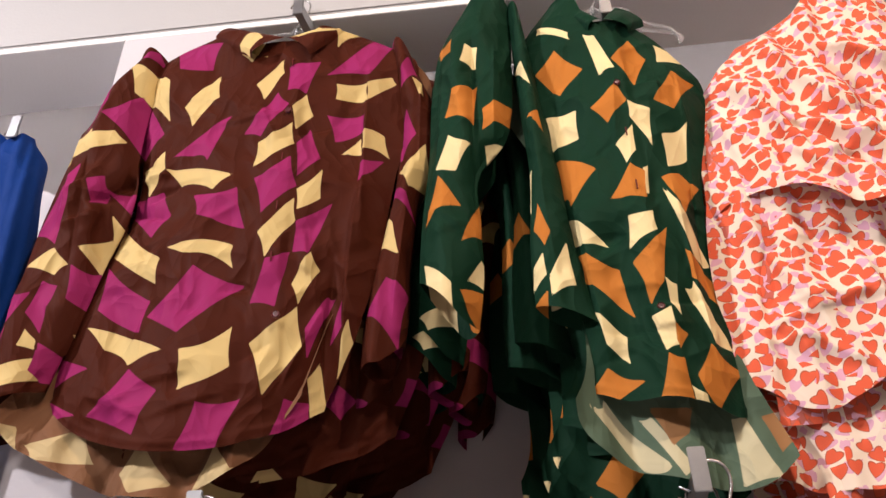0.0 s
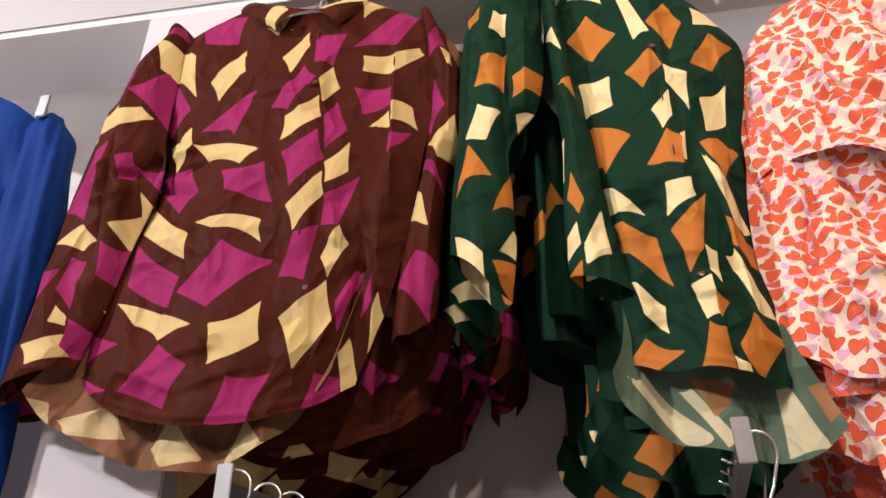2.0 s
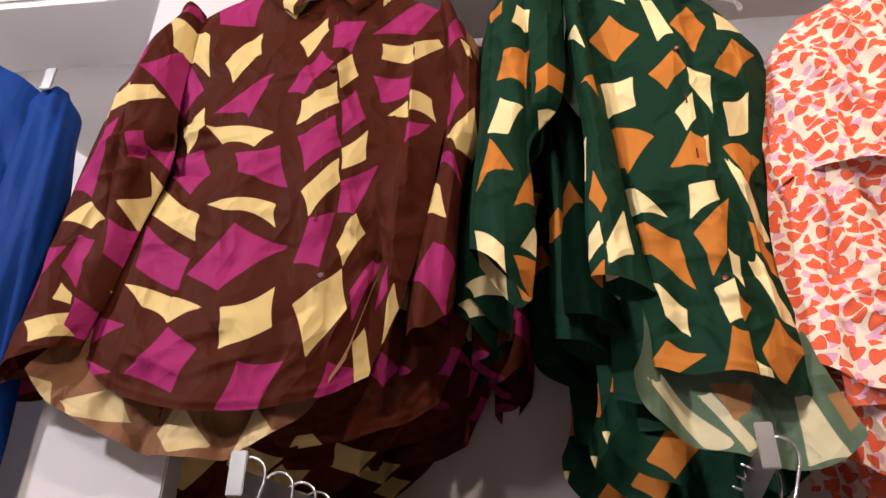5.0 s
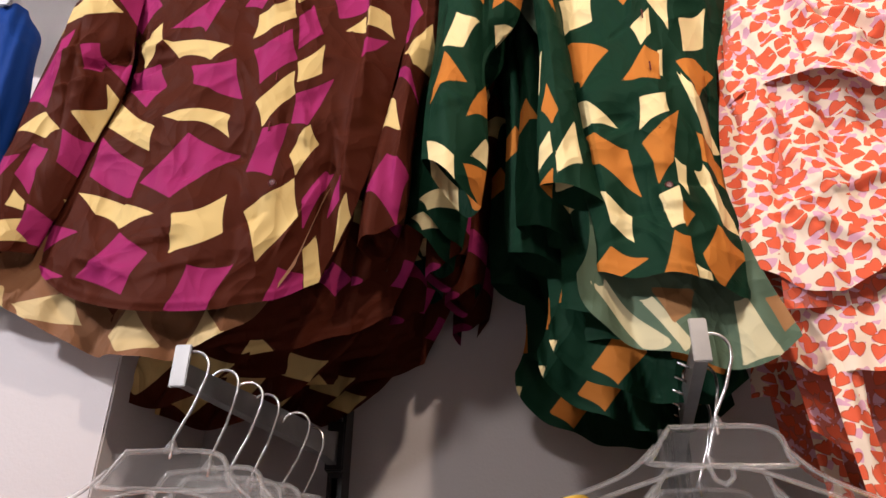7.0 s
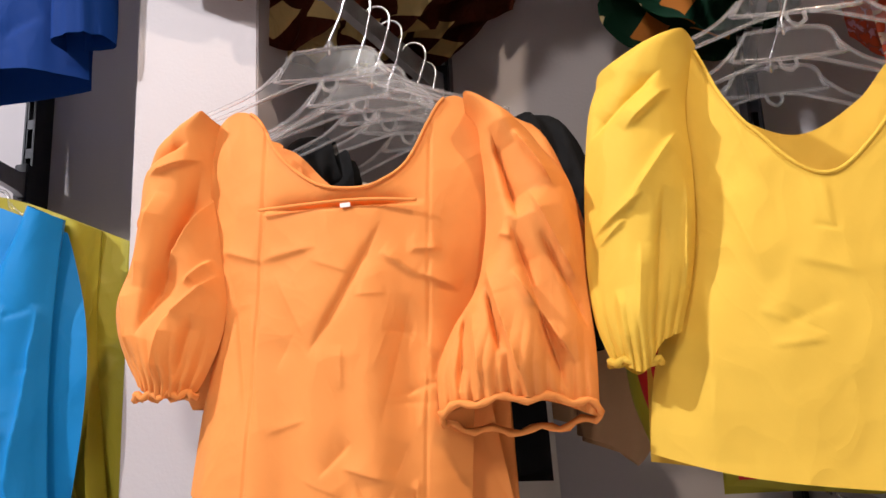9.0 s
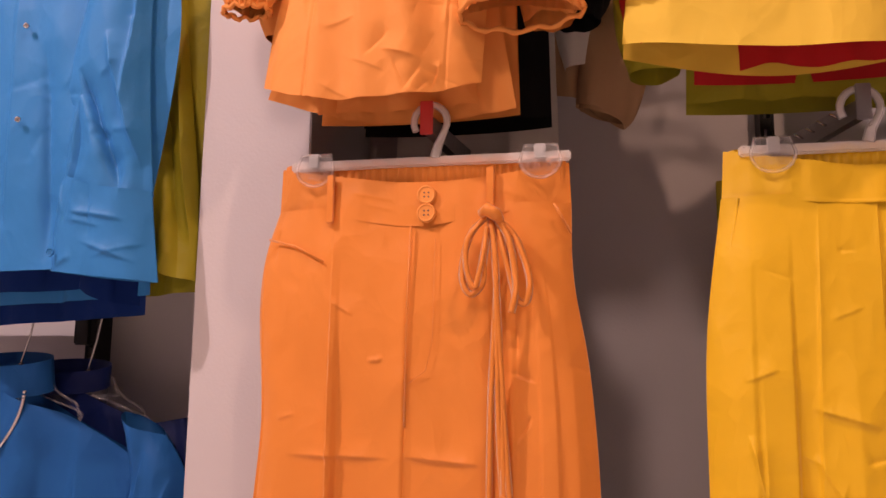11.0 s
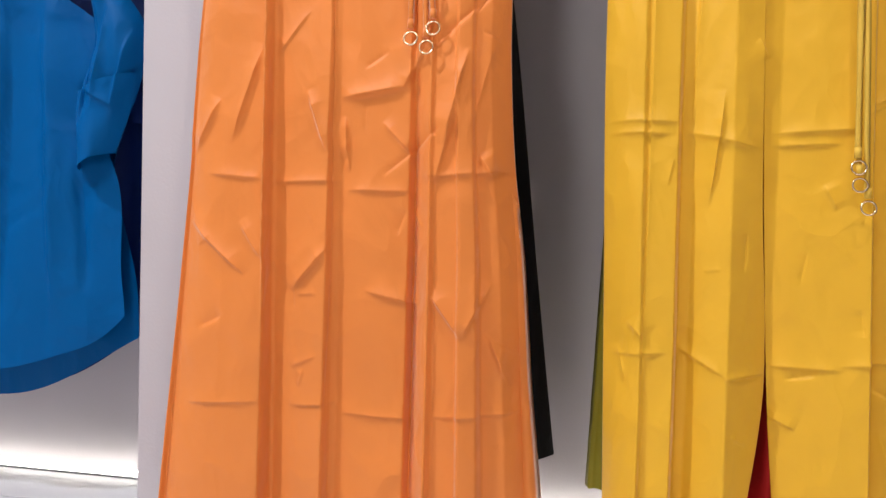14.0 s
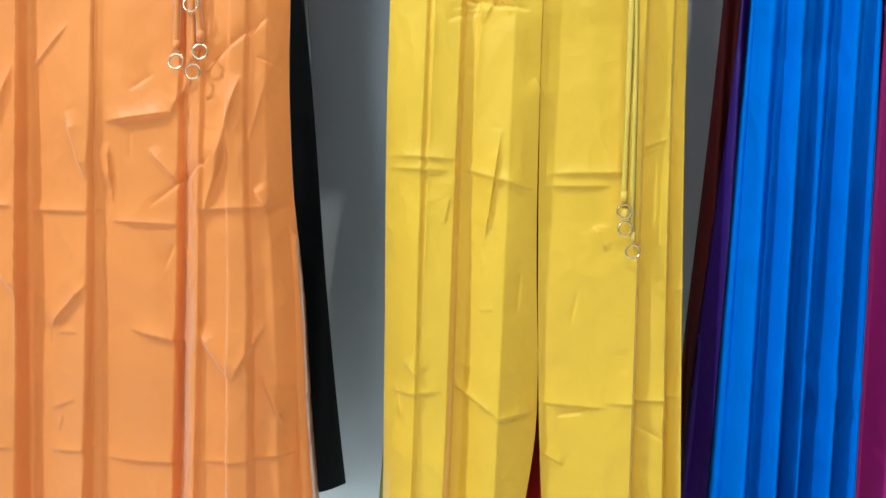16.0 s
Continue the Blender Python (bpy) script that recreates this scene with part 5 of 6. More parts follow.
    left_pulls = [(-0.283, 1.762, -0.220, 1.786, 0.0040, -0.014), (-0.262, 1.752, -0.208, 1.768, 0.0030, 0.008), (-0.210, 1.762, -0.268, 1.590, 0.0065, -0.026), (-0.198, 1.735, -0.250, 1.650, 0.0040, 0.016), (-0.250, 1.735, -0.275, 1.640, 0.0050, 0.012), (-0.194, 1.650, -0.242, 1.600, 0.0035, 0.012), (-0.200, 1.665, -0.225, 1.640, 0.0025, 0.008), (-0.187, 1.600, -0.204, 1.545, 0.0045, -0.014), (-0.238, 1.610, -0.250, 1.545, 0.0040, 0.012), (-0.290, 1.650, -0.280, 1.570, 0.0040, 0.010), (-0.262, 1.720, -0.280, 1.700, 0.0025, 0.006), (-0.215, 1.610, -0.232, 1.545, 0.0035, -0.010)]
    right_pulls = [(0.088, 1.765, 0.110, 1.672, 0.0060, -0.024), (0.100, 1.675, 0.144, 1.505, 0.0060, -0.022), (0.110, 1.758, 0.145, 1.700, 0.0040, 0.016), (0.120, 1.700, 0.160, 1.610, 0.0045, 0.012), (0.100, 1.625, 0.152, 1.540, 0.0040, 0.014), (0.072, 1.640, 0.110, 1.505, 0.0040, 0.016), (0.074, 1.620, 0.086, 1.550, 0.0040, -0.014), (0.052, 1.600, 0.045, 1.520, 0.0040, -0.012), (0.128, 1.660, 0.165, 1.570, 0.0030, -0.010), (0.060, 1.590, 0.066, 1.520, 0.0030, 0.010), (0.088, 1.660, 0.104, 1.655, 0.0025, 0.006)]
    flat_sleeve("puff_sleeve", [(1.815, -0.222), (1.798, -0.260), (1.767, -0.280), (1.721, -0.288), (1.664, -0.297), (1.632, -0.309), (1.599, -0.307), (1.566, -0.294), (1.545, -0.283), (1.52, -0.278)],
                [(1.815, -0.190), (1.755, -0.200), (1.68, -0.194), (1.598, -0.191), (1.557, -0.206), (1.53, -0.222)],
                [(0, 1.798), (0.5, 1.815), (1, 1.806)], [(0, 1.545), (0.5, 1.529), (1, 1.535)], -0.400, 0.034, ORANGE, ob, 45, None, left_pulls, 130, 220, 0.0025, 9)
    flat_sleeve("puff_sleeve", [(1.80, 0.055), (1.786, 0.068), (1.747, 0.076), (1.703, 0.078), (1.657, 0.074), (1.612, 0.062), (1.579, 0.040), (1.541, 0.024), (1.50, 0.024)],
                [(1.80, 0.088), (1.776, 0.116), (1.747, 0.136), (1.718, 0.156), (1.671, 0.165), (1.606, 0.167), (1.558, 0.170), (1.49, 0.168)],
                [(0, 1.792), (0.4, 1.800), (1, 1.775)], [(0, 1.500), (0.35, 1.514), (0.7, 1.508), (1, 1.492)], -0.410, 0.036, ORANGE, ob, 46, None, right_pulls, 140, 220, 0.0025, 13)
    for cx, cy, cz, w, d in ((-0.252, -0.400, 1.533, 0.030, 0.020), (0.096, -0.410, 1.498, 0.072, 0.022)):
        ring = [(cx + w * math.cos(k * math.pi / 24) * (1 + 0.03 * math.sin(k * 7)), cy - d * math.sin(k * math.pi / 24), cz + 0.003 * math.sin(k * 5) + (0.014 * math.sin(k * math.pi / 24) if w > 0.05 else 0)) for k in range(48)]
        local(rod_bm(ring, [0.0028 + 0.0012 * (k % 2) for k in range(48)], 6, True), ob, "elastic_cuff", ORANGE, "gathered elastic cuff")
    return ob


def yellow_blouse():
    ob = thing("blouse", (0.42, -0.42, 1.85), "yellow cotton blouse with puffed elastic sleeves and a deep scooped neckline", "blouse", "puff-sleeved blouses")
    pulls = [(0.30, 1.78, 0.33, 1.68, 0.008, 0.005), (0.29, 1.70, 0.32, 1.60, 0.008, 0.006), (0.34, 1.62, 0.40, 1.60, 0.006, 0.003), (0.27, 1.62, 0.26, 1.45, 0.010, 0.008)] + random_creases(51, 22, 0.23, 0.55, 1.43, 1.72, 0.05, 0.0026, 0.0026)
    front = panel("front", [(1.84, 0.235), (1.76, 0.245), (1.65, 0.25), (1.5, 0.215), (1.42, 0.208)], [(1.84, 0.54), (1.7, 0.53), (1.5, 0.57), (1.42, 0.575)],
          [(0, 1.78), (0.08, 1.832), (0.15, 1.834), (0.20, 1.778), (0.30, 1.727), (0.37, 1.703), (0.45, 1.691), (0.6, 1.715), (0.72, 1.76), (0.82, 1.828), (0.9, 1.832), (1, 1.77)],
          [(0, 1.458), (0.15, 1.442), (0.4, 1.427), (0.7, 1.422), (1, 1.44)], -0.385, 0.05, YELLOW, ob, 120, 120, lambda x, z, u, v: creases(x, z, pulls) + waves(x, z, 53, 0.09, 0.005) * (0.4 + v))
    panel("back", [(1.84, 0.235), (1.42, 0.21)], [(1.84, 0.54), (1.42, 0.57)], [(0, 1.78), (0.15, 1.83), (0.3, 1.79), (0.5, 1.76), (0.7, 1.79), (0.85, 1.83), (1, 1.77)], [(0, 1.45), (0.5, 1.425), (1, 1.44)], -0.36, 0.02, YELLOW, ob, 70, 60, None, 1)
    local(rod_bm(top_edge(front, 120, 0.16, 0.83), 0.0018, 8), ob, "neck_binding", YELLOW)
    sleeve_pulls = [(0.178, 1.745, 0.250, 1.802, 0.0035, -0.012), (0.210, 1.745, 0.258, 1.785, 0.0030, 0.010), (0.260, 1.745, 0.205, 1.672, 0.0035, 0.009), (0.174, 1.650, 0.222, 1.685, 0.0025, 0.008), (0.240, 1.690, 0.218, 1.545, 0.0050, -0.014), (0.262, 1.700, 0.252, 1.595, 0.0040, 0.008), (0.190, 1.600, 0.196, 1.545, 0.0030, 0.007), (0.178, 1.640, 0.205, 1.662, 0.0020, 0.005), (0.215, 1.640, 0.205, 1.560, 0.0040, 0.006)]
    flat_sleeve("puff_sleeve", [(1.842, 0.255), (1.835, 0.232), (1.824, 0.205), (1.798, 0.190), (1.73, 0.175), (1.679, 0.170), (1.61, 0.168), (1.571, 0.172), (1.535, 0.184)],
                [(1.842, 0.290), (1.773, 0.272), (1.721, 0.272), (1.642, 0.266), (1.604, 0.258), (1.565, 0.246), (1.535, 0.236)],
                [(0, 1.826), (0.5, 1.838), (1, 1.835)], [(0, 1.541), (0.6, 1.536), (0.72, 1.550), (1, 1.563)], -0.412, 0.034, YELLOW, ob, 54, None, sleeve_pulls, 130, 220, 0.0022, 9)
    flat_sleeve("puff_sleeve", [(1.84, 0.500), (1.76, 0.510), (1.64, 0.520), (1.54, 0.545)], [(1.84, 0.530), (1.80, 0.585), (1.70, 0.615), (1.62, 0.615), (1.54, 0.590)], [(0, 1.835), (1, 1.81)], [(0, 1.55), (1, 1.545)], -0.412, 0.034, YELLOW, ob, 55, None, (), 80, 120, 0.003, 9)
    ring = [(0.203 + 0.022 * math.cos(k * math.pi / 20), -0.412 - 0.018 * math.sin(k * math.pi / 20), 1.539 + 0.002 * math.sin(k * 5)) for k in range(40)]
    local(rod_bm(ring, [0.0026 + 0.0012 * (k % 2) for k in range(40)], 6, True), ob, "elastic_cuff", YELLOW, "gathered elastic cuff")
    return ob


def behind_blouse(at, dx, y, label, fabric_, hem_z, x0, x1, seed, top=1.80, neck=0.17):
    """A sleeved top hanging behind another, seen at its shoulders, sleeves and hem."""
    ob = thing("blouse", at, label, "blouse", "tops behind the front blouse")
    mid = (x0 + x1) / 2
    panel("front", [(top, x0), (hem_z, x0 - 0.01)], [(top, x1), (hem_z, x1 + 0.01)], [(0, top - 0.03), (0.10, top), (0.17, top - 0.02), (0.26, top - neck * 0.8), (0.5, top - neck), (0.74, top - neck * 0.8), (0.83, top - 0.02), (0.9, top), (1, top - 0.03)], [(0, hem_z + 0.01), (0.5, hem_z), (1, hem_z + 0.012)], y, 0.03, fabric_, ob, 60, 60, lambda x, z, u, v: waves(x, z, seed, 0.06, 0.006) * (0.3 + v))
    panel("back", [(top, x0), (hem_z, x0 - 0.01)], [(top, x1), (hem_z, x1 + 0.01)], [(0, top - 0.03), (0.10, top), (0.17, top - 0.02), (0.26, top - neck * 0.65), (0.5, top - neck * 0.8), (0.74, top - neck * 0.65), (0.83, top - 0.02), (0.9, top), (1, top - 0.03)], [(0, hem_z), (1, hem_z)], y + 0.012, 0.015, fabric_, ob, 50, 50, None, 1)
    for s, x in ((-1, x0), (1, x1)):
        tube("puff_sleeve", [(x - s * 0.02, y, top - 0.008, 0.03, 0.015), (x + s * 0.02, y, top - 0.02, 0.045, 0.03), (x + s * 0.045, y, top - 0.10, 0.05, 0.04), (x + s * 0.05, y, top - 0.2, 0.045, 0.04), (x + s * 0.05, y, top - 0.27, 0.03, 0.03)], fabric_, ob, 40, 40, 0.006, seed + 1)
    return ob


orange_blouse()
yellow_blouse()
behind_blouse((-0.03, -0.33, 1.8), 0, -0.325, "orange cotton blouse hanging behind its twin", ORANGE, 1.405, -0.17, 0.075, 61, 1.79)
behind_blouse((0.0, -0.22, 1.85), 0, -0.20, "black cotton blouse with puffed sleeves hanging at the back", BLACK, 1.425, -0.15, 0.105, 63, 1.84, 0.33)
behind_blouse((0.02, -0.15, 1.85), 0, -0.12, "white and tan top hanging at the back of the arm", WHITE, 1.39, -0.12, 0.11, 65, 1.80, 0.2)
behind_blouse((0.42, -0.34, 1.83), 0, -0.33, "red cotton blouse hanging behind the yellow one", RED, 1.428, 0.305, 0.57, 67, 1.74)
behind_blouse((0.42, -0.28, 1.83), 0, -0.27, "olive-green blouse hanging behind the red one", OLIVE, 1.41, 0.30, 0.58, 69, 1.73)
behind_blouse((0.42, -0.2, 1.83), 0, -0.20, "lime-green blouse hanging at the back of the arm", LIME, 1.44, 0.60, 0.82, 71, 1.86, 0.24)
tan_top = thing("tan_top", (0.15, -0.1, 1.6), "tan draped top hanging near the wall", "top")
tube("sleeve", [(0.16, -0.13, 1.78, 0.03, 0.02), (0.20, -0.13, 1.66, 0.045, 0.03), (0.205, -0.13, 1.55, 0.05, 0.03), (0.19, -0.13, 1.47, 0.045, 0.025), (0.185, -0.13, 1.455, 0.035, 0.02)], TAN, tan_top, 40, 50, 0.006, 73)
panel("drape", [(1.82, 0.09), (1.5, 0.10)], [(1.82, 0.17), (1.5, 0.165)], [(0, 1.82), (1, 1.80)], [(0, 1.50), (1, 1.48)], -0.11, 0.015, TAN, tan_top, 30, 50, lambda x, z, u, v: waves(x, z, 74, 0.04, 0.006))
for k, (x, y, z, turn) in enumerate(((-0.083, -0.385, 1.897, 2), (-0.066, -0.335, 1.893, -4), (-0.058, -0.300, 1.893, 5), (-0.048, -0.262, 1.895, -3), (-0.034, -0.20, 1.90, 4), (-0.026, -0.14, 1.902, -5))):
    top_hanger(x, y, z, "clear moulded plastic hanger with a bright wire hook", 1.975, (1, -2, 2, 0, 3, -1)[k], 0.165, turn)
for k, (x, y, z, turn) in enumerate(((0.395, -0.375, 1.915, -3), (0.402, -0.30, 1.90, 4), (0.412, -0.20, 1.90, -2))):
    top_hanger(x, y, z, "clear moulded plastic hanger with a bright wire hook", 1.985, (2, -1, 1)[k], 0.165, turn)


# ---- trousers on the lower row ----
def leg(name, left, right, top_z, hem, y0, depth, profile, material, parent, seed, creases_, start=1.25, nu=230, nv=620, inner=0, soft=False):
    """One trouser leg: a flattened tube whose front follows pressed pleats given as (x, depth) that deepen towards the hem."""
    w = np.linspace(0, 1, nu)
    u = np.concatenate([w, np.linspace(1, 0, 34)[1:-1]])[None, :] * np.ones((nv, 1))
    front = np.concatenate([np.ones(nu), np.zeros(32)])[None, :] * np.ones((nv, 1))
    v = np.linspace(0, 1, nv)[:, None] * np.ones((1, u.shape[1]))
    z = top_z * (1 - v) + straight(u, hem) * v
    x = curve(z, left) * (1 - u) + curve(z, right) * u
    grow = np.clip((start - z) / (start - 0.3), 0, 1) ** (0.75 if soft else 1.0)
    side = 2 * u - 1
    open_ = np.clip((0.85 - z) / 0.45, 0, 1)
    edge = 1 - np.abs(side) ** 4 * np.where(side * inner > 0, 0.35 * open_, 1)
    # the pleats fan out towards the outer seam
    low = min(k[0] for k in left), min(k[0] for k in right)
    at_hem = curve(np.full_like(u, low[0]), left) * (1 - u) + curve(np.full_like(u, low[1]), right) * u
    fan = np.clip(np.where(inner > 0, 1 - u, u), 0, 1) ** 3 * abs(inner)
    xp = x + (at_hem - x) * fan
    fall = curve(xp, profile) if soft else sum(straight(xp + d, profile) for d in (-0.0015, 0, 0.0015)) / 3
    y = y0 - front * (depth * edge + 2.2 * fall * grow + 1.4 * creases(x, z, creases_) + waves(x, z, seed, 0.12, 0.002)) + (1 - front) * (depth * 0.8 * edge + 0.006 * np.sin(x * 110) * grow)
    return cloth(name, x, y, z, material, parent, True)


def gathered_band(x0, x1, y, z0, z1, material, parent, name, count=40, depth=0.004):
    u, v = np.meshgrid(np.linspace(0, 1, count * 5), np.linspace(0, 1, 10))
    x = x0 + (x1 - x0) * u
    yy = y - depth * np.abs(np.sin(u * count * math.pi)) * (0.5 + 0.5 * np.sin(v * math.pi)) - 0.008 * np.sin(u * math.pi)
    z = z0 + (z1 - z0) * v + 0.0015 * np.sin(u * count * 1.7)
    return cloth(name, x, yy, z, material, parent)


def ring(x, y, z, r, parent, material=GOLD):
    pts = [(x + r * math.cos(k * math.pi / 10), y + 0.2 * r * math.sin(k * math.pi / 10), z + r * math.sin(k * math.pi / 10)) for k in range(20)]
    return local(rod_bm(pts, 0.0013, 6, True), parent, "ring", material, "small pale gold ring")


def ribbon(points, width, parent, material, name="tie"):
    """A flat woven tie along points in the x-z plane."""
    pts = [Vector(p) for p in points]
    fine = []
    for n in range(len(pts) - 1):
        p0, p1, p2, p3 = pts[max(n - 1, 0)], pts[n], pts[n + 1], pts[min(n + 2, len(pts) - 1)]
        for k in range(8):
            t = k / 8
            fine.append(0.5 * ((2 * p1) + (p2 - p0) * t + (2 * p0 - 5 * p1 + 4 * p2 - p3) * t * t + (3 * p1 - p0 - 3 * p2 + p3) * t**3))
    fine.append(pts[-1])
    bm = bmesh.new()
    rows = []
    for n, p in enumerate(fine):
        d = (fine[min(n + 1, len(fine) - 1)] - fine[max(n - 1, 0)]).normalized()
        s = Vector((-d.z, 0, d.x)).normalized() * width / 2
        twist = Vector((0, 0.0012 * math.sin(n * 0.5), 0))
        rows.append([bm.verts.new(p - s + twist), bm.verts.new(p + Vector((0, -0.0012, 0))), bm.verts.new(p + s - twist), bm.verts.new(p + Vector((0, 0.0012, 0)))])
    for a, b in zip(rows, rows[1:]):
        for k in range(4):
            bm.faces.new((a[k], a[(k + 1) % 4], b[(k + 1) % 4], b[k])).smooth = True
    bm.faces.new(rows[0][::-1])
    bm.faces.new(rows[-1])
    return local(bm, parent, name, material)


def orange_trousers():
    ob = thing("trousers", (-0.035, -0.36, 1.34), "wide-legged orange trousers with pleats, buttons and a drawstring", "trousers", "front trousers")
    press = [(-0.19, 0.985, -0.06, 0.985, 0.003, 0.003), (-0.05, 0.987, 0.05, 0.98, 0.003, 0.003), (-0.22, 0.692, -0.135, 0.685, 0.003, 0.003), (-0.135, 0.682, -0.03, 0.684, 0.003, 0.003), (-0.03, 0.673, 0.07, 0.672, 0.003, 0.003), (0.07, 0.69, 0.19, 0.70, 0.003, 0.003), (-0.25, 0.385, -0.13, 0.395, 0.003, 0.003), (-0.10, 0.39, -0.03, 0.40, 0.003, 0.003), (-0.03, 0.385, 0.08, 0.385, 0.003, 0.003), (0.08, 0.39, 0.22, 0.40, 0.003, 0.0025)]
    pull = [(-0.035, 0.79, 0.055, 0.805, 0.004, 0.006), (0.045, 0.80, 0.075, 0.855, 0.004, 0.005), (-0.185, 0.73, -0.14, 0.86, 0.005, 0.005), (-0.24, 0.72, -0.20, 0.79, 0.005, 0.005), (-0.08, 0.80, -0.05, 0.72, 0.004, 0.006), (0.02, 0.76, 0.06, 0.72, 0.004, 0.004), (-0.245, 0.63, -0.16, 0.56, 0.004, 0.006), (-0.17, 0.63, -0.135, 0.58, 0.004, 0.004), (-0.10, 0.54, -0.045, 0.60, 0.004, 0.006), (0.0, 0.545, 0.075, 0.53, 0.004, 0.004), (0.085, 0.55, 0.13, 0.49, 0.004, 0.006), (0.13, 0.49, 0.165, 0.56, 0.004, 0.006), (0.10, 0.73, 0.13, 0.85, 0.005, 0.007), (0.09, 0.68, 0.115, 0.78, 0.004, 0.006), (0.145, 0.72, 0.165, 0.69, 0.004, 0.005), (0.16, 0.5, 0.19, 0.43, 0.004, 0.004)]
    pull += random_creases(81, 24, -0.25, 0.2, 0.26, 1.22, 0.035, 0.002, 0.0022) + random_creases(84, 6, -0.25, 0.2, 0.3, 0.9, 0.08, 0.003, 0.004, 0.9)
    deep = [(-0.33, -0.020), (-0.302, -0.012), (-0.287, 0.006), (-0.283, 0.0), (-0.20, 0.006), (-0.135, 0.006), (-0.132, -0.007), (-0.127, -0.008), (-0.080, 0.004), (-0.048, 0.012), (-0.044, 0.004), (-0.036, 0.001), (-0.01, 0.002), (0.03, 0.003), (0.058, 0.003), (0.061, -0.005), (0.088, 0.012), (0.094, 0.006), (0.126, 0.006), (0.130, 0.011), (0.155, 0.008), (0.159, 0.0), (0.19, 0.002), (0.25, -0.02)]
    press.append((-0.1385, 1.262, -0.134, 0.42, 0.0022, 0.006))
    press.append((0.062, 0.86, 0.062, 0.28, 0.0020, -0.005))
    outer_l = [(1.282, -0.219), (1.242, -0.232), (1.0, -0.237), (0.846, -0.25), (0.70, -0.258), (0.585, -0.268), (0.235, -0.302)]
    outer_r = [(1.282, 0.149), (1.2, 0.150), (1.097, 0.166), (0.975, 0.176), (0.836, 0.178), (0.70, 0.187), (0.6, 0.20), (0.425, 0.215), (0.278, 0.231)]
    inner = [(1.282, -0.040), (1.0, -0.044), (0.6, -0.044), (0.2, -0.050)]
    inner_r = [(1.282, -0.0405), (1.0, -0.0445), (0.6, -0.0445), (0.2, -0.052)]
    leg("leg", outer_l, inner, 1.282, [(0, 0.236), (0.08, 0.222), (0.3, 0.215), (0.62, 0.222), (0.72, 0.228), (0.86, 0.20), (0.94, 0.205), (1, 0.225)], -0.345, 0.022, deep, ORANGE_SATIN, ob, 82, press + pull, 1.22, inner=1)
    leg("leg", inner_r, outer_r, 1.282, [(0, 0.225), (0.3, 0.222), (0.5, 0.218), (0.66, 0.226), (0.8, 0.245), (1, 0.280)], -0.345, 0.022, deep, ORANGE_SATIN, ob, 83, press + pull, 1.22, inner=-1)
    # waistband, gathered behind
    fold = [(-0.12, 1.3, -0.06, 1.288, 0.0035, 0.00105), (-0.1, 1.285, -0.06, 1.275, 0.0028, 0.0007), (0.06, 1.3, 0.1, 1.285, 0.0035, 0.00105), (0.08, 1.265, 0.11, 1.268, 0.0021, 0.0007)]
    panel("waistband", [(1.345, -0.217), (1.275, -0.219)], [(1.345, 0.146), (1.275, 0.149)], [(0, 1.338), (0.28, 1.318), (0.5, 1.310), (0.75, 1.315), (1, 1.332)], [(0, 1.280), (0.25, 1.268), (0.5, 1.256), (0.75, 1.268), (1, 1.282)], -0.3457, 0.0222, ORANGE_SATIN, ob, 110, 30, lambda x, z, u, v: creases(x, z, fold) + waves(x, z, 82, 0.12, 0.002), edge=4)
    gathered_band(-0.213, 0.143, -0.346, 1.300, 1.341, ORANGE_SATIN, ob, "elastic_waist", 34)
    local(rod_bm([(-0.040, -0.3715, 1.256), (-0.043, -0.371, 1.15), (-0.044, -0.371, 1.02)], 0.0011, 6), ob, "fly_seam", ORANGE_SATIN)
    local(rod_bm([(-0.010, -0.3705, 1.24), (-0.012, -0.3705, 1.12), (-0.020, -0.3705, 1.085), (-0.040, -0.3705, 1.07)], 0.0004, 6), ob, "fly_stitching", ORANGE_SATIN)
    for z in (1.293, 1.271):
        button(-0.021, -0.3715, z, 0.0118, ORANGE, ob)
    for x, z0, z1 in ((-0.142, 1.262, 1.322), (0.056, 1.275, 1.324)):
        bm = box_bm(x - 0.0045, x + 0.0045, -0.3745, -0.3705, z0, z1, 0.001)
        local(bm, ob, "belt_loop", ORANGE_SATIN)
    for s, x0, x1 in ((-1, -0.225, -0.150), (1, 0.148, 0.130)):
        pts = [(x0, -0.362 if s < 0 else -0.356, 1.245), ((x0 + x1) / 2, -0.367, 1.235 if s < 0 else 1.262), (x1, -0.370, 1.215 if s < 0 else 1.278)]
        local(rod_bm(pts, 0.0012, 6), ob, "pocket_edge", ORANGE_SATIN)
    # drawstring bow and its hanging ends
    Y = -0.387
    ribbon([(0.056, Y, 1.262), (0.036, Y - 0.004, 1.24), (0.026, Y - 0.004, 1.195), (0.036, Y - 0.003, 1.172), (0.050, Y - 0.003, 1.185), (0.052, Y - 0.004, 1.215), (0.060, Y - 0.002, 1.258)], 0.008, ob, ORANGE_SATIN)
    ribbon([(0.054, Y - 0.003, 1.262), (0.034, Y - 0.008, 1.235), (0.032, Y - 0.008, 1.20), (0.042, Y - 0.008, 1.18), (0.048, Y - 0.008, 1.20), (0.056, Y - 0.004, 1.25)], 0.007, ob, ORANGE_SATIN)
    ribbon([(0.062, Y, 1.262), (0.088, Y - 0.004, 1.235), (0.103, Y - 0.004, 1.19), (0.100, Y - 0.003, 1.163), (0.088, Y - 0.003, 1.168), (0.078, Y - 0.004, 1.21), (0.064, Y - 0.002, 1.258)], 0.008, ob, ORANGE_SATIN)
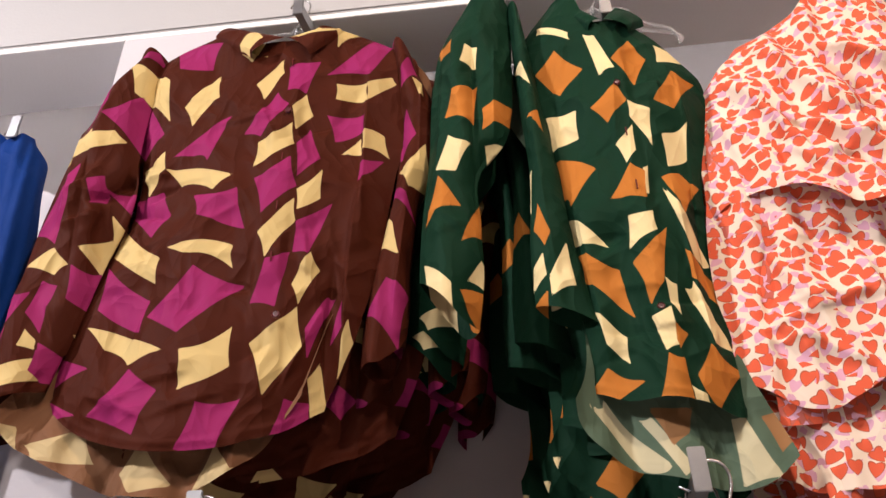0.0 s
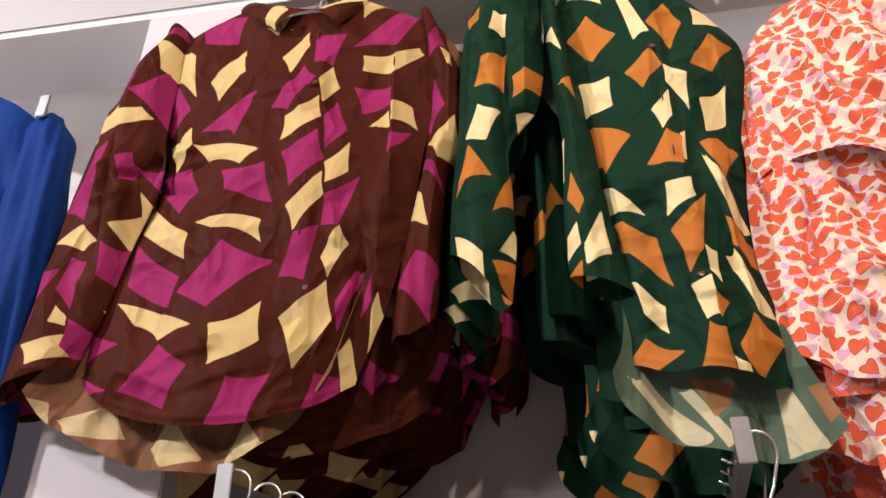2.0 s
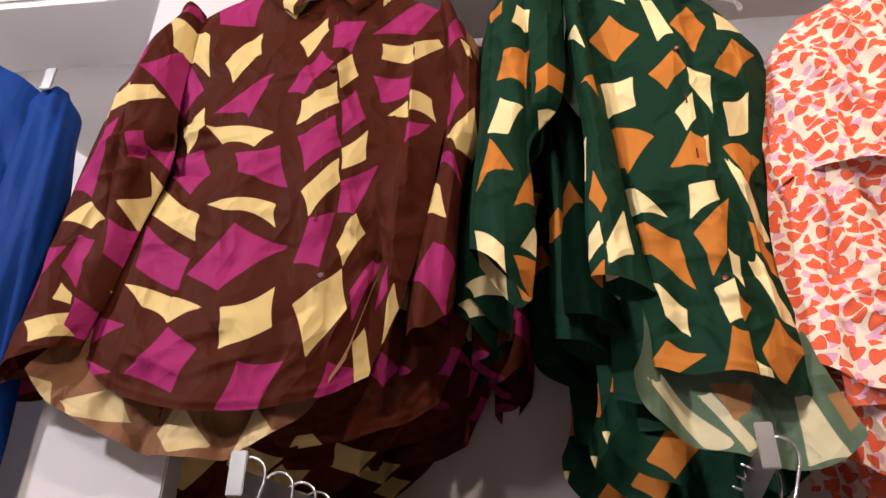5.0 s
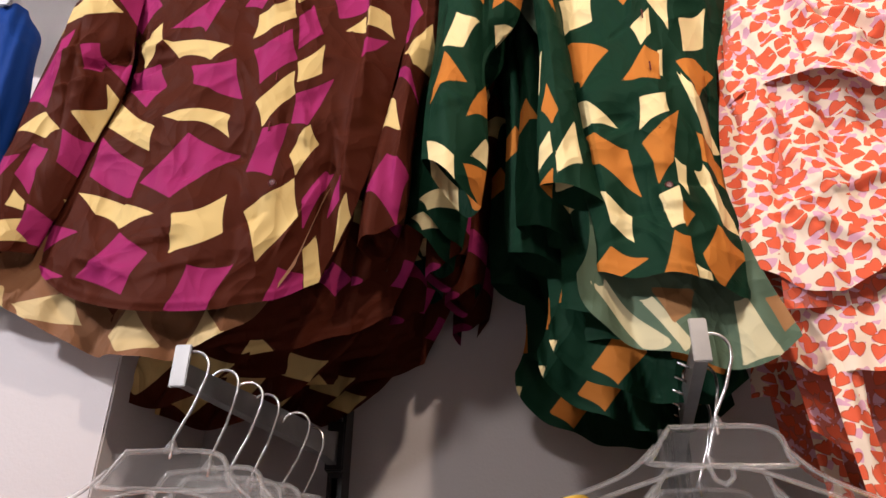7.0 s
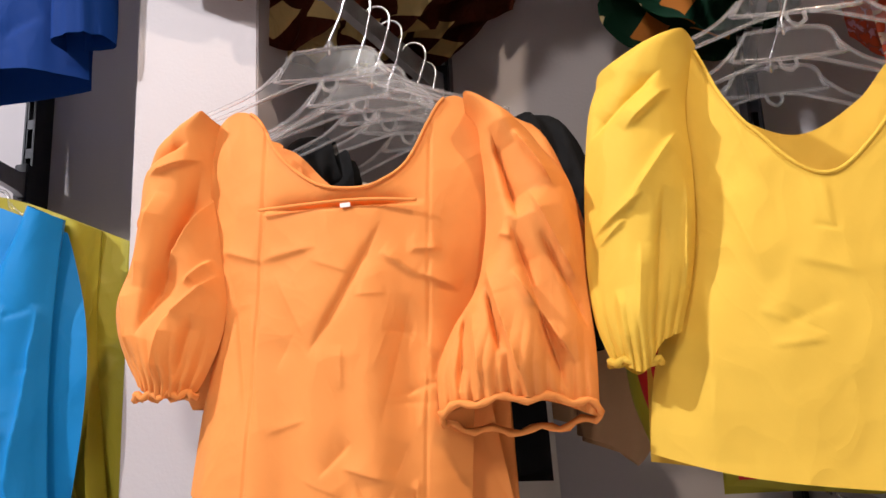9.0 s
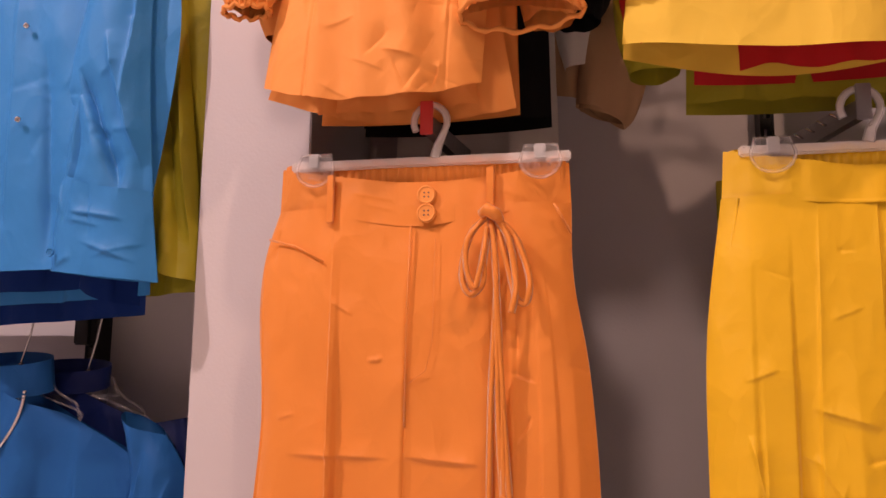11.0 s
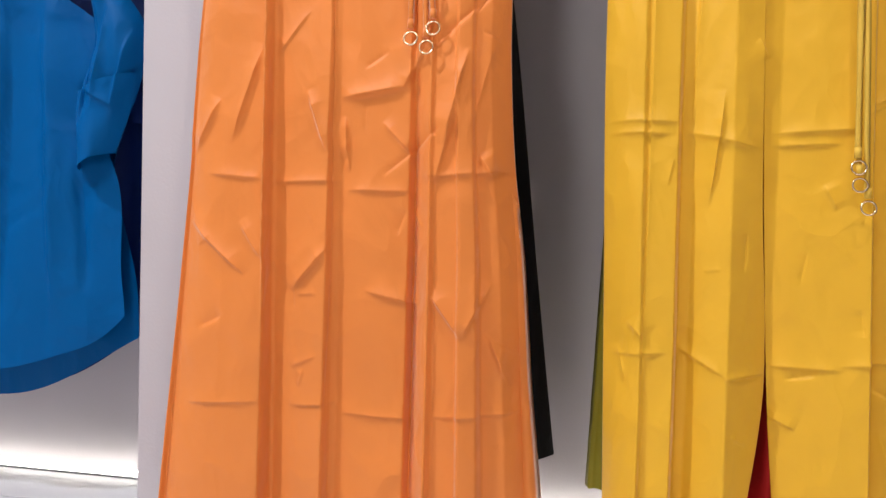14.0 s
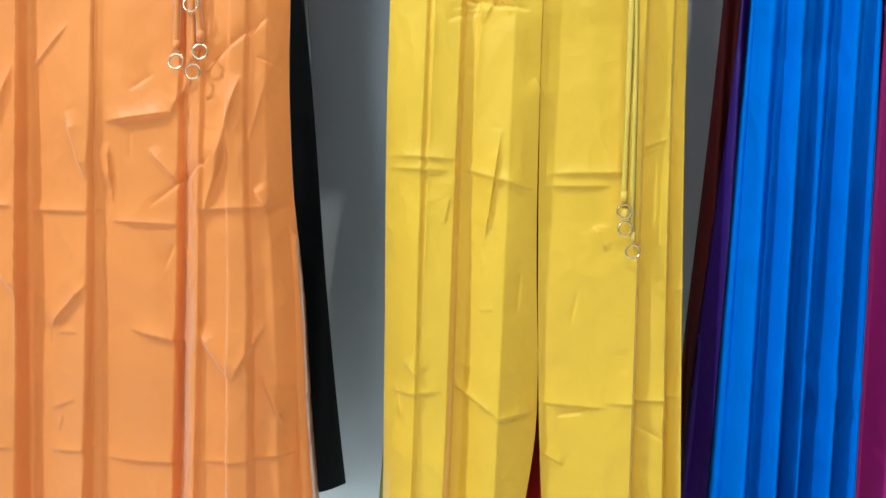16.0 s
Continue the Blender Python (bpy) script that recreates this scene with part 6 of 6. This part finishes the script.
    ribbon([(0.064, Y - 0.004, 1.26), (0.082, Y - 0.008, 1.23), (0.088, Y - 0.008, 1.18), (0.084, Y - 0.008, 1.15)], 0.008, ob, ORANGE_SATIN)
    local(rod_bm([(0.048, Y - 0.004, 1.264), (0.056, Y - 0.010, 1.268), (0.066, Y - 0.010, 1.262), (0.072, Y - 0.004, 1.256)], [0.005, 0.008, 0.008, 0.004], 10), ob, "knot", ORANGE_SATIN)
    for x0, x1, z1 in ((0.058, 0.056, 0.873), (0.070, 0.076, 0.862), (0.066, 0.0725, 0.938), (0.072, 0.084, 0.885)):
        ribbon([(0.060, Y - 0.004, 1.255), (0.066, Y - 0.003, 1.18), (x0, Y + 0.004, 1.05), (x1, Y + 0.008, z1)], 0.0075, ob, ORANGE_SATIN, "drawstring_end")
        local(rod_bm([(x1, Y + 0.008, z1 + 0.012), (x1, Y + 0.007, z1)], 0.0042, 8), ob, "knotted_tip", ORANGE_SATIN)
        ring(x1 + 0.001, Y + 0.004, z1 - 0.012, 0.0085, ob)
    return ob


def yellow_trousers():
    ob = thing("trousers", (0.478, -0.34, 1.34), "wide-legged yellow trousers with pressed pleats and a drawstring", "trousers", "front trousers")
    press = [(0.30, 0.765, 0.39, 0.762, 0.004, 0.003), (0.30, 0.750, 0.38, 0.748, 0.003, 0.003), (0.39, 0.752, 0.48, 0.73, 0.004, 0.004), (0.49, 0.75, 0.60, 0.755, 0.004, 0.004), (0.49, 0.735, 0.57, 0.738, 0.003, 0.003), (0.31, 0.478, 0.38, 0.485, 0.003, 0.003), (0.39, 0.49, 0.445, 0.46, 0.003, 0.004), (0.44, 0.458, 0.495, 0.463, 0.003, 0.004), (0.49, 0.472, 0.58, 0.473, 0.003, 0.003), (0.57, 0.478, 0.67, 0.488, 0.003, 0.003), (0.40, 1.00, 0.44, 0.93, 0.004, 0.004), (0.42, 0.66, 0.435, 0.80, 0.004, 0.006), (0.33, 0.52, 0.35, 0.50, 0.004, 0.004), (0.335, 1.02, 0.35, 0.95, 0.004, 0.004), (0.40, 1.05, 0.47, 1.03, 0.004, 0.004), (0.55, 0.69, 0.565, 0.66, 0.004, 0.003)]
    press += random_creases(91, 24, 0.3, 0.66, 0.28, 1.24, 0.035, 0.002, 0.0022) + random_creases(94, 5, 0.3, 0.66, 0.3, 1.2, 0.07, 0.003, 0.004, 0.9)
    deep = [(0.28, -0.02), (0.315, -0.002), (0.345, 0.012), (0.349, 0.006), (0.384, 0.008), (0.388, -0.006), (0.402, -0.005), (0.445, 0.014), (0.47, 0.006), (0.50, -0.004), (0.56, 0.002), (0.609, 0.008), (0.613, -0.004), (0.652, 0.006), (0.656, -0.006), (0.677, 0.008), (0.70, 0.010)]
    press.append((0.418, 1.28, 0.40, 0.75, 0.0022, 0.0028))
    press.append((0.352, 1.10, 0.350, 0.30, 0.0022, 0.0024))
    left = [(1.285, 0.319), (1.124, 0.298), (0.959, 0.295), (0.84, 0.295), (0.567, 0.301), (0.26, 0.308)]
    mid_l = [(1.285, 0.478), (0.85, 0.478), (0.65, 0.484), (0.50, 0.493), (0.45, 0.494), (0.24, 0.468)]
    mid_r = [(1.285, 0.4785), (0.85, 0.4785), (0.65, 0.486), (0.453, 0.497), (0.25, 0.514)]
    right = [(1.285, 0.637), (1.1, 0.645), (0.856, 0.651), (0.59, 0.662), (0.29, 0.677)]
    leg("leg", left, mid_l, 1.285, [(0, 0.266), (0.12, 0.247), (0.45, 0.262), (0.5, 0.270), (0.9, 0.246), (1, 0.236)], -0.325, 0.022, deep, YELLOW_SATIN, ob, 92, press, 1.25, inner=1)
    leg("leg", mid_r, right, 1.285, [(0, 0.254), (0.4, 0.257), (0.62, 0.282), (0.64, 0.288), (1, 0.296)], -0.322, 0.022, deep, YELLOW_SATIN, ob, 93, press, 1.25, inner=-1)
    panel("waistband", [(1.35, 0.324), (1.27, 0.319)], [(1.35, 0.632), (1.27, 0.637)], [(0, 1.342), (0.3, 1.322), (0.5, 1.314), (0.7, 1.32), (1, 1.338)], [(0, 1.284), (0.5, 1.272), (1, 1.284)], -0.3255, 0.0222, YELLOW_SATIN, ob, 80, 24, lambda x, z, u, v: waves(x, z, 94, 0.05, 0.002) + 0.001 * np.exp(-((v - 0.97) / 0.03) ** 2), edge=4)
    gathered_band(0.33, 0.63, -0.326, 1.305, 1.342, YELLOW_SATIN, ob, "elastic_waist", 30)
    local(rod_bm([(0.336, -0.340, 1.283), (0.322, -0.335, 1.20), (0.312, -0.330, 1.12)], 0.0014, 6), ob, "pocket_edge", YELLOW_SATIN)
    for x0, x1, z1 in ((0.577, 0.582, 0.70), (0.584, 0.592, 0.674), (0.578, 0.580, 0.72)):
        ribbon([(0.56, -0.365, 1.27), (0.572, -0.362, 1.1), (x0, -0.362, 0.9), (x1, -0.362, z1)], 0.007, ob, YELLOW, "drawstring_end")
        local(rod_bm([(x1, -0.363, z1 + 0.012), (x1, -0.364, z1)], 0.004, 8), ob, "knotted_tip", YELLOW)
        ring(x1 + 0.001, -0.366, z1 - 0.011, 0.008, ob)
    return ob


def plain_trousers(label, material, x0, x1, flare, y, top, hem, seed, group="trousers behind the front pair", folds=5, lean=0.0, lift=0.0):
    """A pair of wide trousers hanging further back or side-on: waistband and two flaring legs with hanging folds."""
    mid = (x0 + x1) / 2
    ob = thing("trousers", (mid, y, top), label, "trousers", group)
    rng = random.Random(seed)
    f0, f1, fm = x0 - flare + lean, x1 + flare + lean, mid + lean
    prof = [(f0 - 0.02, -0.01)]
    n = folds * 2
    for k in range(n):
        prof.append((f0 + (f1 - f0) * (k + rng.uniform(0.3, 0.7)) / n, 0.012 * (1 if k % 2 else -1) * rng.uniform(0.5, 1.2)))
    prof.append((f1 + 0.02, -0.01))
    cre = random_creases(seed, 12, x0, x1, hem, top, 0.10, 0.004, 0.003, 0.3)
    for a, b, fa, fb in ((x0, mid + 0.004, f0, fm + 0.008), (mid - 0.004, x1, fm - 0.008, f1)):
        leg("leg", [(top - 0.05, a), ((top + hem) / 2, (a + fa) / 2), (hem, fa)], [(top - 0.05, b), ((top + hem) / 2, (b + fb) / 2), (hem, fb)], top - 0.05, [(0, hem), (0.5, hem - 0.008), (1, hem + lift)], y, 0.016, prof, material, ob, seed, cre, top - 0.05, 70, 90, soft=True)
    panel("waistband", [(top + 0.02, x0), (top - 0.06, x0)], [(top + 0.02, x1), (top - 0.06, x1)], [(0, top), (1, top)], [(0, top - 0.056), (1, top - 0.056)], y - 0.004, 0.018, material, ob, 40, 10, lambda x, z, u, v: waves(x, z, seed, 0.02, 0.0012))
    panel("waistband_back", [(top + 0.02, x0), (top - 0.06, x0)], [(top + 0.02, x1), (top - 0.06, x1)], [(0, top), (1, top)], [(0, top - 0.056), (1, top - 0.056)], y + 0.004, 0.014, material, ob, 40, 10, None, 1)
    return ob


orange_trousers()
yellow_trousers()
clip_hanger(-0.0255, -0.356, 1.338, 0.140, "frosted plastic clip hanger holding orange trousers", (-0.021, 1.40))
clip_hanger(0.478, -0.338, 1.338, 0.104, "frosted plastic clip hanger holding yellow trousers", (0.47, 1.395))
plain_trousers("orange trousers hanging behind the front pair", ORANGE_SATIN, -0.20, 0.12, 0.055, -0.285, 1.335, 0.225, 101)
plain_trousers("black wide-legged trousers hanging at the back", BLACK, -0.14, 0.12, 0.11, -0.20, 1.335, 0.305, 103, lean=0.01)
plain_trousers("pale cream trousers hanging close to the wall", GREY, -0.12, 0.13, 0.07, -0.13, 1.33, 0.27, 104)
plain_trousers("olive-green trousers hanging behind the yellow pair", OLIVE, 0.33, 0.62, 0.045, -0.20, 1.335, 0.258, 105)
plain_trousers("red trousers hanging behind the yellow pair", RED, 0.39, 0.60, 0.035, -0.262, 1.335, 0.268, 107)
plain_trousers("maroon trousers hanging at the back of the arm", MAROON, 0.735, 0.90, 0.028, -0.20, 1.335, 0.29, 109, "trousers on the next arm", 6, -0.01)
plain_trousers("purple trousers hanging behind the blue pair", PURPLE, 0.738, 0.90, 0.055, -0.285, 1.335, 0.315, 111, "trousers on the next arm", 7, 0.005)
plain_trousers("bright blue trousers hanging in deep folds", BLUE, 0.718, 0.848, 0.010, -0.355, 1.335, 0.30, 113, "trousers on the next arm", 5, 0.0)
plain_trousers("magenta trousers hanging beside the blue pair", MAGENTA, 0.868, 1.10, 0.0, -0.345, 1.335, 0.30, 115, "trousers on the next arm", 6, 0.005)
for x in (0.80, 0.99):
    clip_hanger(x, -0.32 if x < 0.9 else -0.345, 1.338, 0.05 if x < 0.9 else 0.09, "frosted plastic clip hanger holding trousers", (x, 1.395))


# ---- the niche beyond the pilaster ----
def blue_shirt():
    ob = thing("shirt", (-0.6, -0.3, 2.6), "royal blue long-sleeved shirt with a white swing tag", "shirt", "shirts in the far niche")
    pulls = [(-0.50, 2.45, -0.47, 2.2, 0.010, 0.010), (-0.55, 2.50, -0.50, 2.38, 0.010, -0.010), (-0.6, 2.3, -0.52, 2.25, 0.008, 0.006)] + random_creases(121, 12, -0.75, -0.45, 2.0, 2.55, 0.08, 0.006, 0.005)
    panel("front", [(2.66, -0.74), (2.55, -0.80), (1.97, -0.82)], [(2.66, -0.58), (2.60, -0.50), (2.5, -0.475), (2.2, -0.452), (1.95, -0.443)], [(0, 2.58), (0.3, 2.67), (0.6, 2.66), (0.85, 2.60), (1, 2.54)], [(0, 1.97), (0.5, 1.965), (0.8, 1.965), (1, 1.952)], -0.27, 0.04, ROYAL, ob, 100, 120, lambda x, z, u, v: creases(x, z, pulls) + waves(x, z, 123, 0.09, 0.006))
    panel("back", [(2.66, -0.74), (1.97, -0.82)], [(2.66, -0.58), (2.5, -0.48), (1.95, -0.45)], [(0, 2.58), (0.5, 2.68), (1, 2.54)], [(0, 1.95), (1, 1.945)], -0.255, 0.015, ROYAL, ob, 60, 60, None, 1)
    tube("sleeve", [(-0.505, -0.27, 2.575, 0.03, 0.02), (-0.475, -0.285, 2.5, 0.035, 0.03), (-0.455, -0.295, 2.36, 0.040, 0.034), (-0.445, -0.30, 2.2, 0.038, 0.034), (-0.440, -0.30, 2.08, 0.036, 0.03), (-0.436, -0.30, 1.99, 0.034, 0.026)], ROYAL, ob, 48, 70, 0.006, 125)
    panel("pocket_flap", [(2.21, -0.62), (2.15, -0.62)], [(2.21, -0.48), (2.15, -0.475)], [(0, 2.195), (1, 2.20)], [(0, 2.17), (1, 2.175)], -0.309, 0.004, ROYAL, ob, 30, 10)
    tag = thing("swing_tag", (-0.508, -0.322, 2.25), "white card swing tag with unreadable print", "tag")
    local(box_bm(-0.527, -0.492, -0.3225, -0.3215, 2.20, 2.295, 0.0003), tag, "card", CARD)
    for k, w in enumerate((0.020, 0.012, 0.016)):
        local(box_bm(-0.522 + 0.008 * k, -0.518 + 0.008 * k, -0.3232, -0.3228, 2.215, 2.215 + w * 2), tag, "print_bar", INK)
    local(rod_bm([(-0.509, -0.3222, 2.29), (-0.506, -0.322, 2.305), (-0.503, -0.318, 2.33)], 0.0009, 6), tag, "cord", INK)
    return ob


def satin_shirt(label, material, x0, x1, y, top, hem, seed, at, outer, inner, cuff=True):
    """A satin shirt seen from its side; outer and inner are the (z, x) edges of the sleeve that hangs over its front."""
    ob = thing("shirt", at, label, "shirt", "shirts in the far niche")
    pulls = random_creases(seed, 22, x0, x1, hem, top, 0.08, 0.003, 0.0025, 0.9) + [(x1 - 0.12, top - 0.2, x1 - 0.15, hem + 0.05, 0.010, 0.014), (x1 - 0.20, top - 0.25, x1 - 0.17, hem, 0.010, -0.014), (x1 - 0.25, top - 0.1, x1 - 0.24, hem, 0.004, 0.005)]
    panel("front", [(top, x0), (hem, x0)], [(top + 0.02, x1 - 0.09), (top - 0.04, x1 - 0.05), (top - 0.12, x1 - 0.02), (hem, x1 - 0.045)], [(0, top), (0.4, top + 0.01), (0.7, top), (1, top - 0.06)], [(0, hem + 0.01), (0.5, hem), (0.8, hem + 0.005), (1, hem + 0.02)], y, 0.035, material, ob, 130, 140, lambda x, z, u, v: creases(x, z, pulls) + waves(x, z, seed, 0.09, 0.004) * (0.4 + v))
    panel("back", [(top, x0), (hem, x0)], [(top, x1 - 0.08), (hem, x1 - 0.04)], [(0, top + 0.01), (1, top - 0.05)], [(0, hem - 0.05), (1, hem - 0.03)], y + 0.02, 0.02, material, ob, 50, 50, lambda x, z, u, v: waves(x, z, seed + 1, 0.06, 0.006) * v, 1)
    low = hem + 0.12 if cuff else hem
    left, right = float(curve(np.array(low), outer)), float(curve(np.array(low), inner))
    wide = right - left
    arm = [(left + 0.2 * wide, top - 0.30, left + 0.75 * wide, low - 0.02, 0.006, -0.020), (left + 0.5 * wide, top - 0.25, left + 0.9 * wide, low + 0.02, 0.006, 0.014), (left + 0.8 * wide, top - 0.15, left + 0.7 * wide, low + 0.1, 0.005, 0.010)] + random_creases(seed + 4, 12, left, right, low, top - 0.1, 0.05, 0.003, 0.003, 0.9)
    flat_sleeve("sleeve", outer, inner, [(0, top - 0.03), (1, top - 0.05)], [(0, low + 0.01), (0.5, low - 0.012), (1, low - 0.02)], y - 0.022, 0.026, material, ob, seed + 2, None, arm, 100, 150, 0.004)
    if cuff:
        fold = random_creases(seed + 5, 8, left, right, hem, low, 0.07, 0.003, 0.004, 0.4)
        flat_sleeve("cuff", outer, inner, [(0, low + 0.016), (0.5, low - 0.006), (1, low - 0.014)], [(0, hem + 0.0), (0.5, hem - 0.010), (1, hem - 0.018)], y - 0.024, 0.029, material, ob, seed + 3, None, fold, 90, 60, 0.003)
        button(left + 0.012, y - 0.050, hem + 0.022, 0.006, material, ob)
        for z in (top - 0.23, top - 0.37):
            button(x1 - 0.225, y - 0.043, z, 0.0045, CHROME, ob, False)
    return ob


def studded_blouse():
    ob = thing("blouse", (-0.72, -0.2, 1.08), "azure short-sleeved blouse with a stand collar and silver chain trim", "blouse", "blouses on the low rail")
    pulls = [(-0.60, 1.0, -0.575, 0.42, 0.010, 0.016), (-0.66, 0.98, -0.67, 0.42, 0.010, -0.014), (-0.72, 0.95, -0.74, 0.45, 0.012, 0.014), (-0.545, 0.72, -0.525, 0.50, 0.006, -0.014), (-0.535, 0.85, -0.515, 0.76, 0.008, -0.012)] + random_creases(131, 8, -0.8, -0.5, 0.4, 1.0, 0.08, 0.006, 0.003)
    panel("front", [(1.06, -0.84), (1.0, -0.95), (0.4, -0.98)], [(1.05, -0.66), (1.0, -0.56), (0.93, -0.52), (0.77, -0.512), (0.70, -0.480), (0.54, -0.470), (0.45, -0.463), (0.40, -0.475)], [(0, 1.0), (0.3, 1.05), (0.55, 1.05), (0.75, 1.03), (0.9, 1.0), (1, 0.955)], [(0, 0.39), (0.4, 0.375), (0.62, 0.376), (0.8, 0.40), (0.93, 0.43), (1, 0.468)], -0.175, 0.035, AZURE, ob, 110, 120, lambda x, z, u, v: creases(x, z, pulls) + waves(x, z, 133, 0.11, 0.007))
    panel("back", [(1.06, -0.84), (0.4, -0.98)], [(1.05, -0.66), (0.93, -0.50), (0.7, -0.50), (0.5, -0.455), (0.4, -0.452)], [(0, 1.0), (0.5, 1.06), (1, 0.95)], [(0, 0.34), (0.6, 0.325), (1, 0.43)], -0.15, 0.015, AZURE, ob, 60, 60, None, 1)
    arm = [(-0.515, 0.97, -0.530, 0.76, 0.006, -0.016), (-0.470, 0.97, -0.500, 0.80, 0.005, 0.010), (-0.435, 0.93, -0.470, 0.78, 0.005, 0.008), (-0.530, 0.84, -0.455, 0.80, 0.003, 0.006), (-0.50, 0.90, -0.515, 0.83, 0.003, 0.006)]
    flat_sleeve("sleeve", [(1.02, -0.530), (0.90, -0.518), (0.83, -0.541), (0.70, -0.538)], [(1.02, -0.500), (0.98, -0.455), (0.921, -0.420), (0.845, -0.434), (0.733, -0.478), (0.70, -0.488)],
                [(0, 1.018), (1, 0.985)], [(0, 0.706), (1, 0.735)], -0.185, 0.034, AZURE, ob, 135, None, arm, 90, 130, 0.004)
    panel("sleeve_band", [(1.0, -0.520), (0.90, -0.516), (0.83, -0.539), (0.70, -0.536)], [(0.95, -0.425), (0.921, -0.419), (0.845, -0.433), (0.70, -0.487)], [(0, 0.83), (1, 0.86)], [(0, 0.704), (1, 0.733)], -0.191, 0.033, AZURE, ob, 70, 50, lambda x, z, u, v: creases(x, z, arm) + waves(x, z, 135, 0.045, 0.004))
    th, v = np.meshgrid(np.linspace(0, 2 * math.pi, 50), np.linspace(0, 1, 8))
    cloth("stand_collar", -0.755 + 0.085 * np.sin(th) * (1 - 0.1 * v), -0.17 + 0.04 * np.cos(th), 1.045 + 0.05 * v + 0.012 * np.cos(th), AZURE, ob)
    bm = bmesh.new()
    for k in range(46):
        a = k / 45
        x, z = -0.683 - 0.09 * a**1.6, 1.045 - 0.135 * a**0.8
        bmesh.ops.create_icosphere(bm, subdivisions=1, radius=0.0032, matrix=Matrix.Translation((x, -0.215 - 0.004 * a, z)))
    local(bm, ob, "chain_trim", CHROME, "silver bead chain trim")
    return ob


blue_shirt()
satin_shirt("sky-blue satin shirt with cuffed sleeves hanging on an arm", CYAN, -0.86, -0.40, -0.30, 1.80, 1.215, 141, (-0.6, -0.32, 1.8), [(1.78, -0.470), (1.6, -0.545), (1.48, -0.570), (1.39, -0.545), (1.33, -0.562), (1.18, -0.568)], [(1.78, -0.430), (1.6, -0.437), (1.30, -0.415), (1.18, -0.398)])
satin_shirt("royal blue shirt hanging behind the sky-blue one", ROYAL, -0.86, -0.44, -0.25, 1.80, 1.19, 145, (-0.6, -0.25, 1.8), [(1.78, -0.52), (1.18, -0.56)], [(1.78, -0.47), (1.18, -0.46)], False)
satin_shirt("olive satin shirt hanging behind the sky-blue one", OLIVE, -0.80, -0.355, -0.24, 1.80, 1.225, 149, (-0.55, -0.21, 1.8), [(1.78, -0.470), (1.6, -0.490), (1.37, -0.471), (1.20, -0.453)], [(1.78, -0.420), (1.63, -0.420), (1.45, -0.398), (1.34, -0.384), (1.20, -0.379)], False)
studded_blouse()
back_blouse = thing("blouse", (-0.66, -0.11, 1.06), "navy blouse hanging behind the azure one", "blouse", "blouses on the low rail")
panel("front", [(1.07, -0.80), (0.4, -0.85)], [(1.06, -0.60), (1.0, -0.50), (0.93, -0.44), (0.6, -0.46), (0.42, -0.44)], [(0, 1.05), (0.4, 1.07), (0.6, 1.05), (0.8, 1.01), (1, 0.94)], [(0, 0.35), (0.6, 0.35), (1, 0.45)], -0.10, 0.025, NAVY, back_blouse, 60, 60, lambda x, z, u, v: waves(x, z, 151, 0.09, 0.007))
tube("sleeve", [(-0.50, -0.10, 1.0, 0.03, 0.02), (-0.49, -0.11, 0.95, 0.045, 0.03), (-0.475, -0.11, 0.88, 0.042, 0.03), (-0.485, -0.11, 0.79, 0.036, 0.026)], NAVY, back_blouse, 40, 40, 0.004, 153)
th, v = np.meshgrid(np.linspace(0, 2 * math.pi, 50), np.linspace(0, 1, 8))
cloth("stand_collar", -0.70 + 0.08 * np.sin(th), -0.10 + 0.035 * np.cos(th), 1.05 + 0.035 * v + 0.012 * np.cos(th), NAVY, back_blouse)
top_hanger(-0.735, -0.165, 1.085, "clear moulded plastic hanger in an azure blouse", 1.186, 0, 0.09)
top_hanger(-0.66, -0.10, 1.075, "clear moulded plastic hanger in a navy blouse", 1.186, 0, 0.09)
top_hanger(-0.60, -0.27, 1.82, "clear moulded plastic hanger in a satin shirt", 1.90, 0, 0.16)
top_hanger(-0.62, -0.27, 2.64, "clear moulded plastic hanger in a blue shirt", 2.61, 0, 0.15)
